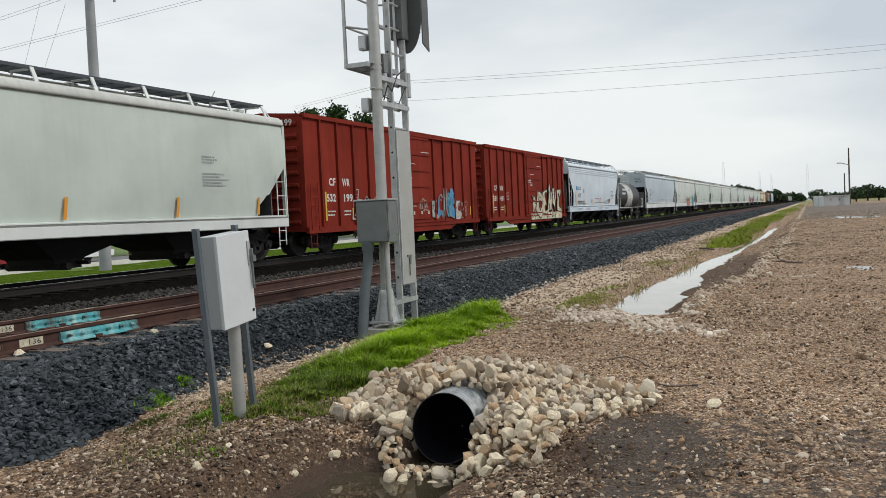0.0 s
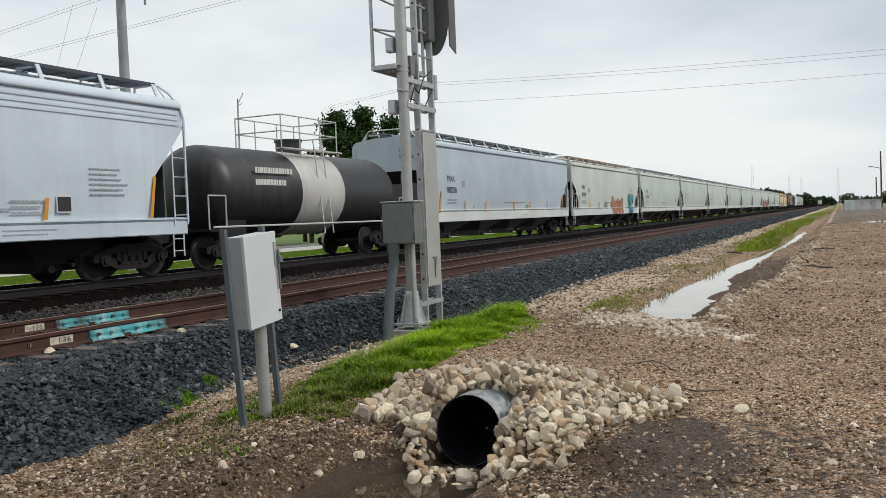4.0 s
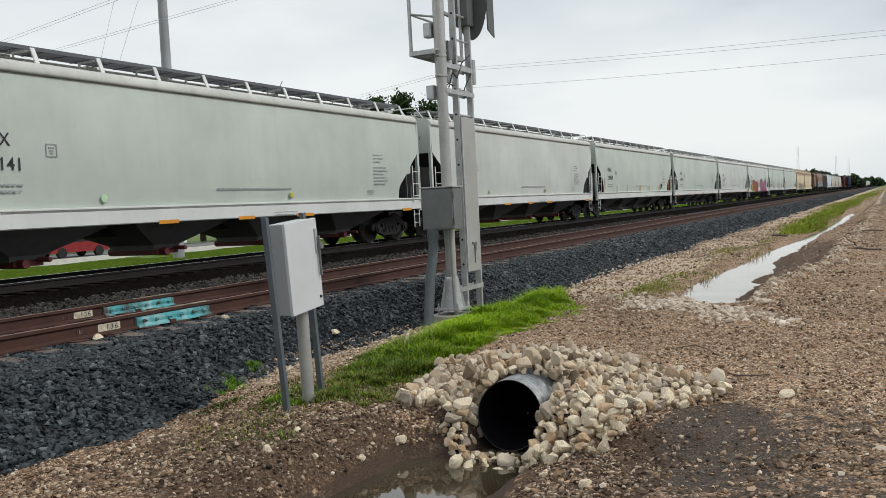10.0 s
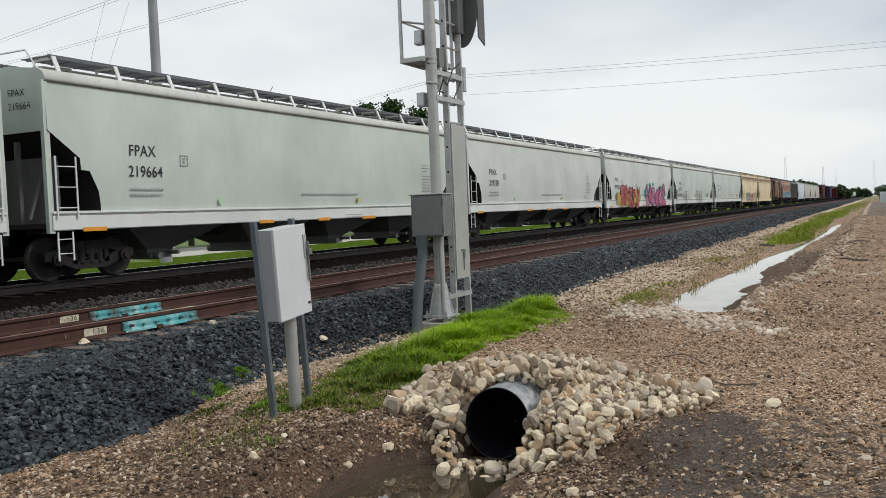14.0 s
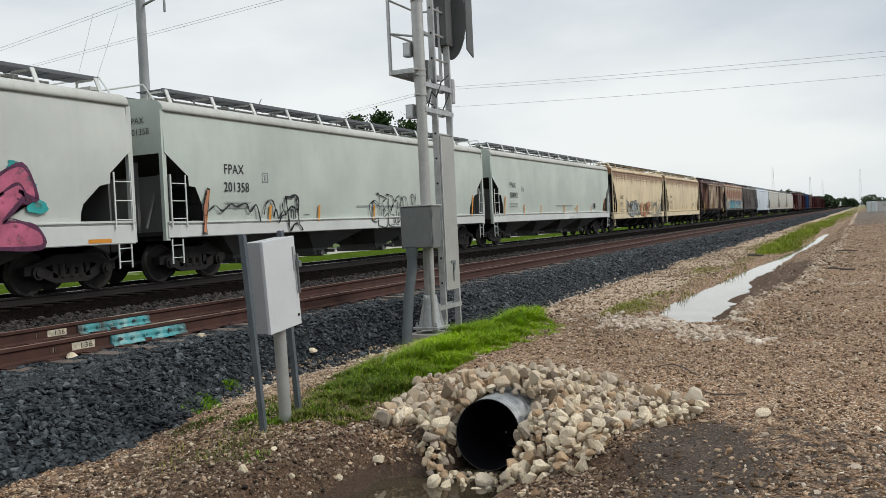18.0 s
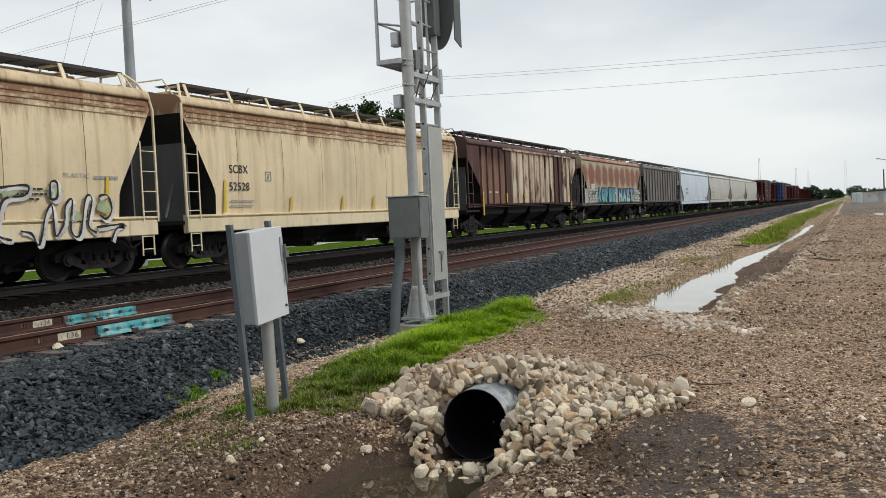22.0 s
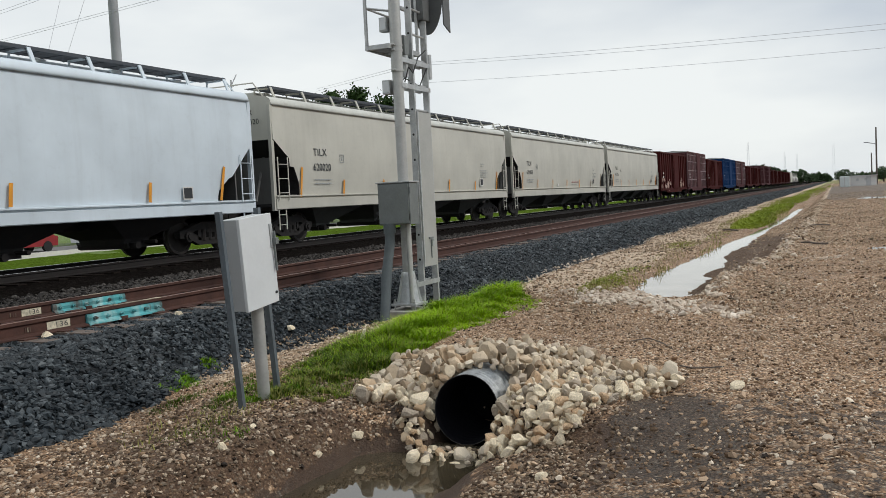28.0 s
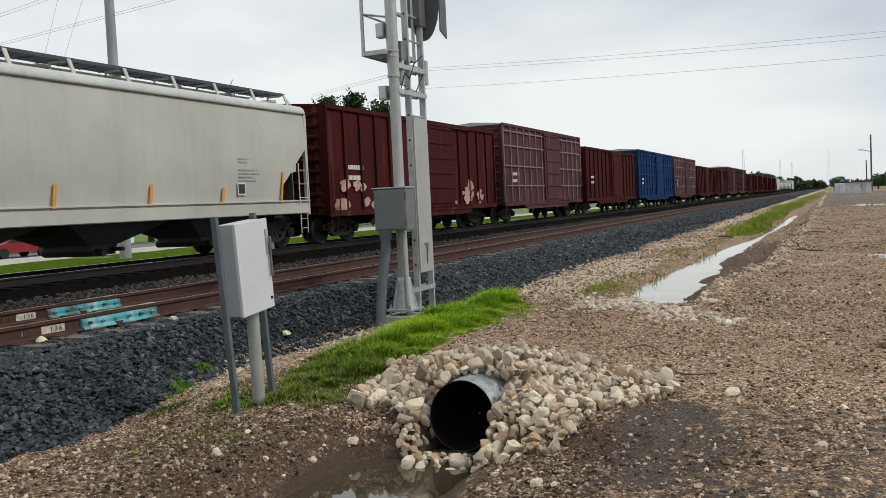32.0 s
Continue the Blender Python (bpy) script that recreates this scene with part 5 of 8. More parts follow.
def stick(pts, r, label):
    pts = [(x, y, float(ground_z(np.array(x), np.array(y))) + r + dz) for x, y, dz in pts]
    thing("stick", label, "stick", "driftwood", mesh=Shape().path(pts, r, 7).mesh("stick", M_WOOD_POLE))


stone_pile()
drain_pipe()
signal_mast()
field_cabinet()
lone_stone(19.46, 6.85, -0.33, 0.08, "single white stone lying on the dark ballast", 1)
lone_stone(6.78, 7.84, -0.19, 0.075, "pale stone beside the rail", 2)
lone_stone(8.51, 7.52, -0.19, 0.07, "pale stone beside the tie ends", 3)
lone_stone(12.7, 5.75, -0.62, 0.06, "pale stone at the foot of the mast", 4)
lone_stone(9.95, 6.86, -0.57, 0.055, "tan stone at the ballast edge", 5)
thing("paper_scrap", "crumpled scrap of white paper in the grass", "litter", mesh=Shape().loft([[(-0.03, -0.02, 0), (0.03, -0.03, 0.02), (0.04, 0.02, 0.01), (-0.02, 0.03, 0.02)], [(-0.02, -0.025, 0.05), (0.03, -0.01, 0.07), (0.03, 0.02, 0.06), (-0.03, 0.015, 0.07)], [(0.0, -0.02, 0.12), (0.02, -0.01, 0.13), (0.015, 0.01, 0.13), (-0.01, 0.01, 0.12)]]).mesh("paper_scrap", M_CREAM), at=pose(9.35, 5.42, float(ground_z(np.array(9.35), np.array(5.42))) - 0.005, 8, 10, 0) @ Matrix.Diagonal((1.1, 1.1, 1.9, 1)))
stick([(23.8, 1.0, 0.0), (23.7, 0.7, 0.02), (23.85, 0.45, 0.02), (24.0, 0.2, 0.0)], 0.024, "dark weathered branch lying on the gravel")
stick([(32.2, 1.3, 0.0), (32.8, 0.85, 0.03), (33.1, 0.5, 0.02), (33.5, 0.2, 0.0)], 0.020, "thin branch on the rubble ridge")
stick([(34.9, 3.95, 0.0), (34.2, 3.65, 0.02), (33.6, 3.3, 0.0)], 0.035, "dark log lying at the reeds by the ditch")
stick([(9.18, 2.02, 0.0), (9.29, 1.85, 0.03), (9.2, 1.7, 0.02), (8.95, 1.55, 0.0)], 0.006, "thin twig on the gravel")
stick([(8.13, 1.34, 0.0), (8.05, 1.22, 0.02), (8.03, 1.1, 0.02), (8.1, 0.95, 0.0)], 0.006, "thin curved twig on the gravel")


# ---- beyond the tracks and along the road ----
def leaf_cloud(places, size, rng):
    n = len(places)
    u = rng.normal(size=(n, 3))
    u /= np.linalg.norm(u, axis=1, keepdims=True)
    w = np.cross(u, rng.normal(size=(n, 3)))
    w /= np.linalg.norm(w, axis=1, keepdims=True)
    s = size * rng.uniform(0.6, 1.3, (n, 1))
    v = np.stack([places - u * s, places + w * s * 0.55, places + u * s, places - w * s * 0.55], 1).reshape(-1, 3)
    return v, np.arange(4 * n).reshape(n, 4)


def tree(x, y, height, spread, label, seed, leaves=5000, leaf=0.28, group="", clumps=9):
    """Tapered trunk, forking limbs, and a crown of leaf clumps on the limbs' ends."""
    rng = np.random.default_rng(seed)
    g = float(ground_z(np.array(float(x)), np.array(float(y))))
    ob = thing("tree", label, "tree", group, at=pose(x, y, g - 0.1))
    s = Shape()
    fork = height * 0.3
    s.tube((0, 0, 0), (0.1, 0, fork), height * 0.028, 9, 0, height * 0.02)
    ends = []
    for i in range(8):
        a, up = 2 * math.pi * i / 8 + rng.uniform(-0.3, 0.3), rng.uniform(0.45, 0.95)
        tip = Vector((math.cos(a) * spread * rng.uniform(0.3, 0.62), math.sin(a) * spread * rng.uniform(0.3, 0.62), fork + (height - fork) * up * 0.85))
        mid = Vector((0.1, 0, fork)).lerp(tip, 0.5) + Vector((0, 0, height * 0.05))
        s.tube((0.1, 0, fork), mid, height * 0.014, 6, 0, height * 0.009).tube(mid, tip, height * 0.009, 5, 0, height * 0.004)
        ends += [tip, mid + Vector(rng.normal(size=3)) * height * 0.06]
        for _ in range(2):
            twig = tip + Vector(rng.normal(size=3)) * height * 0.11
            s.tube(mid, twig, height * 0.006, 4, 0, height * 0.002)
            ends.append(twig)
    part("trunk", s.mesh("trunk", M_BARK), ob, "grey-brown trunk and limbs")
    ends = np.array([tuple(e) for e in ends])
    # dense puffs with sky between them
    ends = ends[rng.permutation(len(ends))[:clumps * 2]]
    pick = rng.integers(0, len(ends), leaves)
    size = rng.uniform(0.6, 1.4, len(ends))[pick][:, None]
    places = ends[pick] + rng.normal(size=(leaves, 3)) * size * spread * 0.115 * np.array([1, 1, 0.8])
    v, f = leaf_cloud(places, leaf, rng)
    part("crown", raw_mesh("crown", v, f, M_LEAF), ob, "dark green leaves")
    return ob


def far_wood(name, label, spots, seed, leaf=1.0):
    """A clump of distant trees as one mass of leaf clumps over trunks."""
    rng = np.random.default_rng(seed)
    vs, fs, off = [], [], 0
    s = Shape()
    for x, y, h, r in spots:
        s.tube((x, y, -1), (x, y, h * 0.5), 0.3, 5)
        n = int(260 * (r / 4) * (h / 6)) + 200
        c = rng.normal(size=(n, 3))
        c /= np.linalg.norm(c, axis=1, keepdims=True)
        lump = 0.75 + 0.25 * np.sin(c[:, 0] * 5 + x) * np.sin(c[:, 1] * 4 + y) + rng.uniform(-0.1, 0.1, n)
        places = np.stack([x + c[:, 0] * r * lump, y + c[:, 1] * r * lump, h * 0.55 + c[:, 2] * h * 0.45 * lump], 1)
        v, f = leaf_cloud(places, leaf * (0.6 + r / 10), rng)
        vs.append(v), fs.append(f + off)
        off += len(v)
    ob = thing(name, label, "trees", kind="stuff")
    part("trunks", s.mesh("trunks", M_BARK), ob)
    part("foliage", raw_mesh("foliage", np.concatenate(vs), np.concatenate(fs), M_HAZED_LEAF), ob)


def wire(a, b, sag, r, label):
    a, b = Vector(a), Vector(b)
    pts = [a.lerp(b, i / 24) - Vector((0, 0, sag * 4 * (i / 24) * (1 - i / 24))) for i in range(25)]
    thing("power_wire", label, "wire", "overhead wires", mesh=Shape().path(pts, r, 4).mesh("power_wire", M_WIRE))


def steel_pole(x, y, top, r0, r1, label):
    ob = thing("utility_pole", label, "utility pole", at=pose(x, y, 0))
    rings = [[(r * math.cos(2 * math.pi * i / 16), r * math.sin(2 * math.pi * i / 16), z) for i in range(16)] for r, z in ((r0, -0.8), ((r0 + r1) / 2, top / 2), (r1, top))]
    part("shaft", Shape().loft(rings).mesh("shaft", M_POLE, True), ob)
    for z in (top - 0.8, top - 2.6, top - 4.4):
        arm = part("arm", Shape().tube((0, 0, 0), (0.0, -1.6, 0.35), 0.07, 8, 0, 0.05).mesh("arm", M_POLE), ob, at=pose(0, 0, z))
        part("insulator", Shape().tube((0, -1.55, 0.3), (0, -1.55, -0.5), 0.06, 8).mesh("insulator", M_POLE), arm)
    return ob


def wood_pole(x, y, top, r, label, arm=True):
    g = float(ground_z(np.array(float(x)), np.array(float(y))))
    ob = thing("street_pole", label, "utility pole", "wooden poles", at=pose(x, y, 0))
    part("shaft", Shape().tube((0, 0, g - 0.3), (0, 0, top), r, 10, 0, r * 0.7).mesh("shaft", M_WOOD_POLE), ob)
    if arm:
        part("lamp_arm", Shape().tube((0, 0, 0), (0, 1.9, 0.5), 0.09, 6).box((0, 2.2, 0.5), (0.4, 0.9, 0.22)).mesh("lamp_arm", M_POLE), ob, at=pose(0, 0, top - 4.0))


def lattice_tower(x, y, top, w):
    ob = thing("radio_tower", "thin grey lattice tower far beyond the yard", "tower", "distant towers", at=pose(x, y, 0))
    s = Shape()
    for sx in (-w, w):
        for sy in (-w, w):
            s.tube((sx, sy, -1), (sx * 0.35, sy * 0.35, top), 0.05, 4)
    part("legs", s.mesh("legs", M_WIRE), ob)
    s = Shape()
    for i in range(14):
        k0, k1 = 1 - 0.65 * i / 14, 1 - 0.65 * (i + 1) / 14
        z0, z1 = top * i / 14, top * (i + 1) / 14
        s.tube((-w * k0, -w * k0, z0), (w * k1, -w * k1, z1), 0.03, 3).tube((-w * k0, w * k0, z0), (-w * k1, -w * k1, z1), 0.03, 3)
    part("bracing", s.mesh("bracing", M_WIRE), ob)


def parked_car(x, y, turn, mat, label):
    g = float(ground_z(np.array(float(x)), np.array(float(y))))
    ob = thing("parked_car", label, "car", "parked cars", at=pose(x, y, g + 0.27, 0, 0, turn))
    side = [(-2.2, 0.35), (2.2, 0.35), (2.25, 0.75), (1.25, 0.92), (0.55, 1.42), (-1.2, 1.45), (-2.0, 0.98), (-2.25, 0.9)]
    part("body", Shape().loft([[(a, -0.85, b) for a, b in side], [(a, 0.85, b) for a, b in side]]).mesh("body", mat), ob)
    glass = [(1.05, 0.95), (0.5, 1.36), (-1.15, 1.39), (-1.75, 0.99)]
    part("window_glass", Shape().loft([[(a, -0.862, b) for a, b in glass], [(a, 0.862, b) for a, b in glass]]).mesh("window_glass", M_BLACK), ob, "dark side windows")
    for sx in (-1.4, 1.4):
        for sy in (-0.8, 0.8):
            part("wheel", Shape().tube((0, -0.1, 0), (0, 0.1, 0), 0.33, 16).mesh("wheel", M_BLACK), ob, at=pose(sx, sy, 0.33))
    part("headlight", Shape().box((2.2, -0.6, 0.68), (0.08, 0.3, 0.12)).mesh("headlight", M_WHITE), ob)
    part("headlight", Shape().box((2.2, 0.6, 0.68), (0.08, 0.3, 0.12)).mesh("headlight", M_WHITE), ob)


M_KERB = plain("pale_kerb", (0.62, 0.60, 0.56), 0.9, 0, 0.15, 2.0)
M_CAR_WHITE = plain("white_car_paint", (0.75, 0.76, 0.77), 0.25, 0, 0.04)
M_SHED = plain("shed_siding", (0.62, 0.60, 0.58), 0.7, 0, 0.08, 0.4)
M_SHED_ROOF = plain("shed_roof", (0.45, 0.45, 0.45), 0.6, 0, 0.1)
M_TANK_GREEN = plain("pale_container", (0.55, 0.60, 0.60), 0.6, 0, 0.1)


def yard_shed():
    ob = thing("yard_shed", "low white metal yard building", "building", at=pose(196, -5.1, -0.45, 0, 0, 0))
    part("wall", Shape().box((0, 0, 1.0), (14, 4.6, 2.0)).mesh("wall", M_SHED), ob)
    part("roof", Shape().box((0, 0, 2.06), (14.6, 5.0, 0.14)).mesh("roof", M_SHED_ROOF), ob)
    part("door", Shape().box((-7.03, -0.9, 0.95), (0.06, 0.9, 1.9)).mesh("door", M_SHED_ROOF), ob)
    for y in (-0.4, 1.1):
        part("vent", Shape().tube((-7.0, y, 1.3), (-7.06, y, 1.3), 0.28, 12).mesh("vent", M_SHED_ROOF), ob, "round grey wall vent")
    c = thing("storage_tank", "pale green-grey storage container beside the shed", "container", at=pose(186, -1.7, -0.45))
    part("body", softened_box((4.5, 1.7, 2.1), 0.25, M_TANK_GREEN, "body"), c, at=pose(0, 0, 1.05))
    part("rib", Shape().box((-2.26, 0, 1.05), (0.05, 0.12, 2.0)).mesh("rib", M_SHED_ROOF), c)


def verge_road():
    s = Shape().box((150, 47, -0.93), (900, 7.0, 0.1)).mesh("road", M_ROAD)
    thing("road", "grey side road beyond the grass verge", "road", kind="structure", mesh=s)
    kerb = Shape().box((150, 43.3, -1.03), (900, 0.3, 0.36)).mesh("kerb", M_KERB)
    thing("kerb", "pale concrete kerb along the road", "kerb", kind="structure", mesh=kerb)


verge_road()
steel_pole(33.0, 32.0, 17.0, 0.29, 0.20, "tall grey steel power pole beyond the train")
for z0, z1 in ((9.76, 10.41), (9.65, 10.30)):
    wire((30, 60, z0 - 1.5), (30, 5, z1 + 1.4), 0.0, 0.0075, "thin power wire above the train")
for z0, z1 in ((11.11, 11.41), (10.97, 11.27)):
    wire((30, 60, z0 - 2.6), (30, 14, z1 + 2.2), 0.0, 0.0075, "thin power wire high above the train")
wire((30, 32.0, 11.7), (30, 33.4, 8.5), 0.0, 0.007, "thin guy wire beside the steel pole")
wire((30, 30.5, 11.4), (30, 32.1, 8.5), 0.0, 0.007, "thin guy wire beside the steel pole")
for z, z2, z3 in ((8.88, 7.95, 16.6), (8.74, 7.65, 16.3), (7.75, 6.9, 15.6)):
    wire((45, 21.6, z), (45, -14, z2), 0.25, 0.009, "thin wire crossing above the tracks")
    if z > 8:
        wire((45, 21.6, z), (100, 62.7, z3), 0.0, 0.016, "thin wire running on behind the train")
tree(101.5, 60, 17.6, 5.6, "tall dark green tree with an open crown beyond the train", 4, 15000, 0.27, clumps=10)
tree(112, 61, 15.9, 5.2, "dark green tree beside the taller one", 5, 12000, 0.27, clumps=9)
far_wood("far_trees", "distant dark green trees behind the train", [(420 + 2 * i, 35 - 2.7 * i, 7.0 + 2.6 * math.sin(0.55 * i + 0.5), 3.4) for i in range(6)] + [(424, 16.5, 6.0, 2.6), (422, 13.5, 6.4, 2.8), (425, 10.8, 4.4, 2.2)], 8, 0.8)
far_wood("hedge", "dark hedge and bushes beyond the side road", [(-10 + 4.0 * i, 58 + 2 * math.sin(i * 2.3), 2.6 + 0.6 * math.sin(i * 1.3), 2.9) for i in range(42)], 14, 0.8)
far_wood("far_trees", "distant tree clump behind the shed", [(330, -1.6, 4.3, 1.9), (332, -3.4, 4.8, 2.2), (331, -5.6, 3.6, 2.0)], 9, 0.5)
far_wood("far_trees", "row of distant trees beyond the lot", [(330 + 2 * (i % 3), -15 - 3.6 * i, 4.9 + 0.8 * math.sin(i * 1.7), 2.8) for i in range(14)], 10, 0.6)
far_wood("far_trees", "faint tree line on the horizon", [(900 + 40 * math.sin(i), 160 - 24 * i, 4.5 + 1.5 * math.sin(i * 2.1), 14) for i in range(22) if i % 5 != 2], 12, 2.4)
lamp = thing("street_lamp", "slim grey street lamp rising behind the train", "street lamp", at=pose(78.3, 60, -0.9))
part("shaft", Shape().tube((0, 0, 0), (0.2, 0, 16.2), 0.14, 8, 0, 0.08).mesh("shaft", M_POLE), lamp)
part("lamp_arm", Shape().tube((0.2, 0, 15.6), (1.2, 0, 16.9), 0.06, 6).tube((0.2, 0, 15.4), (1.0, 0, 15.8), 0.05, 6).mesh("lamp_arm", M_POLE), lamp)
wood_pole(231, -9.1, 13.0, 0.22, "dark wooden pole with a lamp arm by the shed")
wood_pole(204, -7.1, 6.3, 0.16, "short wooden pole by the shed", False)
lattice_tower(600, 0.3, 23.4, 0.9)
lattice_tower(600, 28.9, 20.3, 0.8)
lattice_tower(600, 51.0, 28.0, 1.0)
lattice_tower(620, 22.5, 18.8, 0.8)
yard_shed()
parked_car(44.7, 45.5, 0, M_CAR_WHITE, "white hatchback parked beyond the tracks")
parked_car(38.0, 45.8, 180, M_RED, "red car parked beyond the tracks")


# ---- the train: each car stands with its middle at its own origin, z from the rail tops ----
CARS = []
STOCK = {}


def stock(key, make):
    """A mesh that many cars share."""
    if key not in STOCK:
        STOCK[key] = make()
    return STOCK[key]


def wheel_mesh():
    s = Shape()
    n = 28
    rings = [[(r * math.cos(2 * math.pi * i / n), y, r * math.sin(2 * math.pi * i / n)) for i in range(n)] for r, y in ((0.06, -0.12), (0.12, -0.09), (0.38, -0.05), (0.40, -0.07), (0.455, -0.07), (0.46, 0.03), (0.485, 0.05), (0.485, 0.075), (0.40, 0.07), (0.12, 0.06))]
    s.loft(rings)
    s.k = [1 if 4 * n <= i < 5 * n else 0 for i in range(len(s.f))]
    return s.mesh("wheel", [M_WHEEL, M_TREAD], False)


def sideframe_mesh():
    """Cast truck side: arched frame with two openings, bearing caps and a spring nest."""
    s = Shape()
    strip = [(-1.18, 0.42, -1.18, 0.60), (-0.95, 0.42, -0.95, 0.64), (-0.60, 0.60, -0.60, 0.76), (-0.36, 0.62, -0.36, 0.82), (0.36, 0.62, 0.36, 0.82), (0.60, 0.60, 0.60, 0.76), (0.95, 0.42, 0.95, 0.64), (1.18, 0.42, 1.18, 0.60)]
    s.loft([[(a, -0.09, b), (c, -0.09, d), (c, 0.09, d), (a, 0.09, b)] for a, b, c, d in strip])
    strip = [(-0.95, 0.44, -0.80, 0.62), (-0.42, 0.22, -0.36, 0.40), (0.42, 0.22, 0.36, 0.40), (0.95, 0.44, 0.80, 0.62)]
    s.loft([[(a, -0.08, b), (c, -0.08, d), (c, 0.08, d), (a, 0.08, b)] for a, b, c, d in strip])
    for x in (-0.42, 0.42):
        s.box((x, 0, 0.52), (0.12, 0.16, 0.36))
    for x in (-0.24, 0.0, 0.24):
        s.tube((x, -0.03, 0.34), (x, -0.03, 0.63), 0.085, 10)
    for x in (-0.89, 0.89):
        s.tube((x, -0.16, 0.46), (x, 0.10, 0.46), 0.14, 14).tube((x, -0.20, 0.46), (x, -0.16, 0.46), 0.08, 10)
    s.box((0, 0.12, 0.58), (0.40, 0.30, 0.30))
    return s.mesh("sideframe", M_TRUCK)


def truck(car, x):
    """Four-wheel truck with side frames, axles and bolster."""
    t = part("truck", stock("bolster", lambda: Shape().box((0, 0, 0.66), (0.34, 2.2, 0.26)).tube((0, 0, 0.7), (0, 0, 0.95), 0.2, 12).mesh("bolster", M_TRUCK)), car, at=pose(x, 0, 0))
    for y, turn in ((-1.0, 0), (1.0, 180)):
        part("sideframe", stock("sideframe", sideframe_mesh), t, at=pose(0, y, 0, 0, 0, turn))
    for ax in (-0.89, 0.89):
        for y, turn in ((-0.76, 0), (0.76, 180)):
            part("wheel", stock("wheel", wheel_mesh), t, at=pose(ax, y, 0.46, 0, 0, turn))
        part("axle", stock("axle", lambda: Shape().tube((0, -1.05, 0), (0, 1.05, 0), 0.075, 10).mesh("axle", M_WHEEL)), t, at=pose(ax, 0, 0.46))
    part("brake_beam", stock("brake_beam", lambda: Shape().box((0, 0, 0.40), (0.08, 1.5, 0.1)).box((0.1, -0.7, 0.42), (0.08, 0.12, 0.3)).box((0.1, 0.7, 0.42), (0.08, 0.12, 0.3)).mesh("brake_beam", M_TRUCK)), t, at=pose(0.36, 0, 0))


def couplers(car, half, reach):
    for sgn, turn in ((1, 0), (-1, 180)):
        part("coupler", stock("coupler%.2f" % reach, lambda: Shape().box((0, 0, 0.86), (reach, 0.16, 0.2)).box((reach / 2 - 0.12, 0.03, 0.86), (0.26, 0.30, 0.28)).tube((0, 0.3, 0.75), (reach / 2, 0.15, 0.45), 0.03, 6).mesh("coupler", M_TRUCK)), car, at=pose(sgn * (half + reach / 2 - 0.3), 0, 0, 0, 0, turn))


def car_ladder(height, width, rungs, mat):
    s = Shape()
    for x in (-width / 2, width / 2):
        s.box((x, 0, height / 2), (0.035, 0.02, height))
    for i in range(rungs):
        s.tube((-width / 2, 0, height * (i + 0.5) / rungs), (width / 2, 0, height * (i + 0.5) / rungs), 0.012, 5)
    return s.mesh("ladder", mat)


def lettering(car, text, size, x, z, mat, y=-1.612, name="lettering", label="", squeeze=1.0, fat=0.0, width=None, slant=0.0, flush=False):
    """Built-in font letters, flat on the near side; width: the length to which the word is set; flush: x is where the ink begins."""
    cu = bpy.data.curves.new("text", "FONT")
    cu.body, cu.size, cu.space_character, cu.align_x, cu.offset, cu.shear = text, size * 1.38, 1.08, "LEFT", fat, slant
    ob = bpy.data.objects.new("text", cu)
    scene.collection.objects.link(ob)
    dg = bpy.context.evaluated_depsgraph_get()
    me = bpy.data.meshes.new_from_object(ob.evaluated_get(dg))
    bpy.data.objects.remove(ob)
    me.materials.clear()
    me.materials.append(mat)
    if width:
        xs = [v.co.x for v in me.vertices]
        squeeze = width / (max(xs) - min(xs))
        x -= squeeze * min(xs) if flush else 0
    at = pose(x, y, z, 90, 0, 0) @ Matrix.Diagonal((squeeze, 1, 1, 1))
    if name == "lettering":
        name = "letter"
    return [part(name, piece, car, label, at=at) for piece in islands(me, name, mat)]


def islands(me, name, mat):
    """One mesh for each separate letter of a word."""
    root = list(range(len(me.vertices)))

    def find(i):
        while root[i] != i:
            root[i] = root[root[i]]
            i = root[i]
        return i

    for p in me.polygons:
        first = find(p.vertices[0])
        for v in p.vertices[1:]:
            root[find(v)] = first
    groups = {}
    for p in me.polygons:
        groups.setdefault(find(p.vertices[0]), []).append(tuple(p.vertices))
    out = []
    for faces in groups.values():
        used = sorted({v for f in faces for v in f})
        index = {v: i for i, v in enumerate(used)}
        letter = bpy.data.meshes.new(name)
        letter.from_pydata([tuple(me.vertices[v].co) for v in used], [], [tuple(index[v] for v in f) for f in faces])
        letter.materials.append(mat)
        out.append(letter)
    return out


rail_mark(6.93, 7.25, NEAR_TRACK - 0.7535)
rail_mark(7.86, 8.16, NEAR_TRACK + 0.7535)
rail_mark(6.55, 6.76, NEAR_TRACK - 0.7535, False)
rail_mark(7.55, 7.85, NEAR_TRACK + 0.7535, False)


def bars(car, x, z, widths, mat, high=0.045, gap=0.03, y=-1.612, name="small_print"):
    """Small print that cannot be read: rows of broken bars."""
    s = Shape()
    rng = random.Random(int(x * 50) + int(z * 90))
    for i, w in enumerate(widths):
        at = 0.0
        while at < w:
            n = rng.uniform(0.05, 0.16)
            s.box((x + at + n / 2, y, z - i * (high + gap)), (min(n, w - at), 0.004, high * 0.75))
            at += n + 0.02
    ob = part(name, s.mesh(name, mat), car)
    ob["kind"] = "stuff"
    return ob


SIDE_LEVELS = (1.30, 1.46, 1.62, 1.85, 2.07, 2.29, 2.53, 2.80, 3.06, 3.40, 3.72)


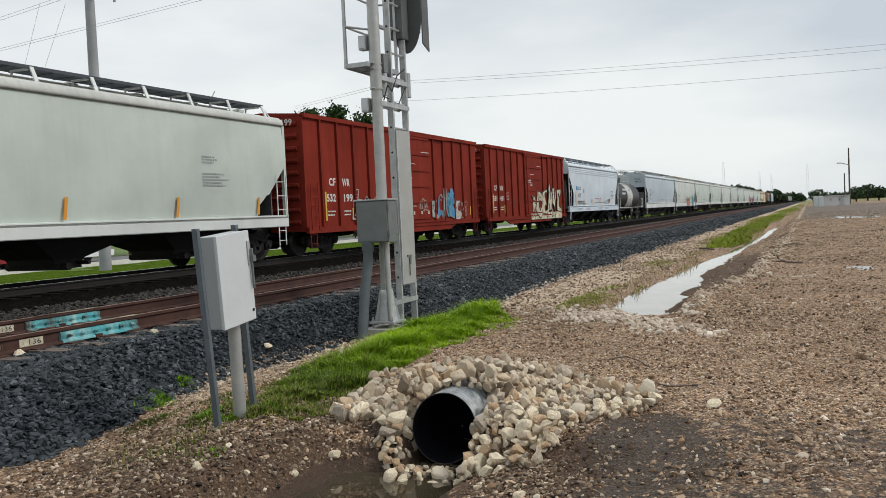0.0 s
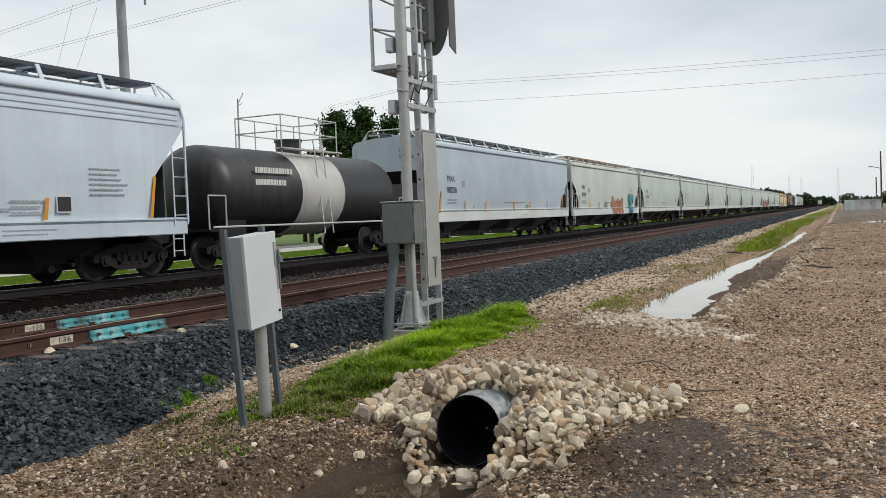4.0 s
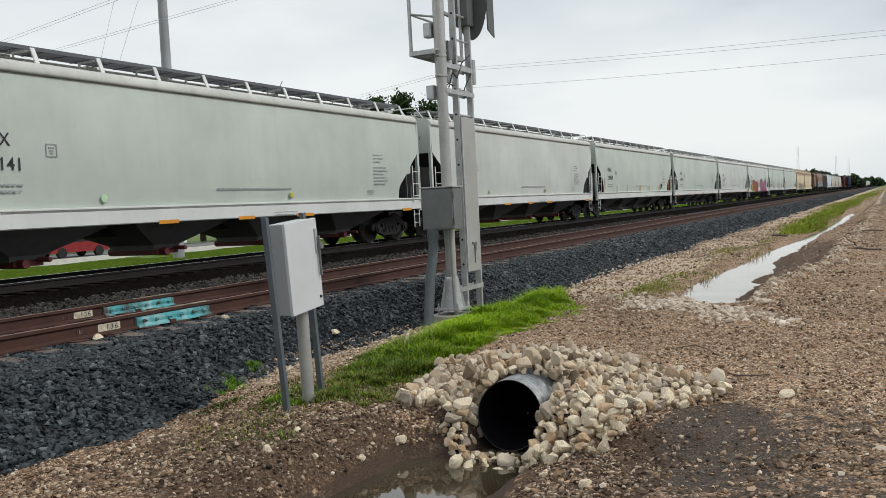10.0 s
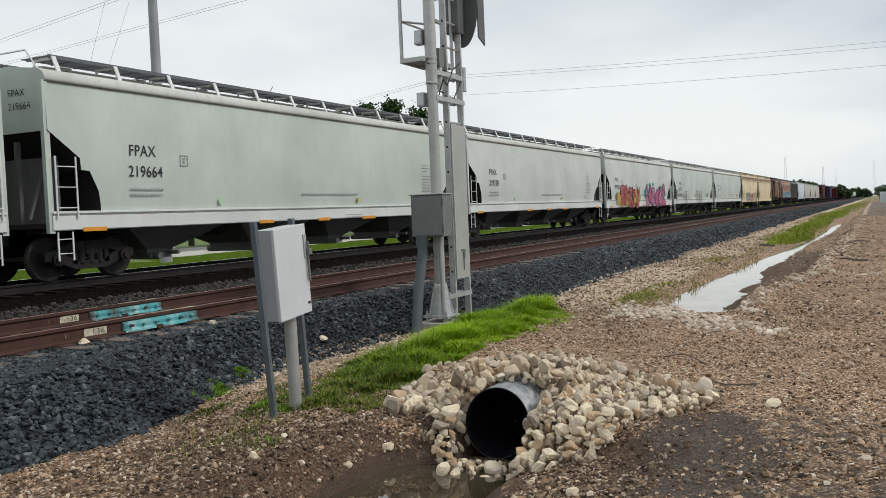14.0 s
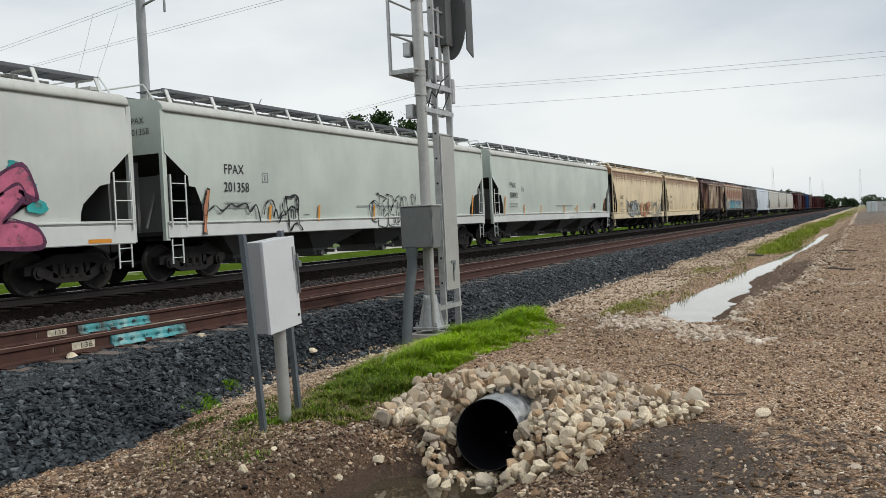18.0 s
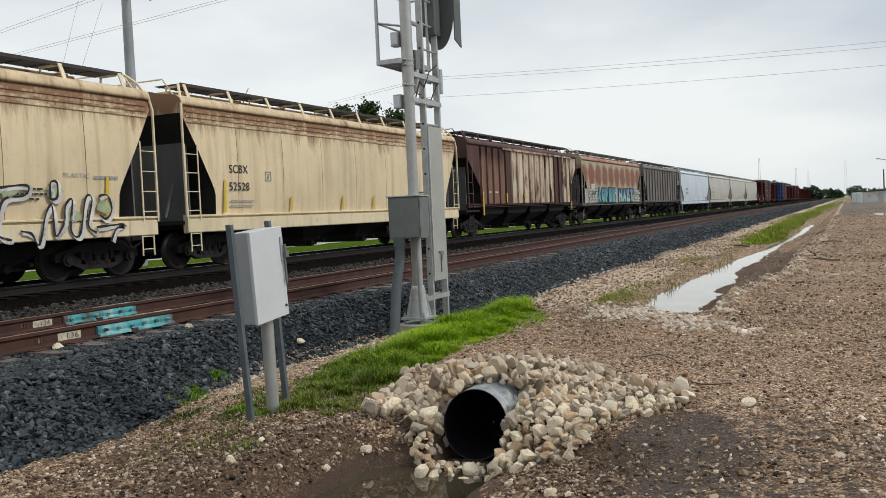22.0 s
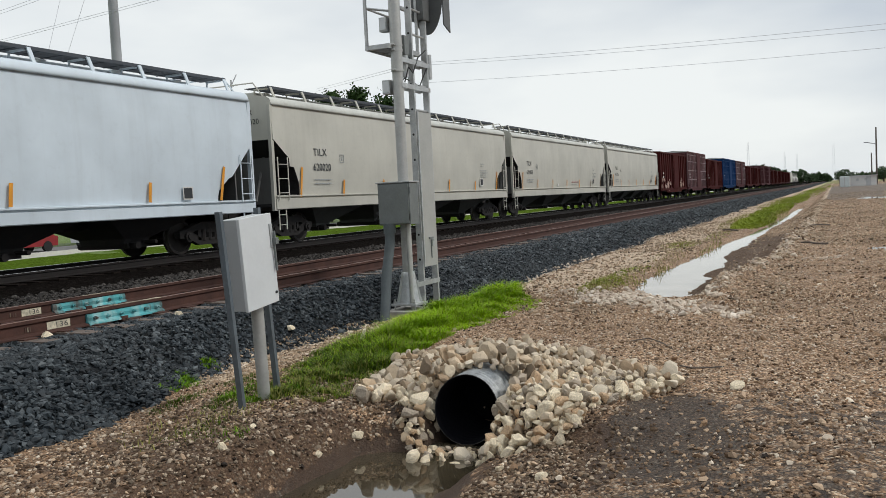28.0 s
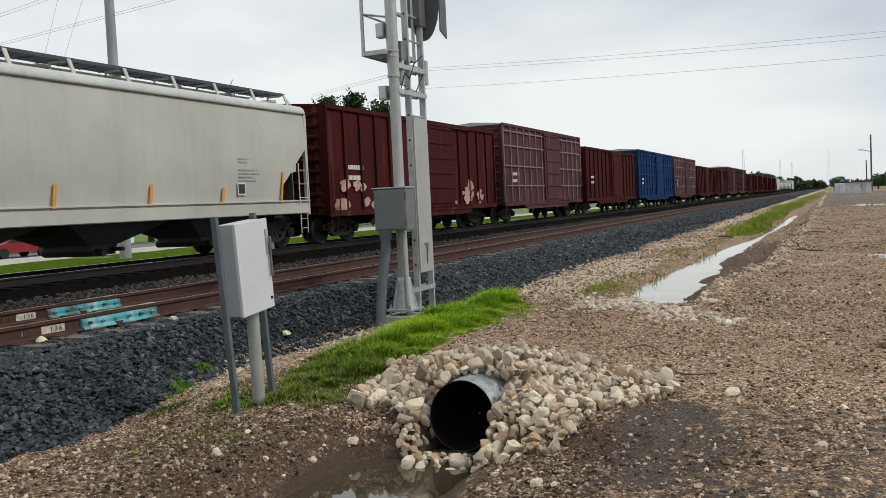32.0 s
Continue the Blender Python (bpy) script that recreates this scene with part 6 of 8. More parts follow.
def hopper_section(z0, wide, eave, crown, bulge):
    """Half-round car section from its lower edge over the overhanging roof edge and back."""
    side = []
    for level in SIDE_LEVELS + (eave,):
        z = max(level, z0)
        side.append((wide - bulge * (2 * ((z - 1.3) / (eave - 1.3)) - 1) ** 2, z))
    lip = wide - bulge + 0.035
    over = [(lip, eave - 0.02), (lip + 0.02, eave + 0.05), (lip - 0.03, eave + 0.17), (lip - 0.15, eave + 0.25), (wide * 0.36, crown)]
    right = side + over
    return [(-a, b) for a, b in right] + [(a, b) for a, b in reversed(right)]


def hopper(centre, length, paint_mat, label, sill_mat=None, eave=4.05, crown=4.42, bulge=0.06, ribs=0, roof_mat=None, boards=M_GRATING, bays=4, rails_mat=None, under=M_UNDER, cut=2.87, reach=1.5, beads=0, sheet_lines=0, gate=M_TRUCK, chute=None, sill_z=(0.99, 1.33), knee=None, gap=1.04, notch=False, slim=False, seam_mat=None):
    """Covered hopper: curved or ribbed sides, sloped ends, running boards, chutes and trucks."""
    car = thing("hopper_car", label, "train car", "cars of the freight train", at=pose(centre, FAR_TRACK, 0))
    CARS.append((car, centre))
    half, wide = (length - gap) / 2, 1.60
    sill_mat, rails_mat, roof_mat = sill_mat or paint_mat, rails_mat or sill_mat or paint_mat, roof_mat or paint_mat
    inset = 0.06 if ribs else 0.0
    steps = [(half, cut), (half - 0.62 * reach, cut - 0.66 * (cut - 1.5)), (half - 0.70 * reach, cut - 0.68 * (cut - 1.5)), (half - reach + 0.04, 1.62), (half - reach, 1.50), (half - reach - 0.01, 1.30)]
    if knee:
        dx, dz = knee
        steps = [(half, cut), (half - 0.5 * dx, (cut + dz) / 2), (half - dx, dz), (half - dx - 0.06, dz - 0.18), (half - dx - 0.07, 1.50), (half - dx - 0.08, 1.30)]
    back = steps
    if notch:
        # stepped cut-out round the end platform, deeper behind than in front
        steps = [(half, 3.06), (half - 0.74, 2.53), (half - 0.76, 2.29), (half - 0.98, 2.27), (half - 1.20, 1.85), (half - 1.24, 1.62), (half - 1.25, 1.50), (half - 1.26, 1.30)]
        back = [(half, 3.06), (half - 0.64, 2.53), (half - 0.66, 2.30), (half - 0.95, 2.24), (half - 1.40, 1.85), (half - 1.46, 1.66), (half - 1.47, 1.50), (half - 1.48, 1.30)]
    stations = [(-x, z) for x, z in steps] + [(x, z) for x, z in reversed(back)]
    rings = [[(x, y, z) for y, z in hopper_section(z0, wide - inset, eave, crown, bulge)] for x, z0 in stations]
    n = len(rings[0])
    s = Shape().loft(rings, cap_k=0)
    # downward slope faces take the dark material in place of their shade
    skin, levels = (len(rings) - 1) * n, len(SIDE_LEVELS) + 1
    s.k = [1 if i < skin and i % n == n - 1 else (2 if i < skin and levels <= i % n <= n - 2 - levels else 0) for i in range(len(s.f))]
    me = s.mesh("body", [paint_mat, under, roof_mat])
    for i, p in enumerate(me.polygons):
        p.use_smooth = i < skin and levels <= i % n <= n - 2 - levels
    part("body", me, car)
    for sy in (-1, 1):
        a, b = sill_z
        ring = [(1.58, a), (1.60, a + 0.02), (1.60, b - 0.09), (1.56, b - 0.07), (1.63, b - 0.03), (1.63, b), (1.46, b + 0.02), (1.44, a)]
        part("side_sill", Shape().loft([[(x, -y, z) if sy < 0 else (x, y, z) for y, z in ring] for x in (-half, half)]).mesh("side_sill", sill_mat), car, at=pose(0, 0, 0))
        # running board on slanted brackets
        zb = crown + 0.21
        board = Shape()
        # open grating: long bars with gaps between them, a rim outside
        for i in range(14):
            board.box((0, sy * (0.385 + 0.0605 * i), zb + 0.012), (2 * half - 0.9, 0.034, 0.018))
        for i in range(int((2 * half - 0.9) / 0.6)):
            board.box((-half + 0.6 + 0.6 * i, sy * 0.78, zb - 0.004), (0.035, 0.82, 0.014))
        board.box((0, sy * 1.19, zb), (2 * half - 0.9, 0.03, 0.075))
        part("running_board", board.mesh("running_board", boards), car, "steel grating walkway")
        bracket = stock(("bracket", rails_mat.name, sy, eave, crown), lambda: Shape().box((0, sy * 1.31, (eave + 0.14 + zb) / 2), (0.10, 0.03, zb - eave - 0.1), 0, Matrix.Rotation(sy * 0.40, 3, "X")).tube((0, sy * 1.12, zb - 0.03), (0, sy * 0.62, zb - 0.03), 0.03, 5).tube((0, sy * 0.66, zb - 0.03), (0, sy * 0.62, crown - 0.05), 0.025, 4).mesh("board_bracket", rails_mat))
        count = int(length / 1.75)
        for i in range(count + 1):
            part("board_bracket", bracket, car, at=pose(-half + 0.55 + (2 * half - 1.1) * i / count, 0, 0))
        for i in range(ribs):
            x = -half + 0.12 + (2 * half - 0.24) * i / (ribs - 1)
            low = 1.30 if abs(x) < half - reach else cut - (cut - 1.5) * (half - abs(x)) / reach
            part("side_post", Shape().box((0, 0, (low + eave) / 2), (0.11, 0.09, eave - low)).mesh("side_post", paint_mat), car, at=pose(x, sy * (wide - 0.03), 0))
        for i in range(beads):
            z = eave - 0.14 - 0.13 * i
            a = wide - inset - bulge * (2 * ((z - 1.3) / (eave - 1.3)) - 1) ** 2
            part("bead", Shape().box((0, sy * (a + 0.005), z), (2 * half - 0.3, 0.04, 0.05)).mesh("bead", paint_mat), car)
        for i in range(sheet_lines):
            x = -half + 2 * half * (i + 1) / (sheet_lines + 1)
            ring = [(sy * (a + 0.0015), z) for a, z in [(abs(a), z) for a, z in hopper_section(1.3, wide - inset, eave, crown, bulge)[:len(SIDE_LEVELS) + 1]]]
            part("seam", Shape().loft([[(-0.009, a, z) for a, z in ring], [(0.009, a, z) for a, z in ring]], caps=(False, False), closed=False).mesh("seam", seam_mat or paint_mat), car, at=pose(x, 0, 0))
    trough = Shape().box((0, 0, crown + 0.09), (2 * half - 2.0, 0.62, 0.18))
    for i in range(int(length / 2.2)):
        trough.box((-half + 1.6 + i * 2.2, 0, crown + 0.17), (0.3, 0.70, 0.08))
    part("hatch_cover", trough.mesh("hatch_cover", roof_mat), car)
    for sx in (-1, 1):
        for sy in (-1, 1):
            if slim:
                hook = [(0, 0, 1.3), (0, 0, eave - 0.25), (-0.06 * sx, -0.04 * sy, eave + 0.05), (-0.22 * sx, -0.22 * sy, eave + 0.38), (-0.40 * sx, -0.40 * sy, crown + 0.20)]
                part("corner_post", stock(("hook", rails_mat.name, eave, sx, sy), lambda: Shape().path(hook, 0.036, 6).mesh("corner_post", rails_mat)), car, at=pose(sx * (half + 0.03), sy * 1.60, 0))
                part("end_ladder", stock(("tall_ladder", rails_mat.name), lambda: car_ladder(1.85, 0.46, 4, rails_mat)), car, at=pose(sx * (half - 0.22), sy * 1.62, 1.22))
            else:
                part("corner_post", stock(("post", paint_mat.name, eave), lambda: Shape().box((0, 0, (1.0 + eave) / 2), (0.13, 0.10, eave - 1.0)).mesh("corner_post", paint_mat)), car, at=pose(sx * (half + 0.0), sy * 1.52, 0))
                part("end_ladder", stock(("side_ladder", rails_mat.name), lambda: car_ladder(1.25, 0.50, 3, rails_mat)), car, at=pose(sx * (half - 0.34), sy * 1.64, 1.30))
            part("stirrup", stock(("stirrup", rails_mat.name), lambda: car_ladder(0.58, 0.36, 2, rails_mat)), car, at=pose(sx * (half - 0.30), sy * 1.57, 0.44))
            part("end_brace", stock(("brace", "dark", sx, sy), lambda: Shape().tube((0, sy * 0.8, 1.3), (-sx * 0.5, sy * 0.8, 2.6), 0.04, 6).mesh("end_brace", M_CHUTE)), car, at=pose(sx * (half - 0.1), 0, 0))
        part("end_platform", stock(("platform", under.name), lambda: Shape().box((0, 0, 1.16), (1.5, 3.0, 0.10)).box((0, 0, 0.95), (2.4, 0.5, 0.34)).mesh("end_platform", under)), car, at=pose(sx * (half - 0.7), 0, 0))
        for sy in (-0.55, 0.55):
            part("end_post", stock(("end_post", "dark"), lambda: Shape().box((0, 0, 2.0), (0.09, 0.09, 1.8)).mesh("end_post", M_CHUTE)), car, at=pose(sx * (half - 0.1), sy, 0))
        rim = Shape().tube((0, -1.35, eave + 0.12), (0, -0.9, crown + 0.32), 0.02, 5).tube((0, 1.35, eave + 0.12), (0, 0.9, crown + 0.32), 0.02, 5).tube((0, -0.9, crown + 0.32), (0, 0.9, crown + 0.32), 0.02, 5)
        part("end_rail", stock(("rim", rails_mat.name, eave), lambda: rim.mesh("end_rail", rails_mat)), car, at=pose(sx * (half - 0.15), 0, 0))
        part("end_sheet", stock(("end_sheet", cut), lambda: Shape().loft([[(0.0, -1.3, 1.0), (0.0, 1.3, 1.0), (-0.03, 1.3, cut - 0.3), (-0.03, -1.3, cut - 0.3)], [(0.05, -1.3, 1.0), (0.05, 1.3, 1.0), (0.02, 1.3, cut - 0.3), (0.02, -1.3, cut - 0.3)]]).mesh("end_sheet", M_CHUTE)), car, at=pose(sx * (half - 0.42), 0, 0))
        truck(car, sx * (half - 1.35))
    inner = 2 * half - 2 * reach - 0.6
    for i in range(bays):
        x = -inner / 2 + inner * (i + 0.5) / bays
        w = inner / bays * 0.92
        rings = [[(sx * a, sy * b, z) for sx, sy in ((-1, -1), (1, -1), (1, 1), (-1, 1))] for a, b, z in ((w / 2, 1.45, 1.32), (w / 2 * 0.85, 1.35, 1.0), (0.42, 0.75, 0.52), (0.40, 0.7, 0.40))]
        part("chute", stock(("chute", w, (chute or under).name), lambda: Shape().loft(rings).mesh("chute", chute or under)), car, "dark hopper chute", at=pose(x, 0, 0))
        part("outlet_gate", stock(("gate", gate.name), lambda: Shape().box((0, 0, 0.36), (0.7, 1.5, 0.12)).tube((0.25, -1.1, 0.42), (0.25, 1.1, 0.42), 0.05, 8).tube((-0.2, -0.95, 0.36), (-0.2, 0.95, 0.36), 0.09, 8).mesh("outlet_gate", gate)), car, at=pose(x, 0, 0))
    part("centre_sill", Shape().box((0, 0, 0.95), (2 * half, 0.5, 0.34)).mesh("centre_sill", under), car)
    couplers(car, half, 1.0)
    return car


def reflectors(car, xs, z, tall, mat=None, y=-1.625, lean=0.0):
    for x in xs:
        part("reflector", stock(("refl", tall, (mat or M_ORANGE).name), lambda: Shape().box((0, 0, tall / 2), (0.09, 0.006, tall)).mesh("reflector", mat or M_ORANGE)), car, ("dulled brown" if mat is M_DULL else "orange") + " reflective strip", at=pose(x, y, z, 0, lean, 0))


def boxcar(centre, length, paint_mat, label, height=4.55, roof_mat=None, posts=15, tall=False, floor=0.95, door=3.0, door_x=0.9, edge_mat=None, post_xs=None):
    """Boxcar with outside posts, sliding door, ribbed ends and roof."""
    car = thing("boxcar", label, "train car", "cars of the freight train", at=pose(centre, FAR_TRACK, 0))
    CARS.append((car, centre))
    half, wide, top = (length - 1.25) / 2, 1.55, height - 0.12
    roof_mat, edge_mat = roof_mat or paint_mat, edge_mat or paint_mat
    part("body", Shape().box((0, 0, (floor + top) / 2), (2 * half, 2 * wide, top - floor)).mesh("body", paint_mat), car)
    ridge = [(-wide - 0.02, top), (0, height + 0.02), (wide + 0.02, top), (wide + 0.02, top - 0.05), (-wide - 0.02, top - 0.05)]
    roof = part("roof", Shape().loft([[(x, y, z) for y, z in ridge] for x in (-half - 0.02, half + 0.02)]).mesh("roof", roof_mat), car)
    seam = stock(("roof_seam", roof_mat.name, height), lambda: Shape().loft([[(x, y, z + 0.03) for y, z in ridge] for x in (-0.06, 0.06)]).mesh("roof_rib", roof_mat))
    for i in range(13):
        part("roof_rib", seam, roof, at=pose(-half + 2 * half * (i + 0.5) / 13, 0, 0))
    post = stock(("side_post", edge_mat.name, height), lambda: Shape().box((0, 0, (floor + top) / 2), (0.085, 0.09, top - floor - 0.12)).mesh("side_post", edge_mat))
    for sy in (-1, 1):
        for x in post_xs or [-half + 0.06 + (2 * half - 0.12) * i / (posts - 1) for i in range(posts)]:
            if abs(x - door_x) > door / 2 + 0.1:
                part("side_post", post, car, at=pose(x, sy * (wide + 0.035), 0))
        sill = Shape().box((0, sy * (wide + 0.02), floor + 0.03), (2 * half, 0.12, 0.20))
        low = [(-half + 2.6, floor), (-half + 3.6, floor - 0.28), (half - 3.6, floor - 0.28), (half - 2.6, floor)]
        sill.loft([[(x, sy * (wide - 0.02), z) for x, z in low], [(x, sy * (wide + 0.04), z) for x, z in low]])
        part("side_sill", sill.mesh("side_sill", paint_mat), car)
        part("top_chord", Shape().box((0, sy * (wide + 0.03), top - 0.05), (2 * half, 0.10, 0.14)).mesh("top_chord", paint_mat), car)
        if tall:
            for z in (floor + 0.95, floor + 1.95, floor + 2.95, top - 0.35):
                for x0, x1 in ((-half, door_x - door / 2 - 0.1), (door_x + door / 2 + 0.1, half)):
                    part("side_rail", Shape().box(((x0 + x1) / 2, sy * (wide + 0.05), z), (x1 - x0, 0.06, 0.07)).mesh("side_rail", edge_mat), car)
        d = part("door", Shape().box((door_x, sy * (wide + 0.06), (floor + top) / 2), (door, 0.07, top - floor - 0.28)).mesh("door", paint_mat), car, "sliding door")
        ribs = 5
        for i in range(ribs + 1):
            z = floor + 0.25 + (top - floor - 0.5) * i / ribs
            part("door_rib", stock(("door_rib", paint_mat.name, door, door_x), lambda: Shape().box((door_x, 0, 0), (door - 0.06, 0.06, 0.075)).mesh("door_rib", paint_mat)), d, at=pose(0, sy * (wide + 0.10), z))
        for z in (top - 0.14, floor + 0.10):
            part("door_track", Shape().box((door_x + 0.9, sy * (wide + 0.09), z), (door + 2.2, 0.05, 0.06)).mesh("door_track", paint_mat), d)
        part("lock_rod", Shape().tube((door_x - door / 2 + 0.25, sy * (wide + 0.14), floor + 0.2), (door_x - door / 2 + 0.25, sy * (wide + 0.14), top - 0.3), 0.02, 6).box((door_x - door / 2 + 0.25, sy * (wide + 0.15), 1.9), (0.1, 0.04, 0.35)).mesh("lock_rod", paint_mat), d)
    for sx in (-1, 1):
        n = 9
        for i in range(n):
            z = floor + 0.3 + (top - floor - 0.6) * i / (n - 1)
            part("end_rib", stock(("end_rib", paint_mat.name), lambda: Shape().tube((0, -1.35, 0), (0, 1.35, 0), 0.085, 8).mesh("end_rib", paint_mat)), car, at=pose(sx * (half + 0.01), 0, z))
        for sy in (-1, 1):
            part("ladder", stock(("box_ladder", paint_mat.name, sy), lambda: car_ladder(1.5, 0.45, 5, paint_mat)), car, at=pose(sx * (half - 0.38), sy * (wide + 0.10), floor + 0.05))
            part("stirrup", stock(("stirrup", paint_mat.name), lambda: car_ladder(0.58, 0.36, 2, paint_mat)), car, at=pose(sx * (half - 0.36), sy * (wide + 0.02), floor - 0.55))
        truck(car, sx * (half - 1.55))
    part("centre_sill", Shape().box((0, 0, 0.85), (2 * half, 0.4, 0.34)).box((1.5, -0.9, 0.72), (1.6, 0.5, 0.4)).tube((-2.4, 0.8, 0.7), (-0.8, 0.8, 0.7), 0.2, 10).mesh("centre_sill", M_UNDER), car)
    couplers(car, half, 1.15)
    return car


def tank_car(centre, length, dark, band, label):
    """Tank car: rounded barrel with a pale band, top fittings and side rails."""
    car = thing("tank_car", label, "train car", "cars of the freight train", at=pose(centre, FAR_TRACK, 0))
    CARS.append((car, centre))
    half, r, zc = (length - 1.3) / 2, 1.32, 2.12
    n, rings = 28, []
    body_half = half - 0.45
    prof = [(-body_half, 0.02), (-body_half + 0.06, 0.45), (-body_half + 0.2, 0.80), (-body_half + 0.42, 0.96), (-body_half + 0.7, 1.0), (-1.25, 1.0), (-1.24, 1.004), (1.24, 1.004), (1.25, 1.0), (body_half - 0.7, 1.0), (body_half - 0.42, 0.96), (body_half - 0.2, 0.80), (body_half - 0.06, 0.45), (body_half, 0.02)]
    for x, k in prof:
        rings.append([(x, r * k * math.cos(2 * math.pi * i / n), zc + r * k * math.sin(2 * math.pi * i / n)) for i in range(n)])
    s = Shape().loft(rings)
    s.k = [1 if 5 * n <= i < 8 * n else 0 for i in range(len(s.f))]
    part("barrel", s.mesh("barrel", [dark, band], True), car)
    part("dome_fittings", Shape().tube((0, 0, zc + r - 0.1), (0, 0, zc + r + 0.35), 0.42, 16).tube((0, 0, zc + r + 0.35), (0, 0, zc + r + 0.42), 0.46, 16).mesh("dome_fittings", dark), car)
    s = Shape()
    for sy in (-0.85, 0.85):
        for x in (-1.6, -0.6, 0.6, 1.6):
            s.tube((x, sy, zc + r - 0.2), (x, sy, zc + r + 1.05), 0.022, 5)
        for z in (0.55, 1.05):
            s.tube((-1.6, sy, zc + r + z), (1.6, sy, zc + r + z), 0.022, 5)
        s.box((0, sy, zc + r + 0.02), (3.4, 0.28, 0.04))
    for x in (-1.6, 1.6):
        for z in (0.55, 1.05):
            s.tube((x, -0.85, zc + r + z), (x, 0.85, zc + r + z), 0.022, 5)
    part("railing", s.mesh("railing", band), car, "white top railing")
    part("ladder", Shape().box((-0.25, 0, 1.5), (0.04, 0.03, 3.0)).box((0.25, 0, 1.5), (0.04, 0.03, 3.0)).mesh("ladder", band), car, at=pose(0, -1.42, 0.8, -6, 0, 0))
    for sx in (-1, 1):
        part("saddle", Shape().box((0, 0, 1.05), (0.9, 2.3, 0.5)).box((0, 0, 0.95), (2.0, 0.6, 0.3)).mesh("saddle", M_UNDER), car, at=pose(sx * (half - 1.3), 0, 0))
        part("end_platform", Shape().box((0, 0, 1.05), (0.8, 2.9, 0.08)).mesh("end_platform", M_UNDER), car, at=pose(sx * (half - 0.3), 0, 0))
        rail = Shape()
        for sy in (-1.4, 1.4):
            rail.tube((0.3, sy, 1.05), (0.3, sy, 1.95), 0.022, 5).tube((-0.4, sy, 1.05), (-0.4, sy, 1.95), 0.022, 5).tube((0.3, sy, 1.95), (-0.4, sy, 1.95), 0.022, 5)
        part("end_railing", rail.mesh("end_railing", band), car, at=pose(sx * (half - 0.3), 0, 0))
        truck(car, sx * (half - 1.3))
    for sy in (-1, 1):
        part("walk_rail", Shape().tube((-half, sy * 1.45, 1.12), (half, sy * 1.45, 1.12), 0.03, 6).mesh("walk_rail", band), car)
    couplers(car, half, 1.1)
    return car


def curve_points(pts):
    """A smooth line through points of x and z."""
    dense, n = [], len(pts)
    for i in range(n - 1):
        p0, p1, p2, p3 = pts[max(i - 1, 0)], pts[i], pts[i + 1], pts[min(i + 2, n - 1)]
        for k in range(6):
            t = k / 6
            dense.append(tuple(0.5 * (2 * p1[j] + (p2[j] - p0[j]) * t + (2 * p0[j] - 5 * p1[j] + 4 * p2[j] - p3[j]) * t * t + (3 * p1[j] - p0[j] - 3 * p2[j] + p3[j]) * t ** 3) for j in (0, 1)))
    return dense + [pts[-1]]


def stroke(pts, width, y=-1.618):
    """A brush line on the near side: one ribbon that swells and thins a little."""
    dense = curve_points(pts)
    verts, m = [], len(dense)
    for i, (a, b) in enumerate(dense):
        (p, q), (r, t) = dense[max(i - 1, 0)], dense[min(i + 1, m - 1)]
        h = math.hypot(r - p, t - q) or 1.0
        w = width / 2 * (1 + 0.3 * math.sin(i * 0.7 + a * 5))
        nx, nz = -(t - q) / h * w, (r - p) / h * w
        verts += [(a - nx, y, b - nz), (a + nx, y, b + nz)]
    return Shape().add(verts, [(2 * i, 2 * i + 2, 2 * i + 3, 2 * i + 1) for i in range(m - 1)])


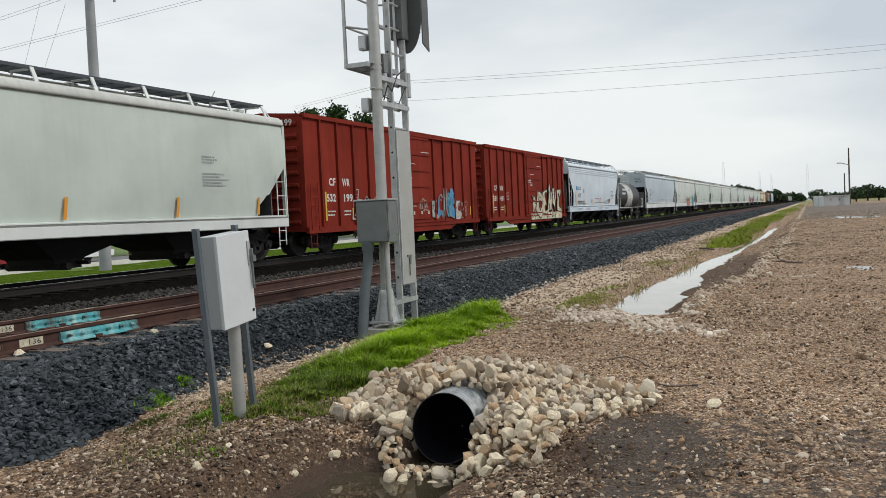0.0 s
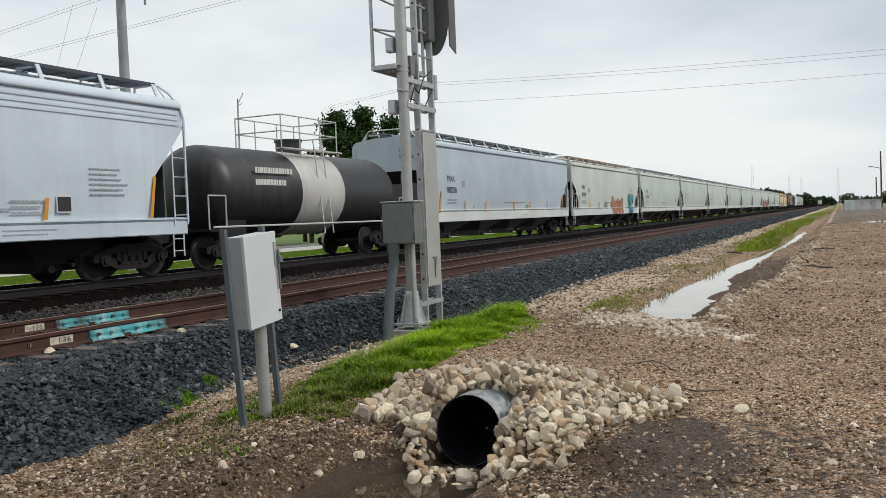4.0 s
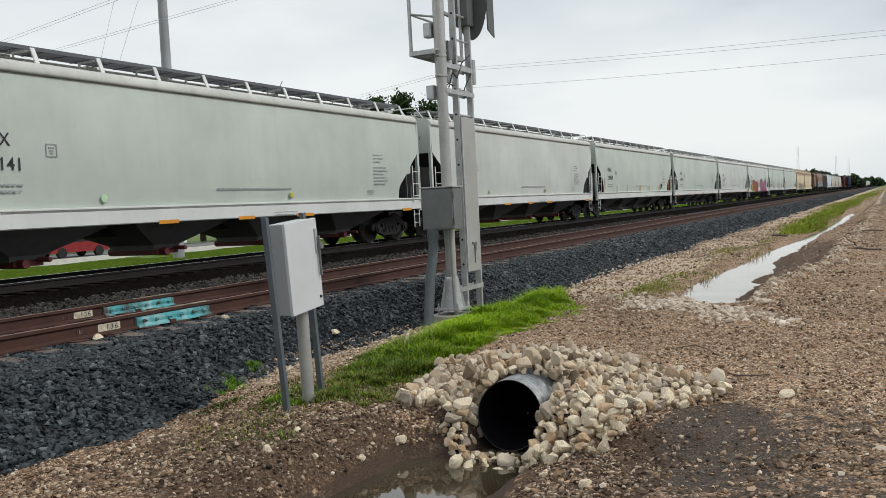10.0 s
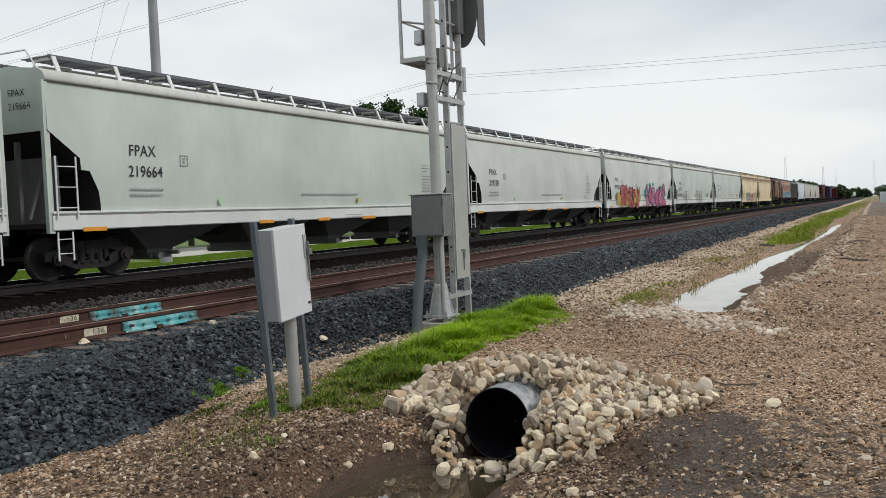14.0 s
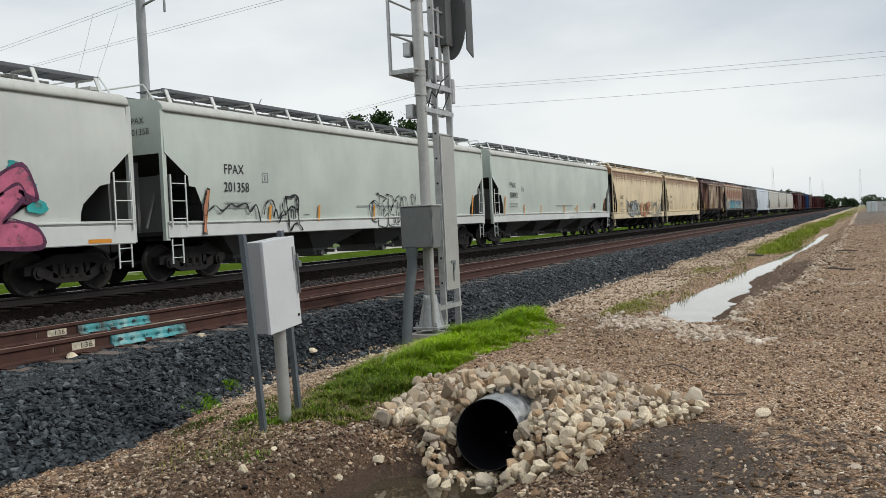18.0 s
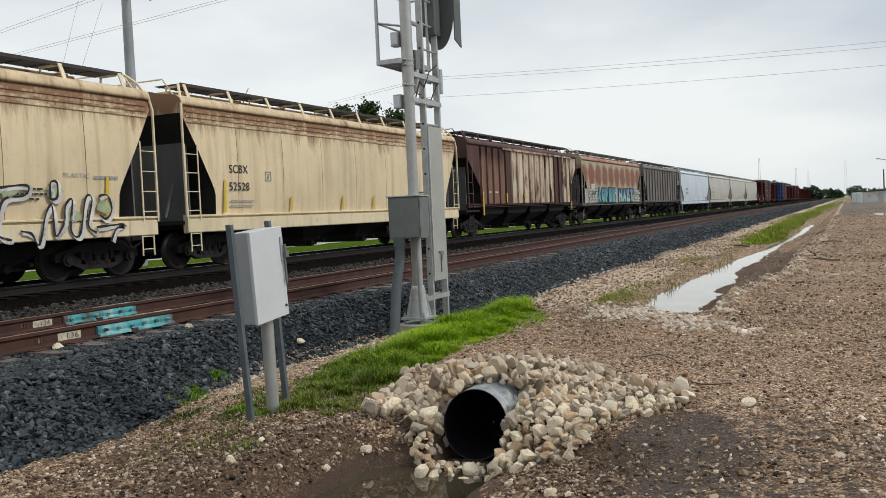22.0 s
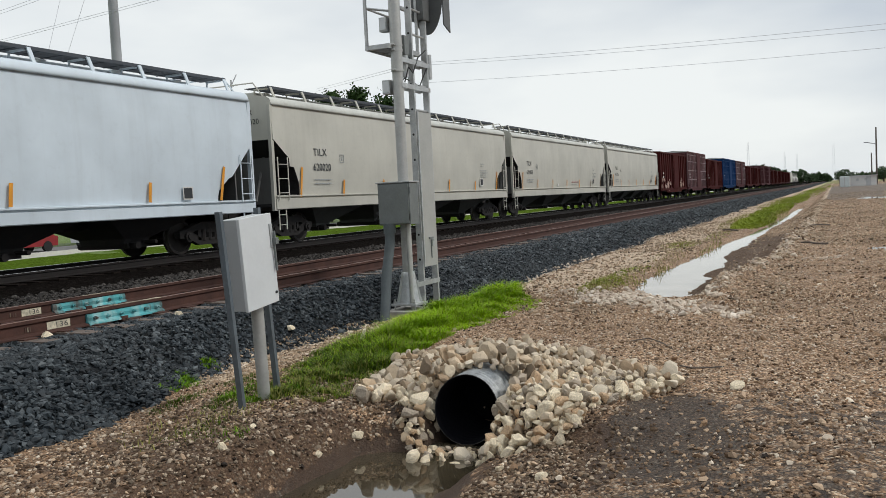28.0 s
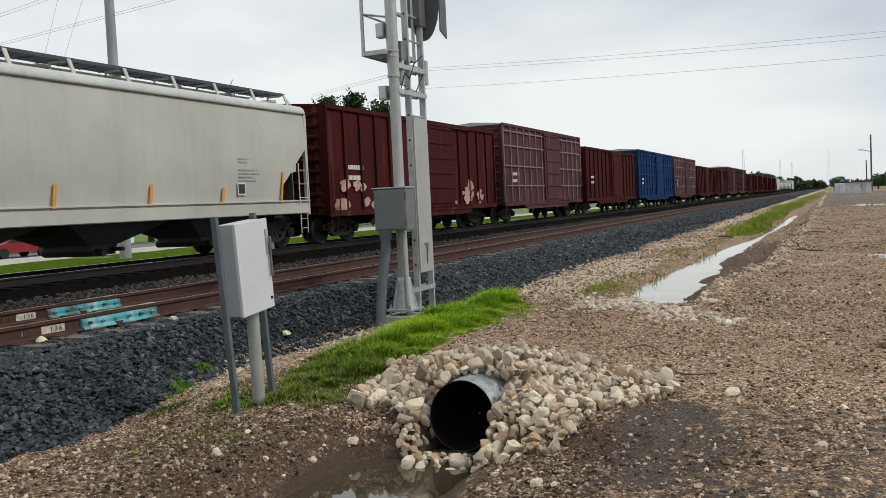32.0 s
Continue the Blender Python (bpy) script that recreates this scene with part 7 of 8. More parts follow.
def scrawl(car, x0, x1, z0, z1, fills, line, seed, letters=5, width=0.05, y=-1.618, label="spray-painted lettering"):
    """Wild spray lettering: fat interlocked letter shapes with outlines and inner strokes, a part each."""
    rng = random.Random(seed)
    w, h = (x1 - x0) / letters, z1 - z0
    glyphs = [
        [(0.1, 0), (0.05, 0.9), (0.3, 1.0), (0.75, 0.95), (0.95, 0.7), (0.7, 0.5), (1.0, 0.25), (0.95, 0), (0.65, 0.05), (0.5, 0.3), (0.4, 0.0)],
        [(0.0, 0.1), (0.1, 0.8), (0.45, 1.05), (0.95, 0.9), (0.85, 0.65), (0.5, 0.7), (0.4, 0.3), (0.9, 0.3), (1.0, 0.05), (0.5, -0.05)],
        [(0.1, 0.0), (0.3, 0.7), (0.25, 1.0), (0.6, 0.95), (0.75, 0.7), (1.0, 1.0), (1.05, 0.7), (0.8, 0.3), (0.85, 0.0), (0.5, 0.1), (0.45, 0.35), (0.35, 0.0)],
        [(0.0, 0.3), (0.15, 0.9), (0.5, 1.1), (0.9, 0.85), (1.0, 0.4), (0.8, 0.0), (0.35, -0.05)],
        [(0.05, 0.0), (0.2, 0.85), (0.1, 1.0), (0.9, 1.05), (0.95, 0.8), (0.55, 0.75), (0.85, 0.55), (0.5, 0.45), (0.6, 0.25), (1.0, 0.2), (0.9, -0.05)],
    ]
    for i in range(letters):
        g = glyphs[rng.randrange(len(glyphs))]
        ox, sx, sz, oz = x0 + w * i - 0.06 * w, w * rng.uniform(1.0, 1.2), h * rng.uniform(0.8, 1.0), z0 + h * rng.uniform(0.0, 0.12)
        ring = [(ox + sx * (a + rng.uniform(-0.2, 0.2)), oz + sz * (b + rng.uniform(-0.18, 0.18))) for a, b in g]
        outline = stroke(ring + ring[:1], width, y - 0.003 - 0.0012 * i)
        if fills:
            loop = curve_points(ring + ring[:1])[:-1]
            cx, cz = sum(a for a, b in loop) / len(loop), sum(b for a, b in loop) / len(loop)
            fill = Shape().add([(a, y - 0.001 - 0.0012 * i, b) for a, b in loop], [tuple(range(len(loop)))])
            part("graffiti", fill.mesh("graffiti", fills[i % len(fills)]), car, label)
            inner = [(cx + (a - cx) * 0.55, cz + (b - cz) * 0.55) for a, b in ring[1:6]]
        else:
            inner = [(ox + sx * rng.uniform(0.2, 0.9), oz + sz * rng.uniform(0.1, 0.9)) for _ in range(4)]
        inside_line = stroke(inner, width * 0.7, y - 0.0035 - 0.0012 * i)
        part("graffiti", inside_line.mesh("graffiti", line), car, label)
        part("graffiti", outline.mesh("graffiti", line), car, label)


# ---- the cars in their order ----
P_SAGE = paint("pale_sage_paint", (0.50, 0.55, 0.49), dirt=0.07, streak=0.5)
P_PEARL = paint("pale_grey_paint", (0.545, 0.57, 0.525), dirt=0.07, streak=0.5)
P_SILL = paint("sill_white", (0.6474, 0.664, 0.6308), dirt=0.08)
P_SILVER = paint("blue_grey_paint", (0.435, 0.50, 0.53), dirt=0.09, streak=0.5)
P_WHITE = paint("cool_white_paint", (0.57, 0.635, 0.68), dirt=0.1, streak=0.5)
P_DUSTY = paint("dusty_roof_paint", (0.50, 0.505, 0.465), (0.20, 0.17, 0.14), 0.3, 0.0, rough=0.8)
P_CREAM = paint("cream_grey_paint", (0.47, 0.455, 0.395), dirt=0.14, streak=0.4)
M_OLD_GRATING = plain("old_grating", (0.040, 0.036, 0.034), 0.8, vary=0.4)
M_DULL = plain("dulled_reflector", (0.115, 0.068, 0.03), 0.6, vary=0.3)
P_TAN = paint("tan_paint", (0.76, 0.64, 0.42), (0.14, 0.075, 0.04), 0.32, 0.10, (0.30, 0.145, 0.065), streak=0.4)
P_TAN_SIDE = paint("tan_side_paint", (0.73, 0.595, 0.375), (0.20, 0.11, 0.055), 0.28, 0.0, (0.44, 0.22, 0.10), streak=0.8, bleed=3.5)
P_TAN_ROOF = paint("stained_tan_roof", (0.62, 0.48, 0.29), (0.15, 0.07, 0.035), 0.45, 0.38, (0.25, 0.115, 0.055))
P_TAN_RUST = paint("rusted_tan_roof", (0.3486, 0.2324, 0.1162), (0.1162, 0.0581, 0.0332), 0.6, 0.75, (0.166, 0.0706, 0.0332))
P_BROWN = paint("rusted_brown_paint", (0.075, 0.034, 0.026), (0.026, 0.014, 0.011), 0.5, 0.22, (0.19, 0.11, 0.078), 0.8, 0.8)
P_BLEACHED = paint("bleached_beige_paint", (0.60, 0.49, 0.37), (0.045, 0.022, 0.017), 0.42, 0.0, (0.24, 0.12, 0.07), 0.8, 0.9, blotch=0.52, bleed=3.9)
P_HALF_BLEACHED = paint("half_bleached_paint", (0.22, 0.115, 0.078), (0.035, 0.017, 0.013), 0.5, 0.0, (0.10, 0.042, 0.028), 0.8, 0.9, blotch=0.35, bleed=3.3)
P_DARK = paint("dark_grey_paint", (0.15, 0.135, 0.12), (0.035, 0.03, 0.026), 0.5, 0.3, (0.30, 0.26, 0.22), 0.7, 0.9)
P_OXIDE = paint("oxide_red_paint", (0.185, 0.022, 0.012), (0.035, 0.012, 0.009), 0.4, 0.0, rough=0.8, fade=0.2)
P_MAROON = paint("faded_maroon_paint", (0.058, 0.0085, 0.0075), (0.020, 0.006, 0.005), 0.6, 0.14, (0.15, 0.055, 0.038), 0.85, 0.9)
P_PLUM = paint("faded_plum_paint", (0.092, 0.036, 0.038), (0.028, 0.013, 0.013), 0.5, 0.2, (0.19, 0.12, 0.12), 0.85, 0.8)
P_BLUE = paint("deep_blue_paint", (0.005, 0.034, 0.11), (0.006, 0.012, 0.03), 0.35, 0.0, rough=0.85, streak=0.7)
# posts and side rails in a paler tone than the car's sides
P_BLUE_EDGE = paint("paler_blue_edge", (0.012, 0.05, 0.15), dirt=0.3, rough=0.85)
P_PLUM_EDGE = paint("paler_plum_edge", (0.20, 0.125, 0.125), dirt=0.4)
for matt in (P_OXIDE, P_MAROON, P_PLUM, P_BLUE, P_BLUE_EDGE):
    matt.node_tree.nodes["Principled BSDF"].inputs["Specular IOR Level"].default_value = 0.12
P_ROOF = plain("bare_metal_roof", (0.415, 0.415, 0.415), 0.5, 0.3, 0.2)
P_CHALK = paint("chalky_grey_paint", (0.30, 0.29, 0.26), (0.12, 0.08, 0.06), 0.4, 0.0, rough=0.8)
P_TANK_BLACK = paint("tank_black", (0.0166, 0.0166, 0.0183), dirt=0.3, rough=0.45)
P_TANK_WHITE = paint("tank_white", (0.498, 0.4814, 0.4482), dirt=0.25)
def spray(name, colour, cover=0.75):
    """Spray paint that lets the car's own paint through in patches."""
    m, nodes, links, bsdf = nodes_of(name)
    vec = shifted(nodes, links)
    tone = ramp_node(nodes, links, noise_node(nodes, links, vec, 2.5, 4.0), 0.3, 0.7, tuple(v * 0.65 for v in colour), tuple(min(1, v * 1.3) for v in colour))
    links.new(tone, bsdf.inputs["Base Color"])
    bsdf.inputs["Roughness"].default_value = 0.7
    links.new(ramp_node(nodes, links, noise_node(nodes, links, vec, 3.5, 6.0, 0.7), 0.62 - 0.45 * cover, 0.80 - 0.45 * cover, (0, 0, 0), (1, 1, 1)), bsdf.inputs["Alpha"])
    return m


def spray_fade(name, low, high, z0, z1):
    """Spray paint that changes colour up the letters, patchy where the two meet."""
    m, nodes, links, bsdf = nodes_of(name)
    sep = nodes.new("ShaderNodeSeparateXYZ")
    links.new(nodes.new("ShaderNodeTexCoord").outputs["Object"], sep.inputs["Vector"])
    vec = shifted(nodes, links)
    add = nodes.new("ShaderNodeMath")
    add.operation = "ADD"
    spread = nodes.new("ShaderNodeMath")
    spread.operation, spread.inputs[1].default_value, spread.inputs[2].default_value = "MULTIPLY_ADD", 0.9 * (z1 - z0), -0.45 * (z1 - z0)
    links.new(noise_node(nodes, links, vec, 2.2, 5.0, 0.6), spread.inputs[0])
    links.new(sep.outputs["Y"], add.inputs[0])
    links.new(spread.outputs["Value"], add.inputs[1])
    rng = nodes.new("ShaderNodeMapRange")
    rng.inputs["From Min"].default_value, rng.inputs["From Max"].default_value = z0, z1
    links.new(add.outputs["Value"], rng.inputs["Value"])
    c = mix_node(nodes, links, rng.outputs["Result"], low, high)
    c = mix_node(nodes, links, 0.5, c, ramp_node(nodes, links, noise_node(nodes, links, vec, 5.0, 5.0, 0.7), 0.35, 0.6, (0.35, 0.42, 0.46), (1, 1, 1)), "MULTIPLY")
    links.new(c, bsdf.inputs["Base Color"])
    bsdf.inputs["Roughness"].default_value = 0.7
    return m


INK_AQUA = spray_fade("aqua_spray", (0.14, 0.42, 0.46), (0.02, 0.17, 0.27), 0.1, 1.1)
INK_AZURE = spray_fade("azure_spray", (0.36, 0.60, 0.56), (0.035, 0.17, 0.48), 0.2, 0.8)
INKS = {k: spray(k, c) for k, c in {"spray_black": (0.0124, 0.0124, 0.0141), "spray_pink": (0.4565, 0.1079, 0.1826), "spray_red": (0.3735, 0.0498, 0.0415), "spray_teal": (0.0249, 0.3486, 0.332), "spray_peach": (0.5146, 0.2158, 0.1162), "spray_blue": (0.0415, 0.249, 0.4565), "spray_sky": (0.1328, 0.3984, 0.5478), "spray_cream": (0.5478, 0.498, 0.3486), "spray_grey": (0.2988, 0.3154, 0.3154), "spray_stone": (0.42, 0.41, 0.37), "spray_white": (0.581, 0.5644, 0.5312), "spray_pale": (0.36, 0.30, 0.26), "spray_wash": (0.415, 0.3901, 0.332), "spray_yellow": (0.42, 0.30, 0.07), "spray_rose": (0.42, 0.085, 0.085), "spray_lilac": (0.40, 0.16, 0.28), "spray_peeled": (0.42, 0.27, 0.22), "spray_violet": (0.09, 0.02, 0.06), "spray_maroon": (0.13, 0.025, 0.02), "spray_green": (0.34, 0.38, 0.22), "spray_petrol": (0.0332, 0.2158, 0.2988)}.items()}
# darker than the cars' paint: the chutes' shade is put into this grey
M_CHUTE = paint("shaded_chute", (0.115, 0.115, 0.11), (0.05, 0.045, 0.04), 0.4, rough=0.7)
M_DOT = plain("pale_green_sticker", (0.45, 0.62, 0.40), 0.6, 0, 0.1)
M_GATE_RED = plain("red_gate", (0.10, 0.016, 0.016), 0.7, 0, 0.3)


def stained_paint(name, base, rust_colour, spacing, centre_z):
    """Tan paint with an oval rust stain in each roof bay."""
    m, nodes, links, bsdf = nodes_of(name)
    co = nodes.new("ShaderNodeTexCoord")
    sep = nodes.new("ShaderNodeSeparateXYZ")
    links.new(co.outputs["Object"], sep.inputs["Vector"])

    def math_node(op, a, b):
        n = nodes.new("ShaderNodeMath")
        n.operation = op
        for value, socket in ((a, n.inputs[0]), (b, n.inputs[1])):
            if isinstance(value, (int, float)):
                socket.default_value = value
            else:
                links.new(value, socket)
        return n.outputs["Value"]
    along = math_node("DIVIDE", math_node("PINGPONG", math_node("SUBTRACT", sep.outputs["X"], 0.72), spacing / 2), spacing * 0.55)
    up = math_node("DIVIDE", math_node("SUBTRACT", sep.outputs["Z"], centre_z), 0.80)
    oval = math_node("ADD", math_node("POWER", along, 2.0), math_node("POWER", math_node("ABSOLUTE", up, 0.0), 2.5))
    vec = shifted(nodes, links)
    wild = math_node("ADD", oval, math_node("MULTIPLY", math_node("SUBTRACT", noise_node(nodes, links, vec, 1.6, 5.0), 0.5), 1.1))
    stain = ramp_node(nodes, links, wild, 0.35, 1.45, (1, 1, 1), (0, 0, 0))
    cloud = ramp_node(nodes, links, noise_node(nodes, links, vec, 0.8, 4.0), 0.3, 0.7, tuple(v * 0.82 for v in base), tuple(v * 1.12 for v in base))
    runs = ramp_node(nodes, links, noise_node(nodes, links, shifted(nodes, links, (3.0, 3.0, 0.2)), 1.2, 5.0), 0.5, 0.8)
    c = mix_node(nodes, links, math_node("MULTIPLY", runs, 0.45), cloud, (0.20, 0.13, 0.08))
    tone = ramp_node(nodes, links, noise_node(nodes, links, vec, 6.0, 4.0), 0.3, 0.7, tuple(v * 0.92 for v in rust_colour), tuple(v * 1.1 for v in rust_colour))
    c = mix_node(nodes, links, math_node("MULTIPLY", stain, 0.92), c, tone)
    links.new(c, bsdf.inputs["Base Color"])
    bsdf.inputs["Roughness"].default_value = 0.75
    return m


P_STAINED = stained_paint("rust_stained_tan_paint", (0.40, 0.335, 0.235), (0.20, 0.068, 0.034), 1.68, 3.15)
P_RUSTY_ROOF = paint("rusty_pink_roof", (0.42, 0.26, 0.18), (0.12, 0.05, 0.03), 0.4, 0.55, (0.25, 0.095, 0.05), 0.8)
EDGE = {"A": 23.2, "B1": 39.95, "B2": 56.2, "C": 73.35, "tank": 86.0, "D": 106.6, "E": 126.6, "F": 146.57, "G": 166.5, "H": 186.5, "I": 206.5, "J": 226.47, "K": 246.5, "L": 266.5, "M": 286.55, "N": 307.2, "tan1": 324.4, "tan2": 341.85, "brown": 359.5, "agree": 377.4, "dark": 395.0, "W": 414.42, "T1": 434.85, "T2": 455.0, "T3": 475.05, "b1": 491.6, "b2": 507.4, "b3": 524.8, "b4": 543.4, "b5": 560.1}
ORDER = list(EDGE)


def spot(car, x, z, r, mat, seed, y):
    """An uneven dab of spray paint."""
    ring = [(x + r * (1 + 0.22 * math.sin(3 * a + seed) + 0.12 * math.sin(7 * a + 2 * seed)) * math.cos(a), y, z + 0.75 * r * (1 + 0.2 * math.sin(2 * a + seed)) * math.sin(a)) for a in [2 * math.pi * i / 22 for i in range(22)]]
    part("graffiti", Shape().add(ring, [tuple(range(22))]).mesh("graffiti", mat), car, "cloud of spray paint")


def stroke_part(car, pts, width, mat, y):
    part("graffiti", stroke(pts, width, y).mesh("graffiti", mat), car, "tall spray stroke")


def span(key):
    i = ORDER.index(key)
    start = EDGE[ORDER[i - 1]] if i else 2.6
    return (start + EDGE[key]) / 2, EDGE[key] - start


def marks(car, length, words, number, mat=M_INK, size=0.25, x=None, z=2.64):
    x = -length / 2 + 2.575 if x is None else x
    lettering(car, words, size, x, z, mat, fat=0.003, width=0.195 * len(words))
    lettering(car, number, size, x - 0.03, z - 0.46, mat, fat=0.003, width=0.168 * len(number))
    bars(car, x, z - 0.74, (1.0, 0.95), M_FADED, 0.05, 0.07)
    for dx, dz, w, h in ((0, 0.12, 0.26, 0.02), (0, -0.12, 0.26, 0.02), (0.12, 0, 0.02, 0.24), (-0.12, 0, 0.02, 0.24), (0, 0.05, 0.12, 0.025), (0, -0.03, 0.07, 0.08)):
        part("stencil_line", stock(("stencil", w, h), lambda: Shape().box((0, 0, 0), (w, 0.004, h)).mesh("stencil_line", M_FADED)), car, at=pose(x + 1.7 + dx, -1.612, z - 0.06 + dz))


def pellet_car(key, paint_mat, number, label, tags="", sill=None, roof=None, boards=None):
    c, length = span(key)
    car = hopper(c, length, paint_mat, label, sill_mat=sill or P_SILL, roof_mat=roof or P_DUSTY, gate=M_GATE_RED if key in "FGH" else M_CHUTE, chute=M_CHUTE, boards=boards or M_GRATING_PALE, notch=True, sill_z=(0.97, 1.47) if number[0] == "9" else (1.05, 1.43))
    half = length / 2
    marks(car, length, "FPAX", number)
    if key not in "DLMN":
        bars(car, half - 3.6, 2.85, (0.5, 0.6, 0.45), M_FADED, 0.04, 0.07)
        bars(car, half - 3.6, 2.45, (0.75, 0.85, 0.6, 0.75, 0.85, 0.7), M_FADED, 0.045, 0.06)
    bars(car, half - 4.0, 1.72, (0.4, 0.35), M_FADED, 0.04, 0.04)
    bars(car, -1.0, 1.80, (3.0,), M_FADED, 0.05)
    bars(car, 1.2, 1.16, (1.0, 0.9), M_FADED, 0.03, 0.04, y=-1.606)
    for i, word in enumerate(("FPAX", number)):
        for letter in lettering(car, word, 0.15, 0, 0, M_INK):
            letter.matrix_basis = pose(-half + 0.50, -0.50, 3.80 - 0.27 * i, 90, 0, -90)
    if key in "DFGHJK":
        for x in (-half + 5.5, half - 8.0):
            part("sticker", Shape().tube((x, -1.612, 1.62), (x, -1.616, 1.62), 0.09, 10).mesh("sticker", M_DOT), car, "small round pale green sticker")
    else:
        part("panel_rim", Shape().box((half - 4.0, -1.612, 1.80), (0.42, 0.004, 0.36)).mesh("panel_rim", M_WHITE), car)
        part("warning_panel", Shape().box((half - 4.0, -1.616, 1.80), (0.36, 0.004, 0.30)).mesh("warning_panel", M_INK), car, "small black panel")
    part("sticker", Shape().box((half - 8.0, -1.634, 1.62), (0.12, 0.004, 0.12)).mesh("sticker", M_YELLOW), car, "small yellow sticker")
    if tags == "tall":
        end = (length - 1.04) / 2
        reflectors(car, [-end + 3.85, -end + 6.25, end - 9.5, end - 7.1, end - 4.15], 1.36, 0.47, lean=8)
        reflectors(car, [-end + 1.25, end - 1.4], 1.36, 0.88, lean=12)
    else:
        for i, x in enumerate((-half + 1.55, -half + 7.3, 0.05, 2.5, half - 7.3, half - 1.55)):
            part("reflector", stock("flat_refl", lambda: Shape().box((0, 0, 0), (0.62, 0.006, 0.085)).mesh("reflector", M_ORANGE)), car, "orange reflective strip", at=pose(x, -1.606, 1.06))
    return car


OXIDE_POSTS = [-6.79 + 1.12 * i for i in range(5)] + [2.5 + 1.11 * i for i in range(5)]


def make_train():
    # sage hopper already passing
    c, n = span("A")
    car = hopper(c, n, P_SAGE, "pale sage-green covered hopper with orange strips", sill_mat=P_SILL, roof_mat=P_DUSTY)
    bars(car, n / 2 - 4.5, 2.95, (0.5, 0.6, 0.45), M_FADED)
    bars(car, n / 2 - 4.5, 2.5, (0.9, 0.7, 1.1, 0.8, 0.9), M_FADED)
    reflectors(car, [n / 2 - 12.8, n / 2 - 9.2, n / 2 - 5.6, n / 2 - 2.1], 1.38, 0.5, lean=9)
    for key, number in (("B1", "532  199"), ("B2", "531  491")):
        c, n = span(key)
        car = boxcar(c, n, P_OXIDE, "oxide-red boxcar with a sliding door and spray paint", 4.66, door=3.1, door_x=0.35, floor=0.80, post_xs=OXIDE_POSTS)
        half = n / 2
        lettering(car, "CF", 0.25, -6.27, 2.29, M_WHITE, y=-1.56, fat=0.012, width=0.43)
        lettering(car, "WR", 0.25, -5.37, 2.29, M_WHITE, y=-1.56, fat=0.012, width=0.53)
        lettering(car, number[:3], 0.25, -6.46, 1.76, M_WHITE, y=-1.56, fat=0.012, width=0.60)
        lettering(car, number[-3:], 0.25, -5.37, 1.76, M_WHITE, y=-1.56, fat=0.012, width=0.62)
        for letter in lettering(car, "CFWR " + number.replace("  ", ""), 0.20, 0, 0, M_WHITE, fat=0.006):
            letter.matrix_basis = pose(-half + 0.52, 0.55, 4.20, 90, 0, -90)
        bars(car, -6.42, 1.42, (0.5, 0.4), M_WHITE, 0.06, 0.06, y=-1.56)
        bars(car, -5.32, 1.42, (0.45, 0.4), M_WHITE, 0.06, 0.06, y=-1.56)
        reflectors(car, [-4.70, -2.30, 6.75], 1.10, 0.42, M_YELLOW, y=-1.565)
        reflectors(car, [-6.62], 1.12, 0.95, M_YELLOW, y=-1.62)
        bars(car, -0.7, 2.9, (0.6, 0.6), M_WHITE, 0.06, 0.04, y=-1.66)
        if key == "B1":
            scrawl(car, -4.75, -4.1, 1.08, 1.75, None, INKS["spray_pale"], 6, 2, 0.035, y=-1.60, label="pale scrawl")
            scrawl(car, -3.9, -3.05, 1.05, 1.85, None, INKS["spray_pale"], 9, 2, 0.035, y=-1.60, label="pale scrawl")
            scrawl(car, 0.75, 1.5, 1.35, 1.75, None, INKS["spray_pale"], 3, 3, 0.03, y=-1.665, label="pale scrawl on the door")
            scrawl(car, 2.05, 2.75, 1.0, 1.85, [INKS["spray_wash"]], INKS["spray_grey"], 5, 1, 0.03, y=-1.60)
            scrawl(car, 2.85, 4.75, 1.0, 2.15, [INKS["spray_blue"], INKS["spray_grey"], INKS["spray_petrol"]], INKS["spray_grey"], 4, 4, 0.03, y=-1.60)
            scrawl(car, 4.8, 5.4, 1.0, 1.95, [INKS["spray_wash"]], INKS["spray_grey"], 8, 1, 0.03, y=-1.60)
            scrawl(car, 5.45, 6.2, 1.0, 1.6, None, INKS["spray_pale"], 12, 2, 0.03, y=-1.60, label="pale scrawl")
            lettering(car, "U", 0.34, -1.98, 1.42, INKS["spray_white"], y=-1.60, name="graffiti", label="white spray letter", fat=0.012)
            lettering(car, "LOSE", 0.40, -2.12, 0.90, INKS["spray_white"], y=-1.60, name="graffiti", label="white spray letters", width=0.86, fat=0.012)
        else:
            scrawl(car, -0.3, 2.0, 0.95, 2.3, [INKS["spray_cream"]], INKS["spray_black"], 7, 2, 0.05, y=-1.67)
            scrawl(car, 1.9, 6.0, 0.85, 2.55, [INKS["spray_cream"]], INKS["spray_black"], 17, 4, 0.06, y=-1.66)
            part("graffiti", Shape().box((3.0, -1.648, 0.86), (6.6, 0.004, 0.40)).mesh("graffiti", INKS["spray_cream"]), car, "pale overspray along the sill")
        for x, z in ((0.2, 1.28), (0.95, 1.28), (1.65, 1.28)):
            part("door_stop", stock("door_stop", lambda: Shape().box((0, 0, 0), (0.14, 0.02, 0.14)).mesh("door_stop", M_CREAM)), car, "small pale plate", at=pose(x, -1.66, z))
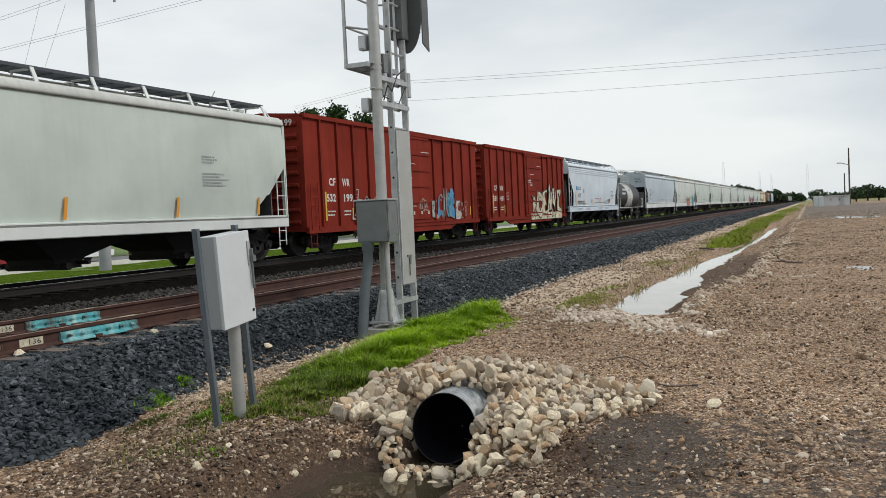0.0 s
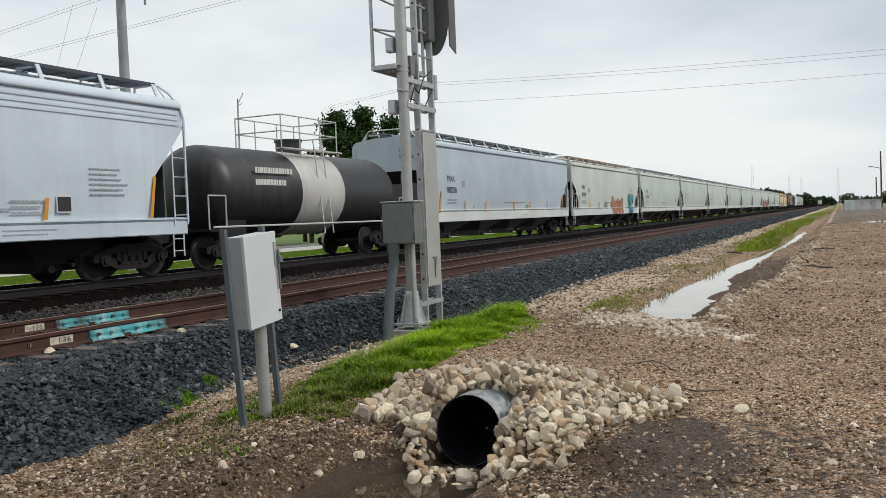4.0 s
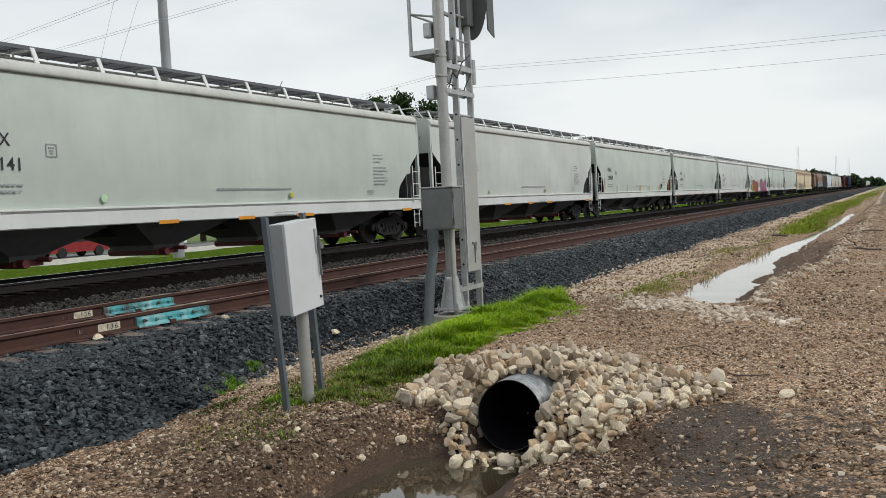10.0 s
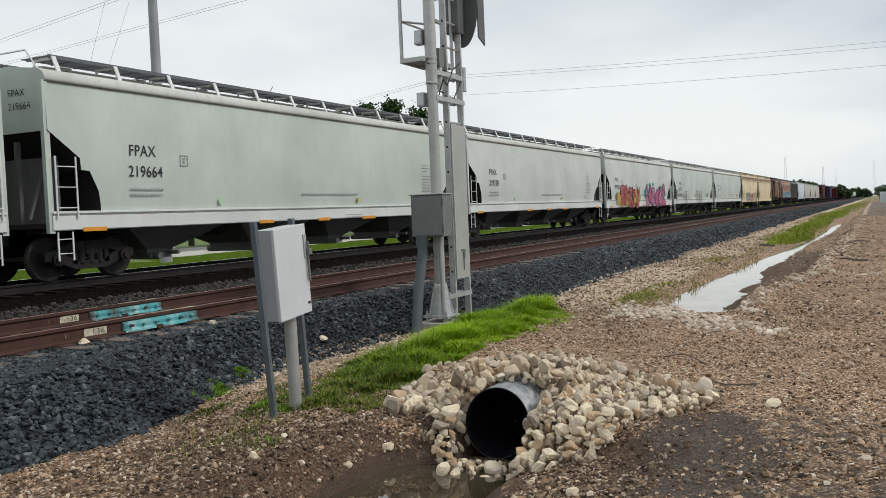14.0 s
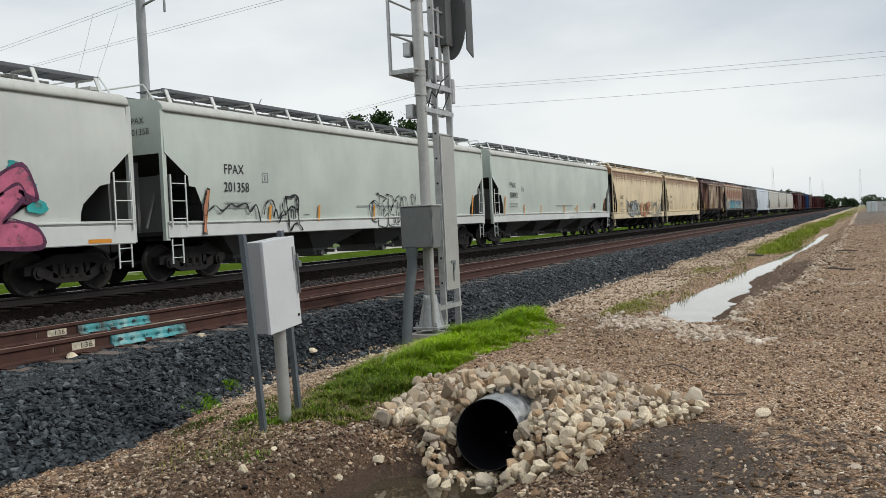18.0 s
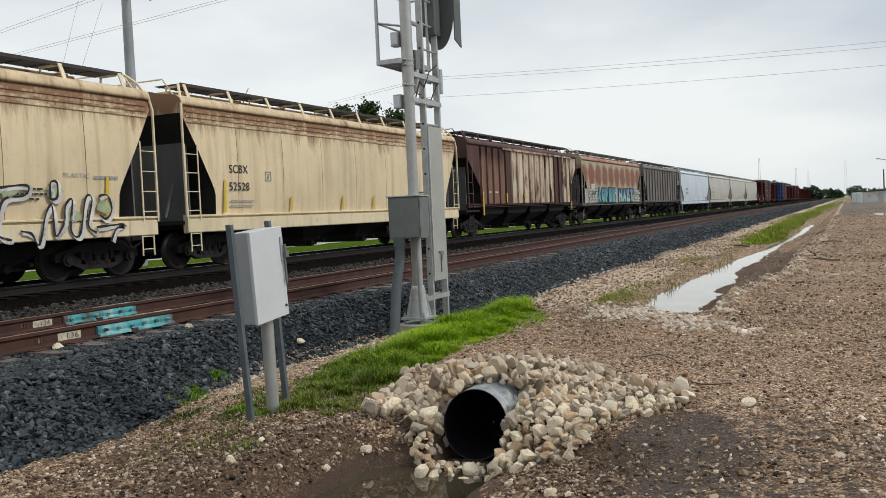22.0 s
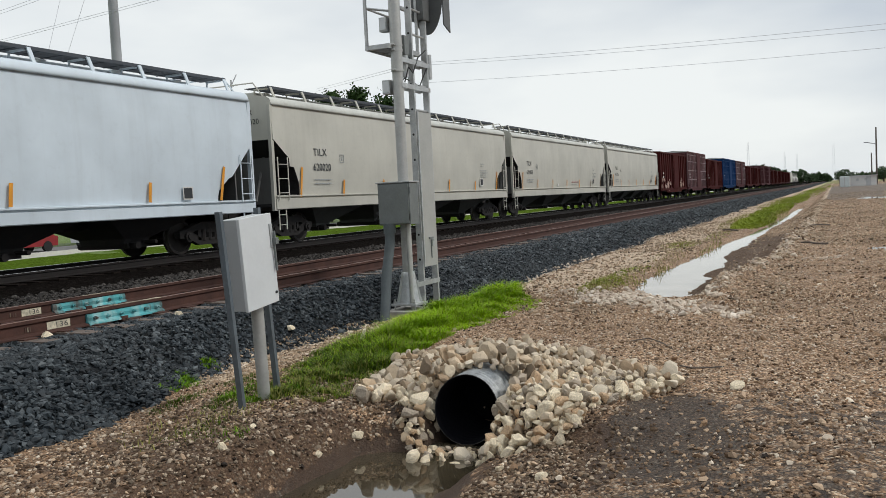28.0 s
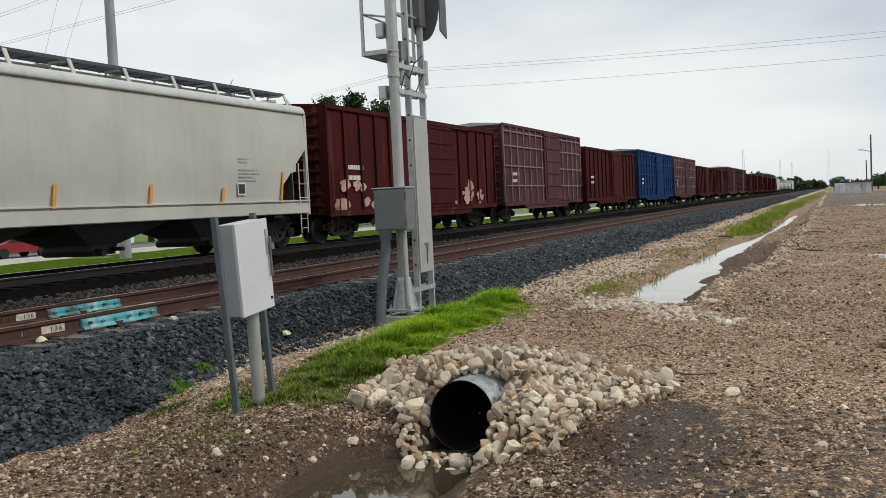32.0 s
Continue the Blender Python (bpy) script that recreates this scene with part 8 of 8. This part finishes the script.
        for x, z, w in ((0.0, 3.25, 0.7), (-0.1, 2.75, 0.4), (0.05, 1.55, 0.7), (1.3, 3.75, 0.8)):
            bars(car, x - 0.2, z, (w,) if w > 0.5 else (w, w, w), M_WHITE, 0.035, 0.03, y=-1.655)
        part("test_panel", Shape().box((-half + 4.9, -1.556, 1.72), (0.36, 0.006, 0.42)).mesh("test_panel", INKS["spray_black"]), car, "dark test panel")
        part("stencil_box", Shape().box((-half + 4.0, -1.556, 2.0), (0.30, 0.006, 0.36)).mesh("stencil_box", M_WHITE), car)
        part("stencil_face", Shape().box((-half + 4.0, -1.560, 2.0), (0.25, 0.006, 0.31)).mesh("stencil_face", P_OXIDE), car)
        lettering(car, "C", 0.14, -half + 3.95, 1.88, M_WHITE, y=-1.565)
    c, n = span("C")
    car = hopper(c, n, P_WHITE, "cool white covered hopper with a small blue square", sill_mat=P_WHITE, cut=3.55, knee=(1.08, 2.33), beads=3, slim=True, sill_z=(0.98, 1.38), boards=M_GRATING)
    part("blue_square", Shape().box((-n / 2 + 2.55, -1.61, 2.60), (0.36, 0.004, 0.28)).mesh("blue_square", INKS["spray_blue"]), car)
    marks(car, n, "ETCX", "1113", x=-n / 2 + 2.86, z=2.47, size=0.25)
    for i, word in enumerate(("ETCX", "1113")):
        for letter in lettering(car, word, 0.17, 0, 0, M_INK):
            letter.matrix_basis = pose(-n / 2 + 0.50, -0.45, 3.85 - 0.28 * i, 90, 0, -90)
    reflectors(car, [-n / 2 + 4.4, -n / 2 + 6.9, -n / 2 + 9.55, -n / 2 + 12.4], 1.40, 0.45, lean=9)
    reflectors(car, [-n / 2 + 2.15, -n / 2 + 15.4], 1.40, 0.98, lean=9)
    part("panel_rim", Shape().box((-n / 2 + 12.9, -1.612, 1.72), (0.40, 0.004, 0.36)).mesh("panel_rim", M_WHITE), car)
    part("warning_panel", Shape().box((-n / 2 + 12.9, -1.616, 1.72), (0.34, 0.004, 0.30)).mesh("warning_panel", M_INK), car, "small black panel")
    bars(car, -n / 2 + 2.7, 1.66, (2.2,), M_INK, 0.07)
    bars(car, -n / 2 + 2.7, 1.52, (2.4,), M_INK, 0.05)
    bars(car, -n / 2 + 8.0, 1.88, (1.9,), INKS["spray_red"], 0.05)
    bars(car, -n / 2 + 7.9, 1.62, (1.9,), M_FADED, 0.05)
    bars(car, -n / 2 + 9.9, 1.62, (1.7,), M_FADED, 0.05)
    bars(car, -n / 2 + 11.6, 1.78, (0.8, 0.7, 0.8), M_FADED, 0.045, 0.07)
    bars(car, -n / 2 + 13.6, 2.48, (0.9, 0.8, 0.9, 1.1, 0.9, 1.0), M_FADED, 0.05, 0.06)
    for x, w, mat in ((2.9, 1.2, M_FADED), (5.2, 1.5, INKS["spray_red"]), (9.0, 1.6, M_FADED), (11.4, 1.3, M_FADED)):
        bars(car, -n / 2 + x, 1.20, (w, w * 0.8), mat, 0.035, 0.05, y=-1.606)
    c, n = span("tank")
    tank_car(c, n, P_TANK_BLACK, P_TANK_WHITE, "black tank car with a wide cream band")
    bars(CARS[-1][0], -3.6, 2.7, (1.8, 1.5), M_WHITE, 0.22, 0.12, y=-1.31)
    # the run of pellet hoppers
    pellet_car("D", P_SILVER, "980276", "blue-grey covered hopper with orange strips", "tall", roof=P_SILVER)
    car = pellet_car("E", P_PEARL, "970038", "pale covered hopper with a rusty walkway and spray paint", "tall", boards=P_TAN_RUST)
    scrawl(car, 0.4, 3.8, 1.05, 2.05, [INKS["spray_peach"]], INKS["spray_maroon"], 11, 5, 0.035, label="peach spray lettering")
    scrawl(car, -1.9, -1.0, 1.4, 1.8, None, INKS["spray_black"], 13, 3, 0.03, label="small black scrawl")
    left = [(5.60, 2.02), (5.87, 2.20), (6.10, 1.95), (6.17, 1.61), (5.98, 1.30), (5.76, 1.05)]
    right = [(7.20, 2.22), (6.82, 2.10), (6.50, 1.80), (6.42, 1.60), (6.60, 1.30), (7.05, 1.02)]
    for depth, arc in ((0.0, left), (0.012, right)):
        stroke_part(car, [(a + 0.06, b - 0.02) for a, b in arc], 0.50, INKS["spray_black"], -1.640 - depth)
        stroke_part(car, [(a - 0.03, b + 0.03) for a, b in arc], 0.36, INKS["spray_teal"], -1.644 - depth)
        stroke_part(car, arc[3:], 0.18, INKS["spray_sky"], -1.648 - depth)
    for key, number in (("F", "219049"), ("G", "218141"), ("H", "219777"), ("I", "215408"), ("J", "219664"), ("K", "219120")):
        pellet_car(key, P_SAGE if key in "FGIJ" else P_PEARL, number, "pale sage-grey covered hopper for plastic pellets", "tall" if key in "I" else "")
    car = pellet_car("L", P_PEARL, "970252", "pale covered hopper with large pink spray lettering")
    clouds = random.Random(4)
    for k in range(16):
        x, z, r = clouds.uniform(-7.2, -1.1), clouds.uniform(1.15, 2.0), clouds.uniform(0.25, 0.6)
        spot(car, x, z, r, INKS["spray_yellow"], clouds.random() * 9, -1.632 - 0.0006 * k)
    scrawl(car, -6.15, -1.4, 1.0, 2.4, [INKS["spray_rose"]], INKS["spray_maroon"], 14, 5, 0.07, y=-1.640)
    for k in range(26):
        x, z, r = clouds.uniform(0.2, 7.2), clouds.uniform(1.75, 2.6), clouds.uniform(0.06, 0.24)
        spot(car, x, z, r, INKS["spray_teal"], clouds.random() * 9, -1.613 - 0.0006 * k)
    scrawl(car, 0.45, 6.85, 1.0, 2.3, [INKS["spray_lilac"], INKS["spray_pink"]], INKS["spray_violet"], 15, 6, 0.08, y=-1.640)
    car = pellet_car("M", P_SAGE, "201358", "pale sage covered hopper with black scrawls", "tall")
    end = (span("M")[1] - 1.04) / 2
    for pts, width in (
        ([(1.36, 1.68), (1.63, 1.81), (1.89, 1.68), (2.21, 1.85), (2.47, 1.79), (2.84, 1.87), (3.0, 1.65), (3.27, 1.83), (3.43, 1.38)], 0.05),
        ([(3.59, 1.57), (3.72, 1.88), (3.96, 1.96), (4.1, 1.74), (4.01, 1.5), (4.14, 1.7), (4.23, 1.46), (4.43, 1.65)], 0.05),
        ([(4.43, 1.91), (4.47, 1.68), (4.59, 1.56), (4.41, 1.53), (4.25, 1.34)], 0.05),
        ([(4.58, 2.04), (4.86, 2.06), (5.12, 2.1), (5.23, 1.91), (5.17, 1.67)], 0.075),
        ([(4.62, 2.03), (4.67, 1.69), (4.72, 1.29)], 0.06),
        ([(5.13, 2.07), (5.16, 1.69), (5.21, 1.29)], 0.06),
        ([(4.7, 1.66), (4.88, 1.79), (5.17, 1.66)], 0.06),
        ([(4.83, 1.72), (4.84, 1.46)], 0.05),
        ([(4.93, 1.72), (4.95, 1.43)], 0.05),
        ([(5.04, 1.7), (5.05, 1.46)], 0.05),
        ([(4.7, 1.32), (4.78, 1.11), (4.99, 1.29), (5.23, 1.26), (5.38, 1.1)], 0.055),
        ([(5.41, 1.54), (5.75, 1.54)], 0.025),
    ):
        stroke_part(car, [(a - end, b) for a, b in pts], width, INKS["spray_black"], -1.640)
    stroke_part(car, [(-8.3, 1.1), (-8.25, 1.7), (-8.1, 2.25)], 0.16, INKS["spray_black"], -1.640)
    stroke_part(car, [(-8.3, 1.15), (-8.25, 1.7), (-8.11, 2.2)], 0.10, INKS["spray_peach"], -1.646)
    scrawl(car, -0.2, 3.1, 1.2, 2.1, None, INKS["spray_black"], 18, 6, 0.032, label="black scrawl")
    pellet_car("N", P_SAGE, "200042", "pale sage covered hopper with orange strips", "tall")
    # older cars
    for key, mark, number, seed in (("tan1", "SCBX", "5391", 21), ("tan2", "SCBX", "52528", 0)):
        c, n = span(key)
        car = hopper(c, n, P_TAN_SIDE, "weathered tan covered hopper with a rusty roof", sill_mat=P_TAN, roof_mat=P_TAN_ROOF, rails_mat=P_TAN, boards=M_OLD_GRATING, cut=3.85, knee=(1.05, 2.02), sheet_lines=7, beads=3, slim=True, sill_z=(0.90, 1.33), seam_mat=P_TAN_RUST)
        marks(car, n, mark, number, size=0.22, x=-n / 2 + (2.45 if seed else 2.18), z=2.25 if seed else 2.42)
        reflectors(car, [-n / 2 + 4.9, n / 2 - 9.7, n / 2 - 7.7, n / 2 - 5.3], 1.38, 0.42, M_YELLOW, lean=6)
        reflectors(car, [-n / 2 + 1.92, n / 2 - 2.05], 1.38, 0.85, M_YELLOW, lean=4)
        bars(car, n / 2 - 4.4, 1.95, (0.7, 0.8, 0.6), M_INK, 0.05, 0.05)
        if seed:
            scrawl(car, -4.4, -0.6, 1.05, 2.1, [INKS["spray_grey"]], INKS["spray_black"], seed, 5, 0.05)
            scrawl(car, -0.5, 2.6, 1.05, 1.95, [INKS["spray_peach"]], INKS["spray_black"], seed + 1, 3, 0.04)
            lettering(car, "PLASTIC", 0.10, 5.43, 2.20, M_FADED, width=0.68)
            bars(car, 6.25, 2.21, (0.65,), M_FADED, 0.09)
            for pts in ([(2.9, 1.5), (3.1, 2.05), (3.5, 1.95), (3.3, 1.5), (3.0, 1.2), (3.6, 1.1)], [(3.75, 1.95), (4.5, 2.02), (4.45, 1.82), (3.95, 1.72), (3.8, 1.1), (4.1, 0.95)],
                        [(4.3, 1.12), (4.55, 1.06), (4.72, 0.84), (4.92, 1.45), (5.08, 1.6), (5.12, 1.0), (5.35, 1.25), (5.42, 1.62), (5.6, 1.72), (5.52, 1.1), (5.75, 1.0), (5.95, 1.76), (6.12, 1.74), (5.98, 1.2), (6.2, 1.02)],
                        [(5.05, 1.74), (5.08, 2.08), (5.24, 2.07), (5.22, 1.78), (5.05, 1.74)], [(6.3, 1.8), (6.55, 1.82), (6.66, 1.52), (6.5, 1.32), (6.3, 1.4)], [(6.2, 1.14), (6.95, 1.18), (6.75, 1.08), (6.6, 0.84)]):
                stroke_part(car, [(a + 0.05, b - 0.04) for a, b in pts], 0.10, INKS["spray_white"], -1.640)
                stroke_part(car, pts, 0.045, INKS["spray_black"], -1.646)
            for k, (x, z) in enumerate(((4.1, 1.87), (5.15, 1.9), (5.6, 1.4), (6.45, 1.58))):
                spot(car, x, z, 0.2, INKS["spray_green"], k, -1.634 - 0.0006 * k)
    c, n = span("brown")
    car = hopper(c, n, P_BROWN, "rusted brown ribbed hopper with bleached beige panels", sill_mat=P_BROWN, boards=M_OLD_GRATING, bulge=0.0, cut=3.45, reach=1.45, knee=(1.40, 2.15), sill_z=(1.30, 1.46), gap=1.25, slim=True)
    half = (n - 1.25) / 2
    posts = [1.41, 2.12, 2.85, 3.67, 4.45, 5.24, 6.07, 6.99, 7.85, 8.7, 9.55, 10.4, 11.2, 12.0, 12.8, 13.55, 14.3, 15.0]
    for i, (p, q) in enumerate(zip(posts, posts[1:] + [16.0])):
        mat = P_BLEACHED if 5 <= i <= 12 or i >= 15 else (P_BROWN if i in (4, 13, 14) else P_HALF_BLEACHED)
        if q < 15.5:
            part("side_panel", Shape().box(((p + q) / 2 - half, -1.605, 2.72), (q - p - 0.06, 0.02, 2.5)).mesh("side_panel", mat), car, "bleached beige rusty panel" if mat is P_BLEACHED else "")
        for sy in (-1, 1):
            part("side_post", stock(("brown_post", mat.name), lambda: Shape().box((0, 0, 2.72), (0.10, 0.11, 2.56)).mesh("side_post", mat)), car, at=pose(p - half, sy * 1.64, 0))
    plate = [(15.06, 2.2), (15.06, 4.0), (16.3, 4.0), (16.3, 3.52)]
    part("end_plate", Shape().loft([[(a - half, d, b) for a, b in plate] for d in (-1.612, -1.602)]).mesh("end_plate", P_BLEACHED), car, "bleached beige end plate")
    part("top_chord", Shape().box((9.6 - half, -1.655, 4.02), (11.0, 0.09, 0.10)).mesh("top_chord", P_BLEACHED), car)
    for x, z, tall in ((1.43, 0.95, 1.05), (4.4, 1.5, 0.45), (6.9, 1.5, 0.45), (14.98, 1.0, 0.5)):
        part("reflector", Shape().box((x - half, -1.70, z + tall / 2), (0.13, 0.006, tall)).mesh("reflector", M_YELLOW), car, "yellow reflective strip")
    bars(car, 2.2 - half, 1.98, (0.35,), M_WHITE, 0.10, 0.1, y=-1.62)
    bars(car, 3.0 - half, 1.98, (0.45,), M_WHITE, 0.10, 0.1, y=-1.62)
    part("placard", Shape().box((13.2 - half, -1.62, 1.60), (0.2, 0.01, 0.24)).mesh("placard", M_TEAL), car, "small green placard")
    c, n = span("agree")
    car = hopper(c, n, P_STAINED, "rust-stained tan hopper with big blue spray lettering", sill_mat=P_DARK, roof_mat=P_RUSTY_ROOF, rails_mat=P_CHALK, boards=M_OLD_GRATING, cut=3.5, reach=1.35, knee=(1.05, 2.45), gap=1.35, slim=True, sill_z=(1.20, 1.36))
    part("graffiti", Shape().box((-0.4, -1.608, 1.82), (14.8, 0.004, 0.90)).mesh("graffiti", INKS["spray_wash"]), car, "pale wash under the lettering")
    for word, x, step, tone in (("AGREE", -4.92, 0.96, INK_AQUA), ("HALT", 0.80, 1.19, INK_AZURE)):
        for i, sign in enumerate(word):
            for fat, ink, lift, share, label in ((0.17, INKS["spray_black"], 0.0, 1.15, "thick black outline of the spray lettering"), (0.095, INKS["spray_grey"], 0.004, 0.88, "pale edge of the spray lettering"), (0.085, tone, 0.008, 0.85, "blue-green block letter in spray paint")):
                lettering(car, sign, 0.78, x + step * (i + 0.5 - share / 2), 1.49 + 0.015 * (i % 2), ink, y=-1.650 - lift - 0.0003 * i, name="graffiti", label=label, fat=fat, width=step * share, flush=True)
    for bx, count, skip in ((-7.15, 3, 0.75), (5.72, 2, 0.95)):
        for i in range(5):
            for j in range(count):
                x = bx + j * skip + 0.3 * (i % 2)
                part("graffiti", stock(("brick_line", skip), lambda: Shape().box((skip / 2, 0, 0), (skip, 0.004, 0.19)).mesh("graffiti", INKS["spray_black"])), car, "painted brick pattern", at=pose(x, -1.636 - 0.0004 * (j + 3 * (i % 2)), 1.46 + i * 0.185))
                part("graffiti", stock(("brick_face", skip), lambda: Shape().box((skip / 2, 0, 0), (skip - 0.05, 0.004, 0.15)).mesh("graffiti", INKS["spray_stone"])), car, "painted brick pattern", at=pose(x, -1.639 - 0.0004 * (j + 3 * (i % 2)), 1.46 + i * 0.185))
    part("stencil_box", Shape().box((-5.95, -1.650, 2.42), (0.80, 0.004, 0.32)).mesh("stencil_box", M_WHITE), car, "white patch under the stencilled marks")
    lettering(car, "TILX", 0.22, -6.28, 2.31, M_INK, y=-1.656)
    lettering(car, "516502", 0.22, -6.30, 1.86, M_INK, y=-1.656)
    c, n = span("dark")
    hopper(c, n, P_DARK, "dark grey ribbed covered hopper", bulge=0.0, ribs=15, cut=3.4, reach=1.6, knee=(1.45, 2.25), gap=1.35, slim=True, sill_z=(1.28, 1.42))
    c, n = span("W")
    car = hopper(c, n, P_WHITE, "cool white covered hopper with orange strips", sill_mat=P_WHITE)
    reflectors(car, [n / 2 - 12.2, n / 2 - 8.4, n / 2 - 4.6], 1.36, 0.47, lean=6)
    reflectors(car, [n / 2 - 2.0], 1.36, 0.9, lean=13)
    part("panel_rim", Shape().box((n / 2 - 3.25, -1.612, 1.56), (0.36, 0.004, 0.32)).mesh("panel_rim", M_WHITE), car)
    part("warning_panel", Shape().box((n / 2 - 3.25, -1.616, 1.56), (0.30, 0.004, 0.26)).mesh("warning_panel", M_INK), car, "small black panel")
    bars(car, -n / 2 + 3.2, 2.5, (1.2, 1.2), M_FADED, 0.2, 0.2)
    for key, number in (("T1", "620020"), ("T2", "621998"), ("T3", "621526")):
        c, n = span(key)
        car = hopper(c, n, P_CREAM, "cream-grey covered hopper, slightly grimy", sill_mat=P_CREAM, roof_mat=P_DUSTY, sheet_lines=4, chute=M_CHUTE_GREY, seam_mat=P_DUSTY, notch=True, sill_z=(1.03, 1.43))
        marks(car, n, "TILX", number, size=0.23)
        for i, word in enumerate(("TILX", number)):
            for letter in lettering(car, word, 0.16, 0, 0, M_INK):
                letter.matrix_basis = pose(-n / 2 + 0.50, -0.45, 3.80 - 0.27 * i, 90, 0, -90)
        dark_end = M_DULL if key == "T2" else M_ORANGE
        reflectors(car, [-n / 2 + 1.75], 1.38, 0.90, lean=9)
        reflectors(car, [n / 2 - 2.05], 1.38, 0.90, dark_end, lean=9)
        reflectors(car, [-n / 2 + 4.25, -n / 2 + 7.0, -0.22, 2.59], 1.38, 0.52, lean=9)
        reflectors(car, [n / 2 - 4.75], 1.38, 0.45, dark_end, lean=9)
        if key == "T2":
            bars(car, 0.9, 1.75, (1.6,), INKS["spray_red"], 0.05)
            bars(car, 0.9, 1.62, (1.25,), M_FADED, 0.05)
            part("sticker", Shape().box((-1.97, -1.612, 1.60), (0.26, 0.004, 0.14)).mesh("sticker", M_WHITE), car, "small white sticker")
        bars(car, n / 2 - 4.0, 2.6, (0.5, 0.4), M_FADED, 0.04, 0.05)
        bars(car, n / 2 - 4.0, 2.3, (0.8, 0.9, 0.7, 0.8), M_FADED, 0.045, 0.05)
        part("panel_rim", Shape().box((n / 2 - 3.9, -1.612, 1.78), (0.36, 0.004, 0.34)).mesh("panel_rim", M_WHITE), car)
        part("warning_panel", Shape().box((n / 2 - 3.9, -1.616, 1.78), (0.28, 0.004, 0.26)).mesh("warning_panel", M_INK), car, "small black panel")
    # boxcars at the end
    for key, mat, roof, tall, label in (("b1", P_MAROON, None, False, "faded maroon boxcar with pale stains"), ("b2", P_PLUM, P_ROOF, True, "tall plum-brown boxcar with a pale metal roof"), ("b3", P_MAROON, None, False, "faded maroon ribbed steel boxcar"), ("b4", P_BLUE, P_ROOF, True, "tall deep-blue ribbed boxcar"), ("b5", P_PLUM, None, True, "tall plum-brown ribbed boxcar")):
        c, n = span(key)
        car = boxcar(c, n, mat, label, 5.10 if tall else 4.6, roof, 15, tall, edge_mat={"b2": P_PLUM_EDGE, "b4": P_BLUE_EDGE, "b5": P_PLUM_EDGE}.get(key))
        bars(car, -n / 2 + 2.0, 2.5, (1.0, 0.9), M_WHITE, 0.2, 0.15, y=-1.565)
        if key == "b1":
            peel = random.Random(31)
            for k in range(34):
                spot(car, peel.choice((peel.uniform(-7.3, -2.2), peel.uniform(2.2, 6.8))), peel.uniform(1.05, 1.95), peel.uniform(0.10, 0.34), INKS["spray_peeled"], peel.random() * 9, -1.60 - 0.0006 * k)
    x = EDGE["b5"]
    for i in range(10):
        tall = i in (2, 3)
        boxcar(x + 8.65, 17.3, P_PLUM if tall else P_MAROON, "faded maroon boxcar far down the train" if not tall else "tall plum-brown boxcar far down the train", 5.1 if tall else 4.5, P_ROOF if i == 2 else None, 13, tall)
        x += 17.3
    for i in range(16):
        if 1 <= i <= 6:
            tank_car(x + 8.0, 16.0, P_TANK_BLACK if i % 2 else P_TANK_WHITE, P_TANK_WHITE, "tank car far down the train")
            x += 16.0
        else:
            hopper(x + 10, 20.0, P_PEARL if i % 3 else P_CREAM, "pale covered hopper far down the train")
            x += 20.0


def travelled(t):
    """Metres that the train has rolled after t seconds."""
    slack = np.interp(t, (0, 2.2, 2.5, 3.0, 3.4, 4.4, 5.5, 9.0, 10.0, 11.0, 16.0, 17.0, 18.0, 32.0), (0, 0, 0.08, 0.52, 0.75, 0.40, 0, 0, 0.18, 0, 0, 0.15, 0, 0))
    return 13.777 * t + 0.01052 * t * t + float(slack)


STOPS = (0, 1, 2, 2.5, 3, 3.5, 4.5, 5.5, 6, 7, 8, 9, 10, 11, 12, 14, 16, 17, 18, 20, 22, 24, 26, 28, 30, 32)


def motions():
    """The train rolls past, every car on its own place in it."""
    for car, centre in CARS:
        walk(car, [(t, pose(centre - travelled(t), FAR_TRACK, 0)) for t in STOPS])


make_train()


motions()
